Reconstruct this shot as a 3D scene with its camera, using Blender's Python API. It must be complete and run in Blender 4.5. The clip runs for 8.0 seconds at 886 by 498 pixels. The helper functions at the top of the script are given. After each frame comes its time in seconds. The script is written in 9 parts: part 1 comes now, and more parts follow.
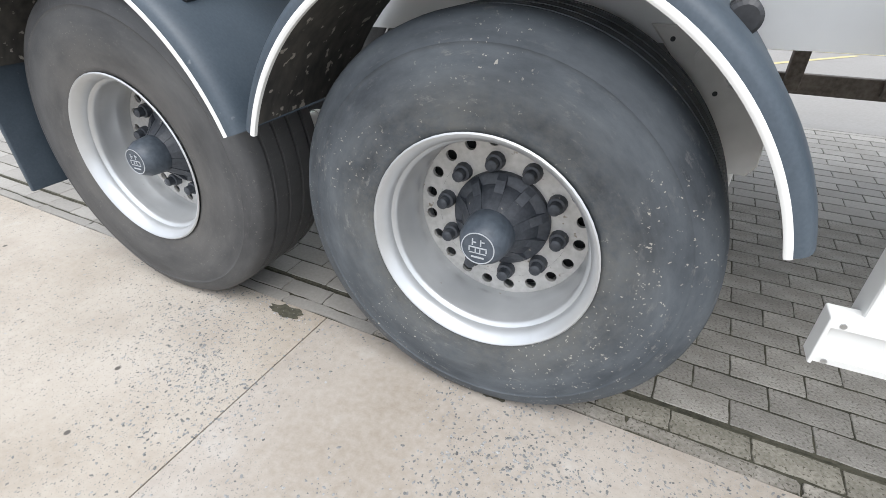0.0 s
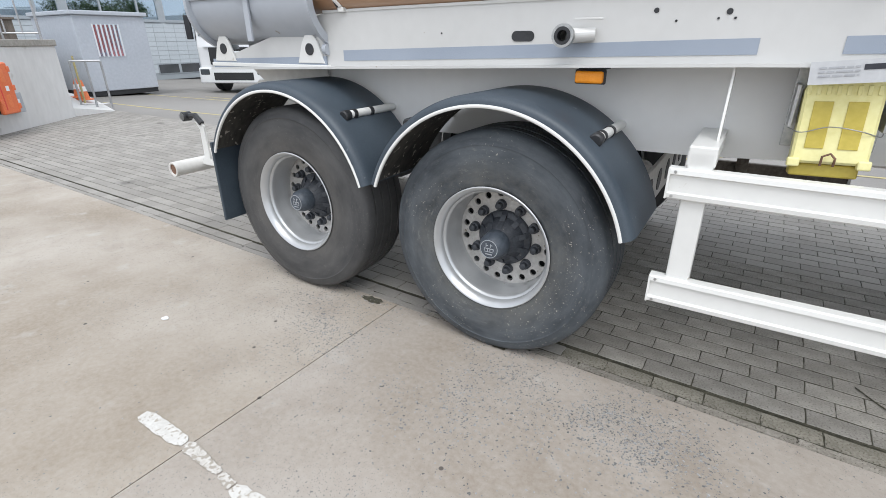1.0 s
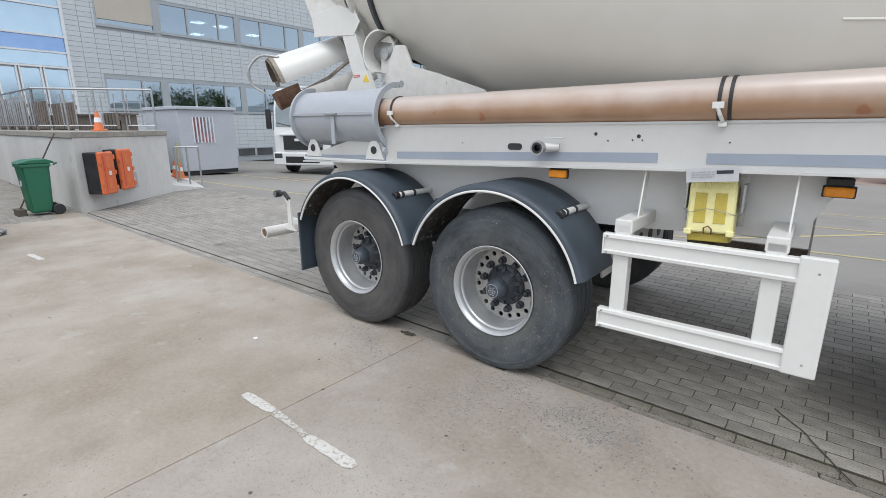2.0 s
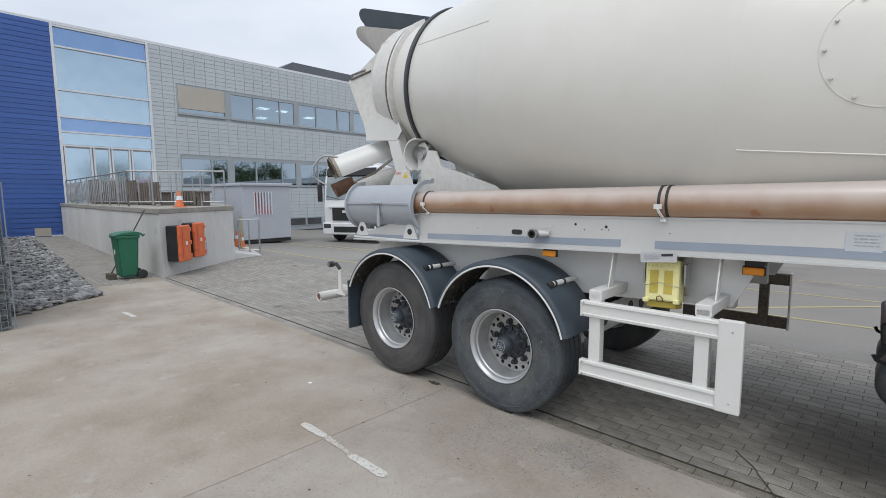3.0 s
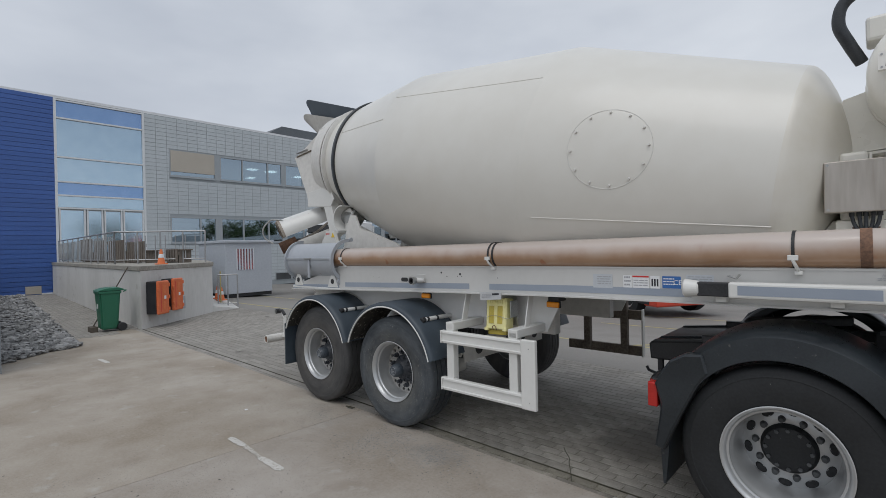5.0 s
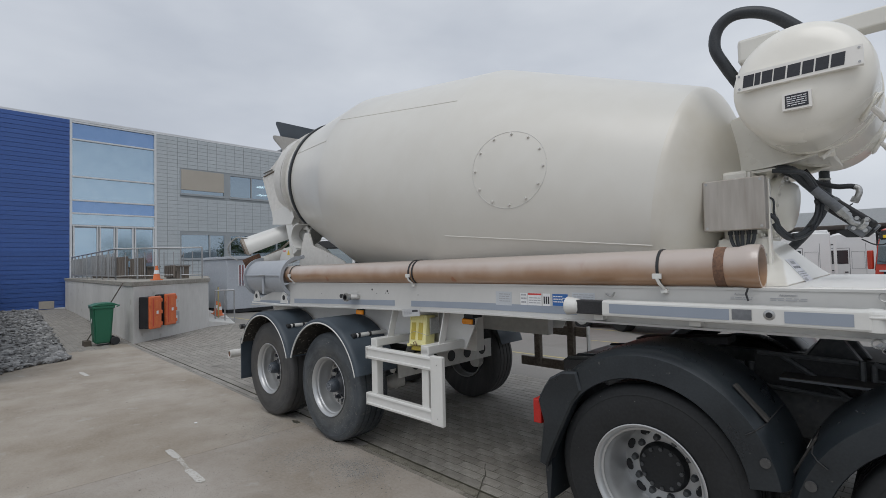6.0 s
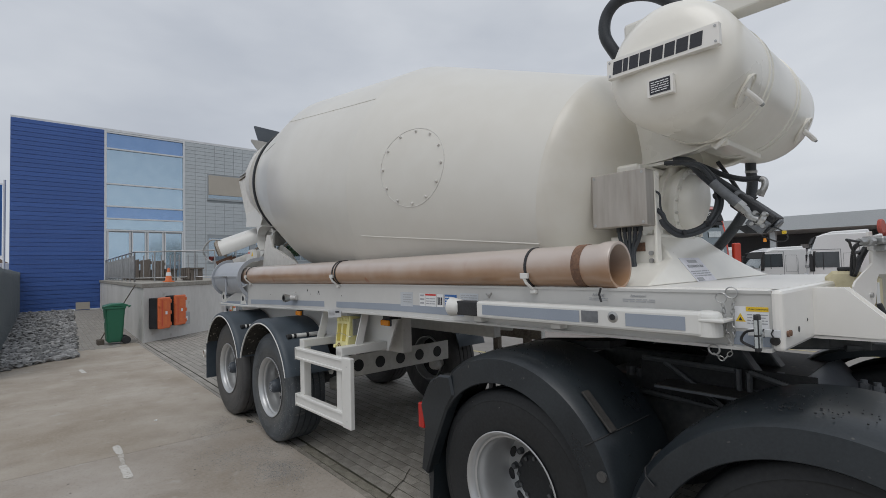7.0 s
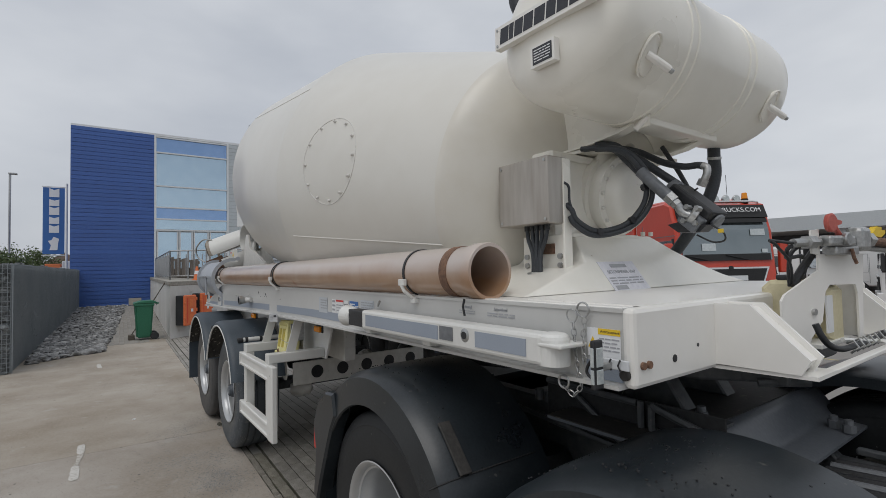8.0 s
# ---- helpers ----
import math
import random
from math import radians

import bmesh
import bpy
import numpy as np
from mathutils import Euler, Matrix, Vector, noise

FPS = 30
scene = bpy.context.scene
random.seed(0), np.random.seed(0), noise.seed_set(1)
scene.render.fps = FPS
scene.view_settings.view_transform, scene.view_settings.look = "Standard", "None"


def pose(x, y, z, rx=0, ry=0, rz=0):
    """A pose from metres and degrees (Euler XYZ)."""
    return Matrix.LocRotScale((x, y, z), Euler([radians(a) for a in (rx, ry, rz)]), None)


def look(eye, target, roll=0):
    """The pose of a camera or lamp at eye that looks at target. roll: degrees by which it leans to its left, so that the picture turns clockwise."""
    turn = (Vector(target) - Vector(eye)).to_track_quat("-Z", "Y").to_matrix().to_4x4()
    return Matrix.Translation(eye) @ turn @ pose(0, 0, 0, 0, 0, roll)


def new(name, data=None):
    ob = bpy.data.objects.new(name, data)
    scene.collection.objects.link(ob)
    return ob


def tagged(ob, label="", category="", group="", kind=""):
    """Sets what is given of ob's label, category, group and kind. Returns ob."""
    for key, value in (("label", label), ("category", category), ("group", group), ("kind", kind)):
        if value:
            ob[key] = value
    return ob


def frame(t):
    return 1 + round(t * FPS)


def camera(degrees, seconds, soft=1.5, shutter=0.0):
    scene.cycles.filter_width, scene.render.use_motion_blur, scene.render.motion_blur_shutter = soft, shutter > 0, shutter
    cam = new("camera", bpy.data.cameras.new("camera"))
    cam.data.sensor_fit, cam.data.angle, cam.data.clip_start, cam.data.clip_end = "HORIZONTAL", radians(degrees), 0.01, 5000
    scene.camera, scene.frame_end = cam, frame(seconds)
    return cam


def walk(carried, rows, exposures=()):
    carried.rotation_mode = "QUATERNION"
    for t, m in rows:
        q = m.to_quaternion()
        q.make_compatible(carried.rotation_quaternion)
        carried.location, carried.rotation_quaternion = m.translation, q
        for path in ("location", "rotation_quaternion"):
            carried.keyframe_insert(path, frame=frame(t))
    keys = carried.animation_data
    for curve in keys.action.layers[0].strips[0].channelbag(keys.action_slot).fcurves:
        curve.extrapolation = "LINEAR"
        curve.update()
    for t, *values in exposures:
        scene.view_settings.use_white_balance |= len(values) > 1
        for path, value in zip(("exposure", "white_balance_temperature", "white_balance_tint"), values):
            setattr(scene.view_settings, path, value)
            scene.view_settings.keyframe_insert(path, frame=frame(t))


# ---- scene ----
cam = camera(85.4, 8.0, soft=0.7)
PATH = [
    (0, (0.365, -0.066, 1.19), (-0.37, 1.456, 0.12), -0.3),
    (0.5, (0.64, -0.493, 1.344), (-0.213, 1.052, 0.403), -0.2),
    (1, (0.91, -0.966, 1.442), (-0.063, 0.588, 0.644), -0.3),
    (1.5, (1.23, -1.323, 1.522), (0.141, 0.217, 0.859), -0.2),
    (1.7, (1.366, -1.44, 1.534), (0.236, 0.1, 0.938), -0.1),
    (2.8, (2.041, -2.09, 1.728), (0.723, -0.609, 1.465), -0.2),
    (3, (2.193, -2.171, 1.748), (0.849, -0.706, 1.526), -0.3),
    (3.5, (2.488, -2.398, 1.772), (1.12, -0.947, 1.621), -0.6),
    (4, (2.804, -2.53, 1.772), (1.446, -1.064, 1.686), -1.0),
    (4.5, (3.276, -2.482, 1.778), (1.934, -1.0, 1.734), -1.4),
    (5.8, (4.098, -1.928, 1.757), (2.744, -0.457, 1.815), -1.4),
    (6, (4.288, -1.821, 1.769), (2.898, -0.384, 1.83), -1.3),
    (6.5, (4.589, -1.467, 1.741), (3.156, -0.074, 1.814), -1.3),
    (7, (4.906, -1.065, 1.728), (3.413, 0.264, 1.803), -1.4),
    (7.5, (5.126, -0.667, 1.733), (3.579, 0.6, 1.796), -1.3),
    (8, (5.191, -0.169, 1.74), (3.568, 0.997, 1.813), -1.2),
]
walk(cam, [(t, look(eye, target, roll)) for t, eye, target, roll in PATH],
     exposures=[(0, 1.60, 6280, 10), (0.5, 1.36, 6280, 10), (1.0, 1.13, 6280, 10), (1.5, 0.96, 6300, 10), (3.0, 0.52, 6280, 10), (3.5, 0.27, 6280, 10), (4.5, 0.06, 6300, 10), (6.0, 0.0, 6350, 10), (6.5, -0.02, 6380, 10), (8.0, -0.05, 6500, 10)])

# ---- light ----
world = bpy.data.worlds.new("overcast")
scene.world = world
world.use_nodes = True
wn, wl = world.node_tree.nodes, world.node_tree.links
wn.clear()
w_out = wn.new("ShaderNodeOutputWorld")
w_bg = wn.new("ShaderNodeBackground")
w_sky = wn.new("ShaderNodeTexSky")
w_sky.sky_type = "NISHITA"
w_sky.sun_disc = False
w_sky.sun_elevation, w_sky.sun_rotation = radians(58), radians(200)
w_sky.air_density, w_sky.dust_density = 1.0, 4.0
w_co = wn.new("ShaderNodeTexCoord")
w_map = wn.new("ShaderNodeMapping")
w_map.inputs["Scale"].default_value = (1.0, 1.0, 2.6)
w_n = wn.new("ShaderNodeTexNoise")
w_n.inputs["Scale"].default_value, w_n.inputs["Detail"].default_value = 1.5, 5
w_r = wn.new("ShaderNodeValToRGB")
w_r.color_ramp.elements[0].position, w_r.color_ramp.elements[0].color = 0.30, (5.5, 5.9, 6.6, 1)
w_r.color_ramp.elements[1].position, w_r.color_ramp.elements[1].color = 0.70, (8.8, 9.1, 9.5, 1)
w_mix = wn.new("ShaderNodeMix")
w_mix.data_type = "RGBA"
w_mix.inputs[0].default_value = 0.9
wl.new(w_co.outputs["Generated"], w_map.inputs[0])
wl.new(w_map.outputs[0], w_n.inputs["Vector"])
wl.new(w_n.outputs["Fac"], w_r.inputs[0])
wl.new(w_sky.outputs[0], w_mix.inputs[6])
wl.new(w_r.outputs[0], w_mix.inputs[7])
wl.new(w_mix.outputs[2], w_bg.inputs[0])
w_bg.inputs[1].default_value = 0.085
wl.new(w_bg.outputs[0], w_out.inputs[0])

sun = new("sun", bpy.data.lights.new("sun", "SUN"))
sun.data.energy, sun.data.angle, sun.data.color = 1.0, radians(40), (1.0, 0.97, 0.93)
sun.matrix_world = look((0, 0, 40), (-13.5, 18, 0))


# ---- materials ----
def mat(name, a, b, rough=0.6, metal=0.0, big=1.2, fine=60.0, mix=0.5, bump=0.15, depth=0.004, speck=None, speck_at=0.7, speck_scale=120.0, vary=0.0, coat=0.0, island=False, ior=1.5, stretch=None):
    """Two noises mix the colours a and b, a third one makes relief; speck: a colour of fine chips or dust."""
    m = bpy.data.materials.new(name)
    m.use_nodes = True
    n, l = m.node_tree.nodes, m.node_tree.links
    p = n["Principled BSDF"]
    co = n.new("ShaderNodeTexCoord")
    where = co.outputs["Object"]
    if stretch:
        mp_ = n.new("ShaderNodeMapping")
        mp_.inputs["Scale"].default_value = stretch
        l.new(where, mp_.inputs["Vector"])
        where = mp_.outputs[0]
    n1, n2 = n.new("ShaderNodeTexNoise"), n.new("ShaderNodeTexNoise")
    n1.inputs["Scale"].default_value, n1.inputs["Detail"].default_value = big, 6
    n2.inputs["Scale"].default_value, n2.inputs["Detail"].default_value = fine, 4
    add = n.new("ShaderNodeMath")
    add.operation = "MULTIPLY_ADD"
    add.inputs[1].default_value = mix
    sub = n.new("ShaderNodeMath")
    sub.operation = "MULTIPLY_ADD"
    sub.inputs[1].default_value, sub.inputs[2].default_value = 1 - mix, 0.0
    l.new(where, n1.inputs["Vector"])
    l.new(where, n2.inputs["Vector"])
    l.new(n1.outputs["Fac"], sub.inputs[0])
    l.new(n2.outputs["Fac"], add.inputs[0])
    l.new(sub.outputs[0], add.inputs[2])
    ramp = n.new("ShaderNodeValToRGB")
    ramp.color_ramp.elements[0].position, ramp.color_ramp.elements[1].position = 0.36, 0.64
    ramp.color_ramp.elements[0].color, ramp.color_ramp.elements[1].color = (*a, 1), (*b, 1)
    l.new(add.outputs[0], ramp.inputs[0])
    colour = ramp.outputs[0]
    if speck:
        n3 = n.new("ShaderNodeTexNoise")
        n3.inputs["Scale"].default_value, n3.inputs["Detail"].default_value = speck_scale, 2
        l.new(co.outputs["Object"], n3.inputs["Vector"])
        r3 = n.new("ShaderNodeValToRGB")
        r3.color_ramp.elements[0].position, r3.color_ramp.elements[1].position = speck_at, speck_at + 0.05
        l.new(n3.outputs["Fac"], r3.inputs[0])
        mx = n.new("ShaderNodeMix")
        mx.data_type = "RGBA"
        l.new(r3.outputs[0], mx.inputs[0])
        l.new(colour, mx.inputs[6])
        mx.inputs[7].default_value = (*speck, 1)
        colour = mx.outputs[2]
    if vary:
        src = n.new("ShaderNodeNewGeometry").outputs["Random Per Island"] if island else n.new("ShaderNodeObjectInfo").outputs["Random"]
        mr = n.new("ShaderNodeMapRange")
        mr.inputs[3].default_value, mr.inputs[4].default_value = 1 - vary, 1 + vary
        l.new(src, mr.inputs[0])
        hs = n.new("ShaderNodeHueSaturation")
        l.new(mr.outputs[0], hs.inputs["Value"])
        l.new(colour, hs.inputs["Color"])
        colour = hs.outputs[0]
    l.new(colour, p.inputs["Base Color"])
    rr = n.new("ShaderNodeMapRange")
    rr.inputs[3].default_value, rr.inputs[4].default_value = max(0.02, rough - 0.12), min(1, rough + 0.12)
    l.new(n1.outputs["Fac"], rr.inputs[0])
    l.new(rr.outputs[0], p.inputs["Roughness"])
    p.inputs["Metallic"].default_value = metal
    p.inputs["IOR"].default_value = ior
    p.inputs["Coat Weight"].default_value = coat
    p.inputs["Coat Roughness"].default_value = 0.15
    if bump:
        bp = n.new("ShaderNodeBump")
        bp.inputs["Strength"].default_value, bp.inputs["Distance"].default_value = bump, depth
        l.new(n2.outputs["Fac"], bp.inputs["Height"])
        l.new(bp.outputs[0], p.inputs["Normal"])
    return m


def stain(m, colour, scale, lo, hi, most, centre=None, radius=1.0):
    """Dirt with its own ragged outline laid over a material, across all the pieces that carry it."""
    n, l = m.node_tree.nodes, m.node_tree.links
    p = n["Principled BSDF"]
    under = p.inputs["Base Color"].links[0].from_socket
    geo = n.new("ShaderNodeNewGeometry")
    t = n.new("ShaderNodeTexNoise")
    t.inputs["Scale"].default_value, t.inputs["Detail"].default_value, t.inputs["Roughness"].default_value = scale, 7, 0.6
    l.new(geo.outputs["Position"], t.inputs["Vector"])
    src = t.outputs["Fac"]
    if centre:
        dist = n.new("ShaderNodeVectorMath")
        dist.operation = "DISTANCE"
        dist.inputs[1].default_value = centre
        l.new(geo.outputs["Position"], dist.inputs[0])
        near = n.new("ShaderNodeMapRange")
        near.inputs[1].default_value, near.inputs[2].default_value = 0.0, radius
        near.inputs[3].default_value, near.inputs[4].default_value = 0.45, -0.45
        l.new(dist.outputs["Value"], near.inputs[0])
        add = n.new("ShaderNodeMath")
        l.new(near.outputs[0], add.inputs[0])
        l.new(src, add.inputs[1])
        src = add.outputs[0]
    r = n.new("ShaderNodeValToRGB")
    r.color_ramp.elements[0].position, r.color_ramp.elements[1].position = lo, hi
    r.color_ramp.elements[1].color = (most, most, most, 1)
    l.new(src, r.inputs[0])
    x = n.new("ShaderNodeMix")
    x.data_type = "RGBA"
    l.new(r.outputs[0], x.inputs[0])
    l.new(under, x.inputs[6])
    x.inputs[7].default_value = (*colour, 1)
    l.new(x.outputs[2], p.inputs["Base Color"])
    return m


def tyre_mat(name, cx, cz, dark, pale, dust, dusty=0.6, scuff=0.5, specks=0.6):
    """Rubber of a wheel about (cx, cz): rub marks that run round it, dust by the bead, scuffs and stone specks."""
    m = bpy.data.materials.new(name)
    m.use_nodes = True
    n, l = m.node_tree.nodes, m.node_tree.links
    p = n["Principled BSDF"]

    def math_(op, a, b=None):
        x = n.new("ShaderNodeMath")
        x.operation = op
        for i, v in enumerate((a, b)):
            if v is None:
                continue
            if isinstance(v, (int, float)):
                x.inputs[i].default_value = v
            else:
                l.new(v, x.inputs[i])
        return x.outputs[0]

    def ramp(src, a, b, ca=(0, 0, 0, 1), cb=(1, 1, 1, 1)):
        r = n.new("ShaderNodeValToRGB")
        r.color_ramp.elements[0].position, r.color_ramp.elements[1].position = a, b
        r.color_ramp.elements[0].color, r.color_ramp.elements[1].color = ca, cb
        l.new(src, r.inputs[0])
        return r.outputs[0]

    def noise_at(vec, scale, detail=6, rough=0.6):
        t = n.new("ShaderNodeTexNoise")
        t.inputs["Scale"].default_value, t.inputs["Detail"].default_value, t.inputs["Roughness"].default_value = scale, detail, rough
        l.new(vec, t.inputs["Vector"])
        return t.outputs["Fac"]

    def blend(fac, a, b):
        x = n.new("ShaderNodeMix")
        x.data_type = "RGBA"
        l.new(fac, x.inputs[0])
        l.new(a, x.inputs[6])
        x.inputs[7].default_value = (*b, 1)
        return x.outputs[2]
    co = n.new("ShaderNodeTexCoord")
    sep = n.new("ShaderNodeSeparateXYZ")
    l.new(co.outputs["Object"], sep.inputs[0])
    dx, dz = math_("SUBTRACT", sep.outputs[0], cx), math_("SUBTRACT", sep.outputs[2], cz)
    r = math_("SQRT", math_("ADD", math_("MULTIPLY", dx, dx), math_("MULTIPLY", dz, dz)))
    comb = n.new("ShaderNodeCombineXYZ")
    l.new(math_("MULTIPLY", math_("DIVIDE", dx, r), 0.30), comb.inputs[0])
    l.new(math_("MULTIPLY", math_("DIVIDE", dz, r), 0.30), comb.inputs[1])
    l.new(math_("MULTIPLY", r, 2.2), comb.inputs[2])
    here = co.outputs["Object"]
    round_ = noise_at(comb.outputs[0], 7, 7, 0.65)
    broad = noise_at(here, 3.2, 5)
    grain = noise_at(here, 55, 5, 0.7)
    base = ramp(math_("ADD", math_("MULTIPLY", round_, 0.55), math_("MULTIPLY", broad, 0.45)), 0.36, 0.64, (*dark, 1), (*pale, 1))
    bead = math_("MULTIPLY", ramp(r, 0.30, 0.45, (1, 1, 1, 1), (0, 0, 0, 1)), ramp(math_("ADD", math_("MULTIPLY", broad, 0.6), math_("MULTIPLY", grain, 0.4)), 0.36, 0.60))
    base = blend(math_("MULTIPLY", bead, dusty), base, dust)
    rub = math_("MULTIPLY", ramp(noise_at(comb.outputs[0], 24, 5, 0.75), 0.56, 0.68), ramp(noise_at(here, 8, 4), 0.45, 0.60))
    base = blend(math_("MULTIPLY", rub, scuff), base, (0.15, 0.15, 0.145))
    flecks = math_("MULTIPLY", ramp(noise_at(here, 105, 2), 0.665, 0.69), ramp(noise_at(here, 4.5, 3), 0.45, 0.56))
    base = blend(math_("MULTIPLY", flecks, specks), base, (0.30, 0.285, 0.25))
    l.new(base, p.inputs["Base Color"])
    l.new(ramp(broad, 0.3, 0.7, (0.5, 0.5, 0.5, 1), (0.74, 0.74, 0.74, 1)), p.inputs["Roughness"])
    bp = n.new("ShaderNodeBump")
    bp.inputs["Strength"].default_value, bp.inputs["Distance"].default_value = 0.35, 0.002
    l.new(math_("ADD", grain, math_("MULTIPLY", round_, 1.5)), bp.inputs["Height"])
    l.new(bp.outputs[0], p.inputs["Normal"])
    return m


def coated_pane(name, tint, clear, share):
    """Sun-control glass: a mirror coat over a pane that lets part of the light through."""
    m = bpy.data.materials.new(name)
    m.use_nodes = True
    n, l = m.node_tree.nodes, m.node_tree.links
    n.remove(n["Principled BSDF"])
    g, t, x = n.new("ShaderNodeBsdfGlossy"), n.new("ShaderNodeBsdfTransparent"), n.new("ShaderNodeMixShader")
    g.inputs["Color"].default_value, g.inputs["Roughness"].default_value = (*tint, 1), 0.02
    t.inputs["Color"].default_value = (*clear, 1)
    x.inputs[0].default_value = share
    l.new(t.outputs[0], x.inputs[1])
    l.new(g.outputs[0], x.inputs[2])
    l.new(x.outputs[0], n["Material Output"].inputs["Surface"])
    return m


WHITE = mat("white_paint", (0.635, 0.635, 0.61), (0.70, 0.70, 0.675), 0.36, big=1.5, fine=25, mix=0.25, bump=0.02, speck=(0.48, 0.44, 0.38), speck_at=0.76, speck_scale=22, coat=0.2)
RAIL_W = mat("rail_white_paint", (0.51, 0.51, 0.495), (0.575, 0.575, 0.56), 0.38, big=0.8, fine=20, mix=0.2, bump=0.02, speck=(0.38, 0.35, 0.30), speck_at=0.76, speck_scale=26, coat=0.2)
# panel's copy of the white paint, raised for light missing in the recess
PANEL_W = mat("side_panel_white", (0.70, 0.70, 0.685), (0.78, 0.78, 0.765), 0.4, big=0.7, fine=15, mix=0.2, bump=0.02, coat=0.2)
WHITE_DIRTY = mat("dusty_white_paint", (0.58, 0.57, 0.54), (0.70, 0.69, 0.66), 0.5, big=2.5, fine=18, bump=0.04, speck=(0.40, 0.36, 0.30), speck_at=0.74, speck_scale=14)
CREAM_W = mat("cream_white_paint", (0.79, 0.77, 0.70), (0.85, 0.83, 0.765), 0.30, big=1.2, fine=16, mix=0.25, bump=0.01, speck=(0.50, 0.44, 0.34), speck_at=0.77, speck_scale=26, coat=0.3)
# white paint copy, raised to make up for light on deck and front
BRIGHT_W = mat("clean_white_paint", (0.785, 0.77, 0.73), (0.84, 0.825, 0.79), 0.33, big=1.2, fine=16, mix=0.25, bump=0.01, speck=(0.45, 0.41, 0.35), speck_at=0.77, speck_scale=26, coat=0.25)
CREAM = mat("drum_paint", (0.655, 0.64, 0.59), (0.69, 0.68, 0.635), 0.38, big=0.5, fine=5, bump=0.01, coat=0.15)
DOME = mat("dusty_drum_paint", (0.625, 0.595, 0.525), (0.67, 0.65, 0.595), 0.36, big=1.6, fine=6, bump=0.01, coat=0.2)
GREY_PAINT = mat("grey_paint", (0.35, 0.375, 0.41), (0.40, 0.425, 0.46), 0.4, big=1.5, fine=12, mix=0.3, bump=0.03, speck=(0.24, 0.22, 0.19), speck_at=0.75, speck_scale=16)
TAPE = mat("grey_reflective_tape", (0.25, 0.29, 0.35), (0.31, 0.35, 0.41), 0.4, big=3, fine=400, bump=0.2, depth=0.001)
FENDER = mat("black_blue_plastic", (0.032, 0.045, 0.059), (0.055, 0.072, 0.090), 0.5, big=4, fine=140, mix=0.3, bump=0.12, depth=0.001, speck=(0.13, 0.14, 0.15), speck_at=0.73, speck_scale=30)
FENDER_T = mat("satin_black_plastic", (0.010, 0.0135, 0.017), (0.023, 0.029, 0.034), 0.31, big=3, fine=90, mix=0.35, bump=0.12, depth=0.001, speck=(0.075, 0.075, 0.072), speck_at=0.72, speck_scale=26)
STRAP = mat("dull_brown_rubber", (0.022, 0.021, 0.020), (0.046, 0.043, 0.040), 0.75, big=9, fine=60)
RUBBER_D = mat("dull_grey_rubber", (0.05, 0.05, 0.05), (0.085, 0.083, 0.08), 0.7, big=6, fine=60)
FENDER_IN = mat("muddy_plastic", (0.018, 0.018, 0.018), (0.075, 0.07, 0.06), 0.8, big=5, fine=30, speck=(0.30, 0.28, 0.24), speck_at=0.63, speck_scale=34, stretch=(1, 1, 0.3))
CAP_BLUE = mat("blue_black_cap", (0.035, 0.045, 0.058), (0.072, 0.086, 0.104), 0.5, big=9, fine=60, bump=0.1, depth=0.001)
TYRE = tyre_mat("tyre_rubber", 0.0, 0.545, (0.022, 0.028, 0.035), (0.090, 0.102, 0.113), (0.115, 0.110, 0.095), 0.7, 0.8, 1.0)
TYRE_B = tyre_mat("brown_dusty_rubber", -1.285, 0.557, (0.034, 0.035, 0.037), (0.082, 0.081, 0.080), (0.105, 0.096, 0.085), 0.5, 0.2, 0.2)
TYRE_T = mat("black_rubber", (0.006, 0.0075, 0.009), (0.016, 0.018, 0.020), 0.6, big=5, fine=60, bump=0.2, depth=0.002, speck=(0.20, 0.195, 0.18), speck_at=0.76, speck_scale=90)
RIM = mat("silver_wheel_paint", (0.42, 0.43, 0.435), (0.50, 0.51, 0.515), 0.34, 0.5, big=5, fine=14, mix=0.2, bump=0.01, speck=(0.30, 0.26, 0.21), speck_at=0.76, speck_scale=30)
RIM_DISC = mat("dusty_silver_disc", (0.38, 0.37, 0.35), (0.52, 0.51, 0.49), 0.45, 0.3, big=9, fine=60, bump=0.05, speck=(0.22, 0.19, 0.15), speck_at=0.70, speck_scale=40)
HUB = mat("dark_blue_hub", (0.02, 0.024, 0.03), (0.055, 0.06, 0.07), 0.5, big=9, fine=90, speck=(0.3, 0.28, 0.22), speck_at=0.72, speck_scale=45)
BLACK = mat("black_plastic", (0.012, 0.013, 0.015), (0.03, 0.031, 0.034), 0.5, big=5, fine=90, bump=0.1, depth=0.001)
PLATE_G = mat("dark_grey_plate_paint", (0.085, 0.095, 0.11), (0.12, 0.13, 0.145), 0.38, big=4, fine=60, bump=0.05, speck=(0.2, 0.19, 0.18), speck_at=0.76, speck_scale=60)
FRAME_BLACK = mat("black_chassis_paint", (0.040, 0.045, 0.049), (0.088, 0.093, 0.097), 0.5, big=5, fine=30, speck=(0.12, 0.11, 0.1), speck_at=0.68, speck_scale=25)
HOSE = mat("rubber_hose", (0.02, 0.024, 0.03), (0.045, 0.05, 0.056), 0.5, big=8, fine=120, bump=0.1)
STEEL = mat("zinc_steel", (0.34, 0.35, 0.35), (0.52, 0.52, 0.51), 0.38, 0.85, big=8, fine=80)
STAINLESS = mat("brushed_stainless", (0.36, 0.325, 0.285), (0.52, 0.49, 0.45), 0.40, 0.7, big=9, fine=22, bump=0.04, stretch=(1, 1, 0.12))
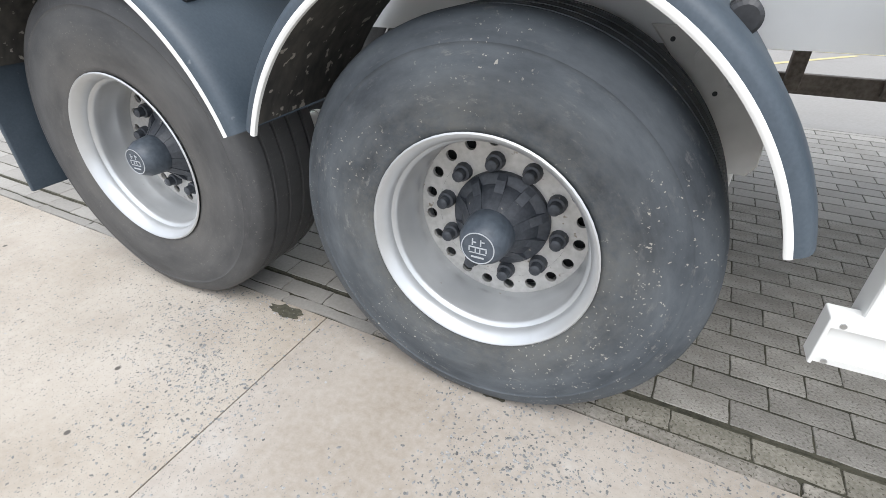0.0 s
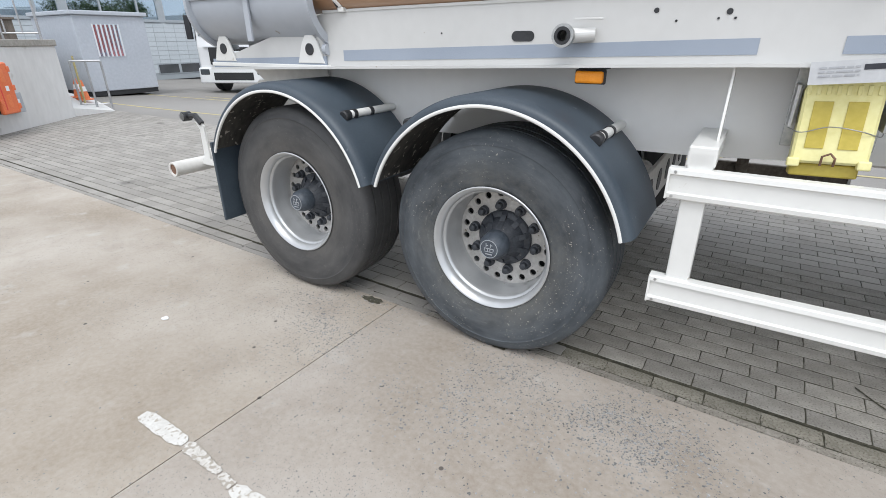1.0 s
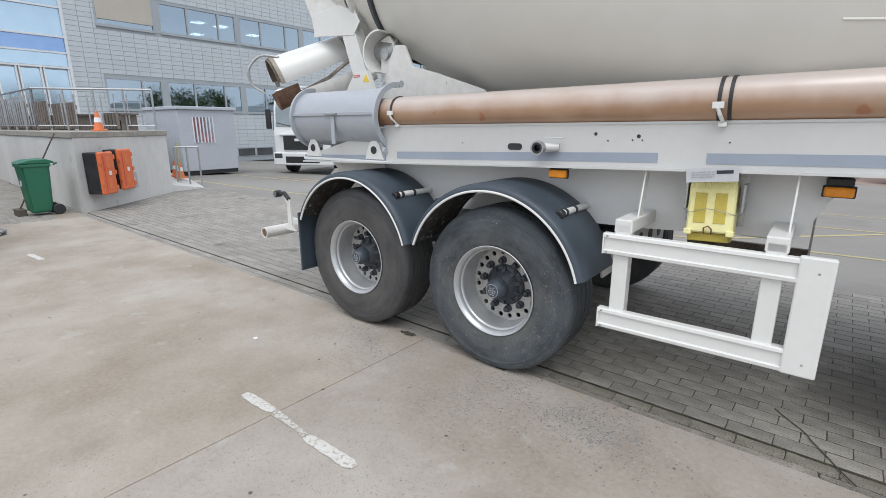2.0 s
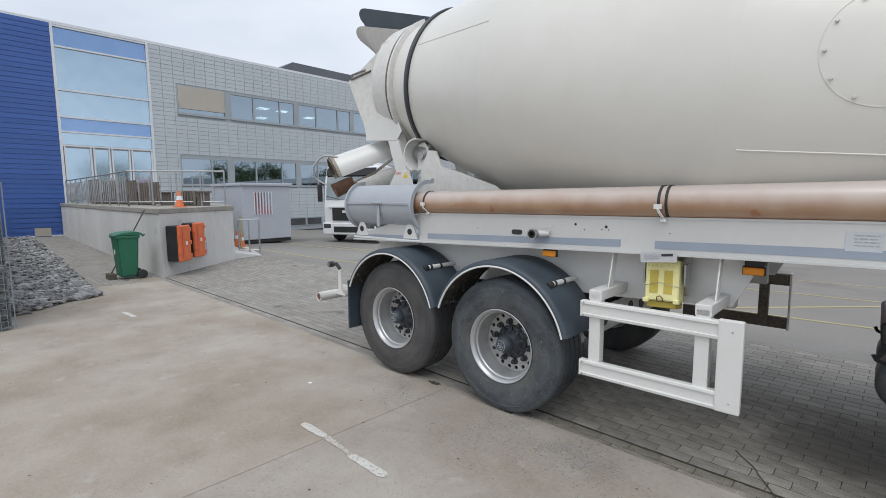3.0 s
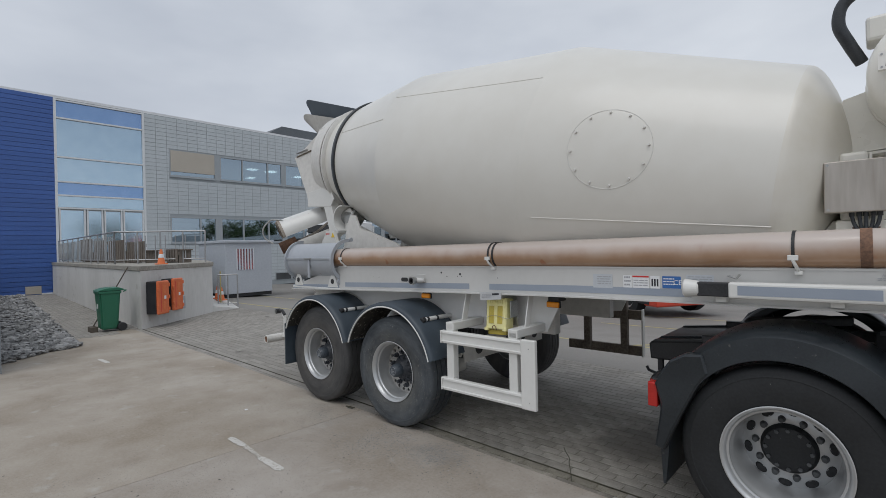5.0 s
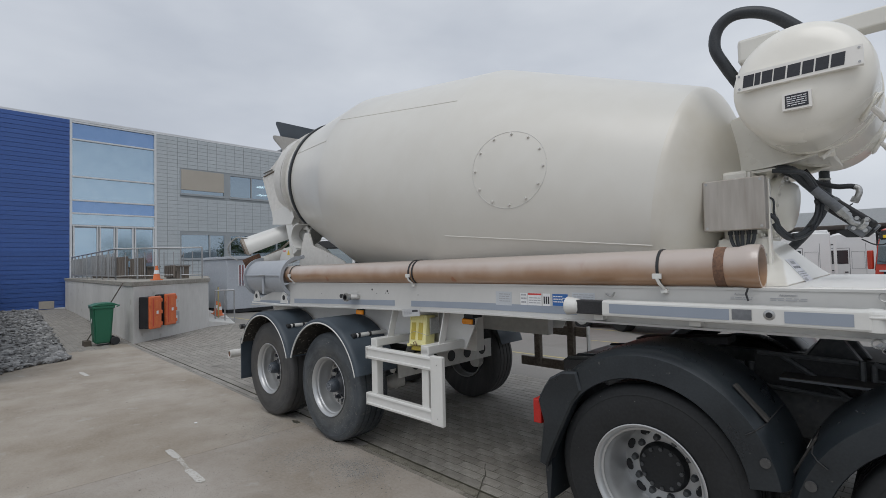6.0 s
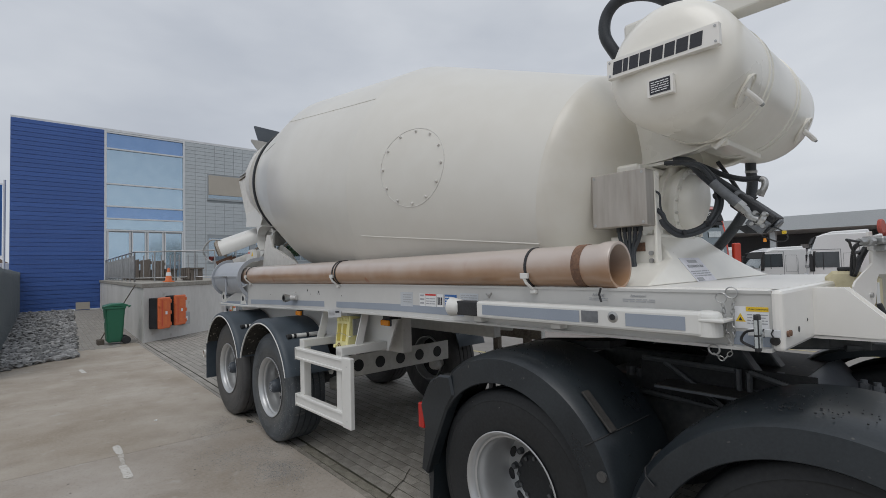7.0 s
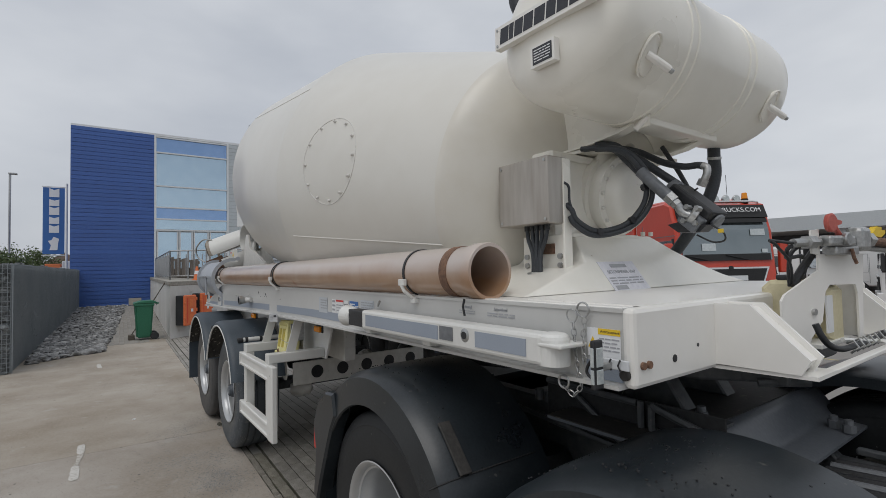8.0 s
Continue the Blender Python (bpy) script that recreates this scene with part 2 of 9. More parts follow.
GREY_PLATE = mat("grey_steel_plate", (0.13, 0.14, 0.152), (0.21, 0.22, 0.235), 0.45, 0.3, big=3, fine=40, speck=(0.05, 0.04, 0.035), speck_at=0.70, speck_scale=18)


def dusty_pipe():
    """Brown pipe paint with pale cement dust lying along the top, worn off in patches."""
    m = mat("brown_pipe_paint", (0.335, 0.19, 0.105), (0.42, 0.26, 0.155), 0.34, big=2.2, fine=9, mix=0.3, bump=0.03, speck=(0.33, 0.13, 0.05), speck_at=0.69, speck_scale=6, coat=0.6, ior=1.7)
    n, l = m.node_tree.nodes, m.node_tree.links
    p = n["Principled BSDF"]
    under = p.inputs["Base Color"].links[0].from_socket
    co = n.new("ShaderNodeTexCoord")
    sep = n.new("ShaderNodeSeparateXYZ")
    l.new(co.outputs["Object"], sep.inputs[0])
    t = n.new("ShaderNodeTexNoise")
    t.inputs["Scale"].default_value, t.inputs["Detail"].default_value = 4.5, 6
    l.new(co.outputs["Object"], t.inputs["Vector"])
    add = n.new("ShaderNodeMath")
    add.operation = "MULTIPLY_ADD"
    add.inputs[1].default_value = 0.10
    l.new(t.outputs["Fac"], add.inputs[0])
    l.new(sep.outputs[2], add.inputs[2])
    r = n.new("ShaderNodeValToRGB")
    r.color_ramp.elements[0].position, r.color_ramp.elements[1].position = 0.115, 0.215
    r.color_ramp.elements[1].color = (0.85, 0.85, 0.85, 1)
    l.new(add.outputs[0], r.inputs[0])
    x = n.new("ShaderNodeMix")
    x.data_type = "RGBA"
    l.new(r.outputs[0], x.inputs[0])
    l.new(under, x.inputs[6])
    x.inputs[7].default_value = (0.50, 0.445, 0.41, 1)
    l.new(x.outputs[2], p.inputs["Base Color"])
    return m


PIPE = dusty_pipe()
RUST = mat("rust", (0.09, 0.055, 0.04), (0.24, 0.13, 0.08), 0.8, big=9, fine=70)
DRY_CONCRETE = mat("dried_concrete_crust", (0.22, 0.19, 0.155), (0.42, 0.38, 0.33), 0.9, big=6, fine=60, bump=0.5)
YELLOW = mat("pale_yellow_plastic", (0.76, 0.70, 0.30), (0.84, 0.79, 0.40), 0.45, big=6, fine=60, bump=0.04)
YELLOW_D = mat("deep_yellow_plastic", (0.47, 0.37, 0.05), (0.56, 0.45, 0.08), 0.45, big=6, fine=60, bump=0.04)
AMBER = mat("amber_lens", (0.72, 0.24, 0.01), (0.82, 0.30, 0.02), 0.2, big=30, fine=150, bump=0.1)
RED = mat("red_lens", (0.38, 0.018, 0.014), (0.48, 0.025, 0.018), 0.2, big=30, fine=150, bump=0.1)
CONE = mat("orange_cone_plastic", (0.66, 0.16, 0.05), (0.75, 0.22, 0.08), 0.5, bump=0.05)
ORANGE = mat("orange_plastic", (0.62, 0.13, 0.04), (0.72, 0.19, 0.075), 0.45, bump=0.04)
GREEN = mat("green_bin_plastic", (0.018, 0.125, 0.068), (0.028, 0.165, 0.095), 0.42, bump=0.04)
BOX_GREY = mat("light_grey_plastic", (0.33, 0.35, 0.37), (0.41, 0.43, 0.45), 0.5, bump=0.03)
CREAM_PLASTIC = mat("cream_plastic", (0.58, 0.52, 0.33), (0.66, 0.60, 0.41), 0.5, bump=0.03)
STICKER = mat("white_sticker", (0.72, 0.73, 0.74), (0.78, 0.79, 0.8), 0.4, bump=0)
CARD = mat("dull_white_card", (0.45, 0.46, 0.47), (0.52, 0.53, 0.54), 0.5, bump=0)
LENS_C = mat("clear_lamp_lens", (0.40, 0.44, 0.45), (0.58, 0.62, 0.62), 0.15, 0.2, big=20, fine=120, bump=0.2, coat=0.8)
PALE_ST = mat("pale_grey_sticker", (0.47, 0.50, 0.53), (0.53, 0.56, 0.59), 0.4, bump=0)
OILY = mat("oily_black_steel", (0.022, 0.021, 0.020), (0.050, 0.046, 0.042), 0.62, big=4, fine=40, speck=(0.09, 0.075, 0.06), speck_at=0.66, speck_scale=22)
INK = mat("dark_ink", (0.02, 0.022, 0.03), (0.035, 0.037, 0.045), 0.45, bump=0)
INK_G = mat("grey_ink", (0.33, 0.34, 0.36), (0.40, 0.41, 0.43), 0.5, bump=0)
BLUE_ST = mat("blue_sticker", (0.03, 0.12, 0.36), (0.04, 0.15, 0.42), 0.4, bump=0)
YEL_ST = mat("yellow_sticker", (0.72, 0.48, 0.02), (0.78, 0.55, 0.04), 0.4, bump=0)
RED_ST = mat("red_sticker", (0.55, 0.03, 0.03), (0.62, 0.05, 0.04), 0.4, bump=0)
CAP_RED = mat("faded_red_plastic", (0.40, 0.075, 0.06), (0.50, 0.12, 0.09), 0.5, big=20, fine=90, bump=0.05)
CAB_PANE = mat("window_pane", (0.42, 0.55, 0.66), (0.47, 0.60, 0.70), 0.06, 0.9, big=0.25, fine=2, bump=0.0)


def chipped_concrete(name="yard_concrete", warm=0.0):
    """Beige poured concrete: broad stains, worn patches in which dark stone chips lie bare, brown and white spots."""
    m = bpy.data.materials.new(name)
    m.use_nodes = True
    n, l = m.node_tree.nodes, m.node_tree.links
    p = n["Principled BSDF"]
    co = n.new("ShaderNodeTexCoord")

    def noise_of(scale, detail=5, rough=0.55):
        t = n.new("ShaderNodeTexNoise")
        t.inputs["Scale"].default_value, t.inputs["Detail"].default_value, t.inputs["Roughness"].default_value = scale, detail, rough
        l.new(co.outputs["Object"], t.inputs["Vector"])
        return t.outputs["Fac"]

    def ramp(src, a, b, ca=(0, 0, 0, 1), cb=(1, 1, 1, 1)):
        r = n.new("ShaderNodeValToRGB")
        r.color_ramp.elements[0].position, r.color_ramp.elements[1].position = a, b
        r.color_ramp.elements[0].color, r.color_ramp.elements[1].color = ca, cb
        l.new(src, r.inputs[0])
        return r.outputs[0]

    def blend(fac, a, b):
        x = n.new("ShaderNodeMix")
        x.data_type = "RGBA"
        l.new(fac, x.inputs[0])
        l.new(a, x.inputs[6])
        if isinstance(b, tuple):
            x.inputs[7].default_value = b
        else:
            l.new(b, x.inputs[7])
        return x.outputs[2]

    def times(a, b):
        x = n.new("ShaderNodeMath")
        x.operation = "MULTIPLY"
        l.new(a, x.inputs[0])
        if isinstance(b, float):
            x.inputs[1].default_value = b
        else:
            l.new(b, x.inputs[1])
        return x.outputs[0]
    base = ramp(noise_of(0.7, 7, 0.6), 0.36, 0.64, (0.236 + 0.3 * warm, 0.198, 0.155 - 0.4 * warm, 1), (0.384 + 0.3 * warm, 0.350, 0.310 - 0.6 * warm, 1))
    fine = noise_of(38, 5, 0.7)
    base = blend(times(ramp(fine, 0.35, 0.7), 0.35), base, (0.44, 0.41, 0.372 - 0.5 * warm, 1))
    base = blend(times(ramp(noise_of(2.3, 6), 0.55, 0.72), 0.45), base, (0.235, 0.195, 0.155, 1))
    worn = ramp(noise_of(0.62, 5), 0.42, 0.58)
    warp = n.new("ShaderNodeTexNoise")
    warp.inputs["Scale"].default_value, warp.inputs["Detail"].default_value = 75, 2
    l.new(co.outputs["Object"], warp.inputs["Vector"])
    off = n.new("ShaderNodeVectorMath")
    off.operation = "MULTIPLY_ADD"
    off.inputs[1].default_value = (0.016, 0.016, 0.016)
    l.new(warp.outputs["Color"], off.inputs[0])
    l.new(co.outputs["Object"], off.inputs[2])
    for scale, size, share, most in ((98, 0.30, 0.42, 0.9), (46, 0.24, 0.74, 0.9), (170, 0.32, 0.5, 0.7)):
        cells = n.new("ShaderNodeTexVoronoi")
        cells.distance = "MANHATTAN"
        cells.inputs["Scale"].default_value, cells.inputs["Randomness"].default_value = scale, 1.0
        l.new(off.outputs[0], cells.inputs["Vector"])
        sep = n.new("ShaderNodeSeparateColor")
        l.new(cells.outputs["Color"], sep.inputs[0])
        chip = times(times(ramp(cells.outputs["Distance"], size, size + 0.05, (1, 1, 1, 1), (0, 0, 0, 1)), ramp(sep.outputs[0], share, share + 0.02)), worn)
        base = blend(times(chip, most), base, ramp(sep.outputs[1], 0.1, 0.9, (0.075, 0.08, 0.085, 1), (0.22, 0.215, 0.20, 1)))
    pale = times(ramp(noise_of(4.0, 4), 0.62, 0.72), 0.35)
    base = blend(pale, base, (0.46, 0.445, 0.42, 1))
    big = n.new("ShaderNodeTexVoronoi")
    big.inputs["Scale"].default_value = 9
    l.new(co.outputs["Object"], big.inputs["Vector"])
    sb = n.new("ShaderNodeSeparateColor")
    l.new(big.outputs["Color"], sb.inputs[0])
    spot = times(ramp(big.outputs["Distance"], 0.07, 0.10, (1, 1, 1, 1), (0, 0, 0, 1)), ramp(sb.outputs[0], 0.90, 0.92))
    base = blend(spot, base, (0.09, 0.08, 0.07, 1))
    l.new(base, p.inputs["Base Color"])
    p.inputs["Roughness"].default_value = 0.8
    bp = n.new("ShaderNodeBump")
    bp.inputs["Strength"].default_value, bp.inputs["Distance"].default_value = 0.35, 0.003
    l.new(fine, bp.inputs["Height"])
    l.new(bp.outputs[0], p.inputs["Normal"])
    return m


CONCRETE = chipped_concrete()
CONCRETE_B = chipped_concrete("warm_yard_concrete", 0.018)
WALL_CONC = mat("wall_concrete", (0.53, 0.525, 0.505), (0.65, 0.645, 0.625), 0.8, big=0.9, fine=12, mix=0.3, bump=0.1, speck=(0.46, 0.45, 0.42), speck_at=0.68, speck_scale=3, stretch=(1, 1, 0.35))
CAP_CONC = mat("coping_concrete", (0.25, 0.235, 0.205), (0.36, 0.345, 0.31), 0.85, big=2.5, fine=20)
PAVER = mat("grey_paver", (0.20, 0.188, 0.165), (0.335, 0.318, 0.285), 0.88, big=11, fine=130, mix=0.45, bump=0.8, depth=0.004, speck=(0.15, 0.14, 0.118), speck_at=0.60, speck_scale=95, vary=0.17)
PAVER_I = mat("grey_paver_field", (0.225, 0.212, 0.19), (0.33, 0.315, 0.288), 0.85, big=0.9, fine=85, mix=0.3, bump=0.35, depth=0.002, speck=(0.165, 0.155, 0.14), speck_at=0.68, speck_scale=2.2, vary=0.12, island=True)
KERB = mat("kerb_stone", (0.155, 0.143, 0.118), (0.29, 0.27, 0.235), 0.9, big=12, fine=70, bump=0.9, depth=0.006, vary=0.18, speck=(0.09, 0.084, 0.065), speck_at=0.60, speck_scale=110)
for paver_ in (PAVER, PAVER_I):
    stain(paver_, (0.15, 0.138, 0.118), 0.9, 0.50, 0.66, 0.5)
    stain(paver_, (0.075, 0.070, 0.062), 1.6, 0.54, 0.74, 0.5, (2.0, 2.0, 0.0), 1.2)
    stain(paver_, (0.40, 0.385, 0.355), 2.4, 0.66, 0.74, 0.35)
JOINT = mat("joint_sand", (0.030, 0.029, 0.019), (0.085, 0.080, 0.056), 0.95, big=5, fine=60, bump=0.4)
GUTTER = mat("dirty_gutter_paver", (0.135, 0.125, 0.098), (0.255, 0.24, 0.20), 0.9, big=10, fine=80, bump=0.8, depth=0.004, speck=(0.085, 0.079, 0.058), speck_at=0.60, speck_scale=95, vary=0.15)
ASPHALT = mat("pale_yard_asphalt", (0.19, 0.18, 0.165), (0.27, 0.26, 0.243), 0.85, big=0.25, fine=40, mix=0.25, bump=0.2)
stain(ASPHALT, (0.15, 0.14, 0.128), 0.5, 0.52, 0.66, 0.6)
GROUND = mat("far_ground", (0.16, 0.155, 0.14), (0.23, 0.22, 0.2), 0.9, big=0.05, fine=2)
PINK = mat("reddish_asphalt", (0.27, 0.20, 0.165), (0.34, 0.26, 0.22), 0.88, big=0.3, fine=30)
PAINT_W = mat("worn_white_line", (0.50, 0.485, 0.45), (0.62, 0.61, 0.58), 0.75, big=12, fine=70, bump=0.2, speck=(0.36, 0.33, 0.28), speck_at=0.58, speck_scale=60)
PAINT_F = mat("faded_white_line", (0.42, 0.395, 0.355), (0.58, 0.565, 0.53), 0.8, big=16, fine=80, bump=0.2, speck=(0.33, 0.30, 0.255), speck_at=0.50, speck_scale=55)
PAINT_Y = mat("worn_yellow_line", (0.36, 0.31, 0.15), (0.47, 0.41, 0.20), 0.75, big=6, fine=60, bump=0.2)
BLUE_CLAD = mat("blue_cladding", (0.040, 0.098, 0.32), (0.052, 0.122, 0.37), 0.36, big=0.4, fine=12, bump=0.03, vary=0.07, island=True)
FILM = mat("creased_white_film", (0.66, 0.66, 0.72), (0.78, 0.78, 0.82), 0.4, big=14, fine=60, bump=0.15, depth=0.002)
GREY_CLAD = mat("grey_cladding", (0.455, 0.495, 0.515), (0.515, 0.555, 0.575), 0.5, big=0.3, fine=10, bump=0.03, vary=0.025, island=True)
DARK_CLAD = mat("dark_roof_cladding", (0.075, 0.085, 0.095), (0.11, 0.12, 0.13), 0.55, big=0.5, fine=12)
ALU = mat("white_aluminium", (0.62, 0.64, 0.66), (0.72, 0.74, 0.75), 0.4, bump=0.02)
ALU_D = mat("grey_window_frame", (0.30, 0.33, 0.35), (0.36, 0.39, 0.41), 0.45, bump=0.02)
BLIND = mat("beige_blind", (0.42, 0.385, 0.33), (0.48, 0.445, 0.385), 0.8, bump=0.05)
PANE = mat("window_pane", (0.42, 0.55, 0.66), (0.47, 0.60, 0.70), 0.06, 0.9, big=0.25, fine=2, bump=0.0)
PANE_W = coated_pane("office_window_glass", (0.52, 0.62, 0.70), (0.50, 0.58, 0.60), 0.62)
PANE_T = mat("dark_cab_glass", (0.05, 0.06, 0.065), (0.08, 0.09, 0.10), 0.1, 0.35, big=0.5, fine=2, bump=0.0, coat=1.0)
WIND = mat("grey_windscreen_glass", (0.19, 0.225, 0.235), (0.24, 0.275, 0.285), 0.1, 0.7, big=0.5, fine=2, bump=0.0, coat=1.0)
PANE_B = mat("blue_spandrel_pane", (0.24, 0.37, 0.60), (0.28, 0.41, 0.64), 0.12, 0.8, big=0.5, fine=3, bump=0.0)
GALV = mat("galvanised_rail", (0.33, 0.335, 0.34), (0.45, 0.455, 0.46), 0.42, 0.7, big=6, fine=60)
STONE = mat("grey_quarry_stone", (0.13, 0.135, 0.14), (0.35, 0.345, 0.335), 0.85, big=7, fine=45, bump=0.5, vary=0.45, island=True)
CHIP = mat("dark_stone_chip", (0.13, 0.133, 0.135), (0.26, 0.26, 0.25), 0.8, big=30, fine=300, bump=0.1, vary=0.5, island=True)
# brown dirt colour, also carrying the shade inside the far guard
DIRT_SHADE = mat("dirt_brown_inside", (0.085, 0.07, 0.055), (0.20, 0.17, 0.14), 0.85, big=5, fine=40, bump=0.2)
WOOD = mat("weathered_grey_wood", (0.10, 0.085, 0.07), (0.20, 0.17, 0.145), 0.8, big=6, fine=50, bump=0.2, vary=0.15, stretch=(6, 6, 0.6))
TILE_GAP = mat("dark_tile_joint", (0.30, 0.33, 0.345), (0.34, 0.37, 0.385), 0.7, bump=0)
STONE_D = mat("dark_gabion_stone", (0.06, 0.068, 0.075), (0.17, 0.18, 0.18), 0.85, big=6, fine=45, bump=0.5, vary=0.45, island=True)
WIRE = mat("gabion_wire", (0.19, 0.215, 0.23), (0.27, 0.295, 0.31), 0.5, 0.3, bump=0)
SHED = mat("grey_shed_paint", (0.40, 0.43, 0.47), (0.47, 0.50, 0.54), 0.55, big=0.8, fine=15)
TRUCK_W = mat("white_truck_paint", (0.66, 0.67, 0.67), (0.73, 0.74, 0.74), 0.35, bump=0, coat=0.4)
TRUCK_R = mat("red_truck_paint", (0.50, 0.045, 0.02), (0.58, 0.06, 0.03), 0.35, bump=0, coat=0.4)
# near black for plain dark parts and for shade in gaps and holes
NEAR_BLACK = mat("dark_interior", (0.012, 0.013, 0.014), (0.03, 0.031, 0.033), 0.8, bump=0)
LIT = mat("lit_diffuser", (0.8, 0.8, 0.78), (0.82, 0.82, 0.8), 0.5, bump=0)
LIT.node_tree.nodes["Principled BSDF"].inputs["Emission Color"].default_value = (1.0, 0.98, 0.94, 1)
LIT.node_tree.nodes["Principled BSDF"].inputs["Emission Strength"].default_value = 6.0
BARK = mat("bark", (0.06, 0.05, 0.04), (0.13, 0.11, 0.09), 0.9)
LEAF = mat("leaves", (0.045, 0.075, 0.02), (0.085, 0.12, 0.04), 0.6, big=2, fine=10, bump=0, vary=0.3, island=True)
HOUSE = mat("fawn_roof_tiles", (0.2, 0.15, 0.12), (0.28, 0.21, 0.17), 0.8)


# ---- builders ----
BASE = {}


def thing(name, at, label, category, group="", kind=""):
    ob = new(name)
    ob.location = at
    ob.empty_display_size = 0.2
    BASE[ob] = Vector(at)
    return tagged(ob, label, category, group, kind)


def part(name, bm, material, parent=None, label="", smooth=False):
    """Links a bmesh, given in world coordinates, as one mesh object under a thing or a part."""
    at = BASE.get(parent, Vector((0, 0, 0)))
    if parent is not None:
        bmesh.ops.translate(bm, verts=bm.verts, vec=-at)
    me = bpy.data.meshes.new(name)
    bmesh.ops.recalc_face_normals(bm, faces=bm.faces)
    if smooth:
        for f in bm.faces:
            f.smooth = True
        for e in bm.edges:
            if len(e.link_faces) == 2 and e.calc_face_angle(0) > 0.75:
                e.smooth = False
    bm.to_mesh(me)
    bm.free()
    me.materials.append(material)
    ob = new(name, me)
    if parent is not None:
        ob.parent = parent
    BASE[ob] = at
    if label:
        tagged(ob, label)
    return ob


def again(ob, m, parent=None):
    """Another object on the same mesh, moved by m from the first one's place."""
    o = bpy.data.objects.new(ob.name.split(".")[0], ob.data)
    scene.collection.objects.link(o)
    o.parent = parent or ob.parent
    o.matrix_basis = m @ ob.matrix_basis
    BASE[o] = BASE.get(ob, Vector((0, 0, 0)))
    if "label" in ob:
        o["label"] = ob["label"]
    return o


def setting(name, bm, material, label, category, kind="structure", smooth=False):
    return tagged(part(name, bm, material, None, "", smooth), label, category, "", kind)


def box(x0, x1, y0, y1, z0, z1, bevel=0.0, bm=None, m=None):
    bm = bm or bmesh.new()
    r = bmesh.ops.create_cube(bm, size=1)
    vs = r["verts"]
    bmesh.ops.scale(bm, vec=(x1 - x0, y1 - y0, z1 - z0), verts=vs)
    bmesh.ops.translate(bm, vec=((x0 + x1) / 2, (y0 + y1) / 2, (z0 + z1) / 2), verts=vs)
    if bevel:
        es = list({e for v in vs for e in v.link_edges})
        r = bmesh.ops.bevel(bm, geom=es, offset=bevel, segments=2, affect="EDGES", profile=0.5)
        vs = list({v for f in r["faces"] for v in f.verts} | {v for v in vs if v.is_valid})
    if m is not None:
        bmesh.ops.transform(bm, matrix=m, verts=[v for v in vs if v.is_valid])
    return bm


def basis(d):
    d = Vector(d).normalized()
    u = d.cross(Vector((0, 0, 1)))
    if u.length < 1e-4:
        u = Vector((1, 0, 0))
    u.normalize()
    return d, u, u.cross(d)


def lathe(profile, at, axis, seg=32, bm=None, close=False):
    """A surface of revolution: profile of (distance along the axis, radius)."""
    bm = bm or bmesh.new()
    d, u, w = basis(axis)
    rings = []
    for s, r in profile:
        c = Vector(at) + d * s
        if r < 1e-5:
            rings.append([bm.verts.new(c)])
        else:
            rings.append([bm.verts.new(c + (u * math.cos(k * math.tau / seg) + w * math.sin(k * math.tau / seg)) * r) for k in range(seg)])
    pairs = list(zip(rings, rings[1:]))
    if close:
        pairs.append((rings[-1], rings[0]))
    for p, q in pairs:
        for k in range(seg):
            k1 = (k + 1) % seg
            if len(p) == 1 and len(q) == 1:
                continue
            if len(p) == 1:
                bm.faces.new((p[0], q[k], q[k1]))
            elif len(q) == 1:
                bm.faces.new((p[k], q[0], p[k1]))
            else:
                bm.faces.new((p[k], q[k], q[k1], p[k1]))
    return bm


def cyl(p0, p1, r0, r1=None, seg=20, bm=None, cham=0.0):
    p0, p1 = Vector(p0), Vector(p1)
    r1 = r0 if r1 is None else r1
    n = (p1 - p0).length
    prof = [(0, 0), (0, r0 - cham), (cham, r0), (n - cham, r1), (n, r1 - cham), (n, 0)] if cham else [(0, 0), (0, r0), (n, r1), (n, 0)]
    return lathe(prof, p0, p1 - p0, seg, bm)


def tube(pts, r, seg=8, bm=None, smooth_steps=0):
    """A round bar along a line of points."""
    bm = bm or bmesh.new()
    pts = [Vector(p) for p in pts]
    if smooth_steps:
        fine = []
        ext = [2 * pts[0] - pts[1]] + pts + [2 * pts[-1] - pts[-2]]
        for i in range(1, len(ext) - 2):
            a, b, c, d = ext[i - 1:i + 3]
            for k in range(smooth_steps):
                t = k / smooth_steps
                fine.append(0.5 * ((2 * b) + (c - a) * t + (2 * a - 5 * b + 4 * c - d) * t * t + (3 * b - a - 3 * c + d) * t ** 3))
        pts = fine + [pts[-1]]
    rings = []
    u = None
    for i, p in enumerate(pts):
        d = (pts[min(i + 1, len(pts) - 1)] - pts[max(i - 1, 0)]).normalized()
        if u is None:
            _, u, _ = basis(d)
        u = (u - d * u.dot(d)).normalized()
        w = d.cross(u)
        rings.append([bm.verts.new(p + (u * math.cos(k * math.tau / seg) + w * math.sin(k * math.tau / seg)) * r) for k in range(seg)])
    for p, q in zip(rings, rings[1:]):
        for k in range(seg):
            bm.faces.new((p[k], q[k], q[(k + 1) % seg], p[(k + 1) % seg]))
    bm.faces.new(rings[0])
    bm.faces.new(rings[-1])
    return bm


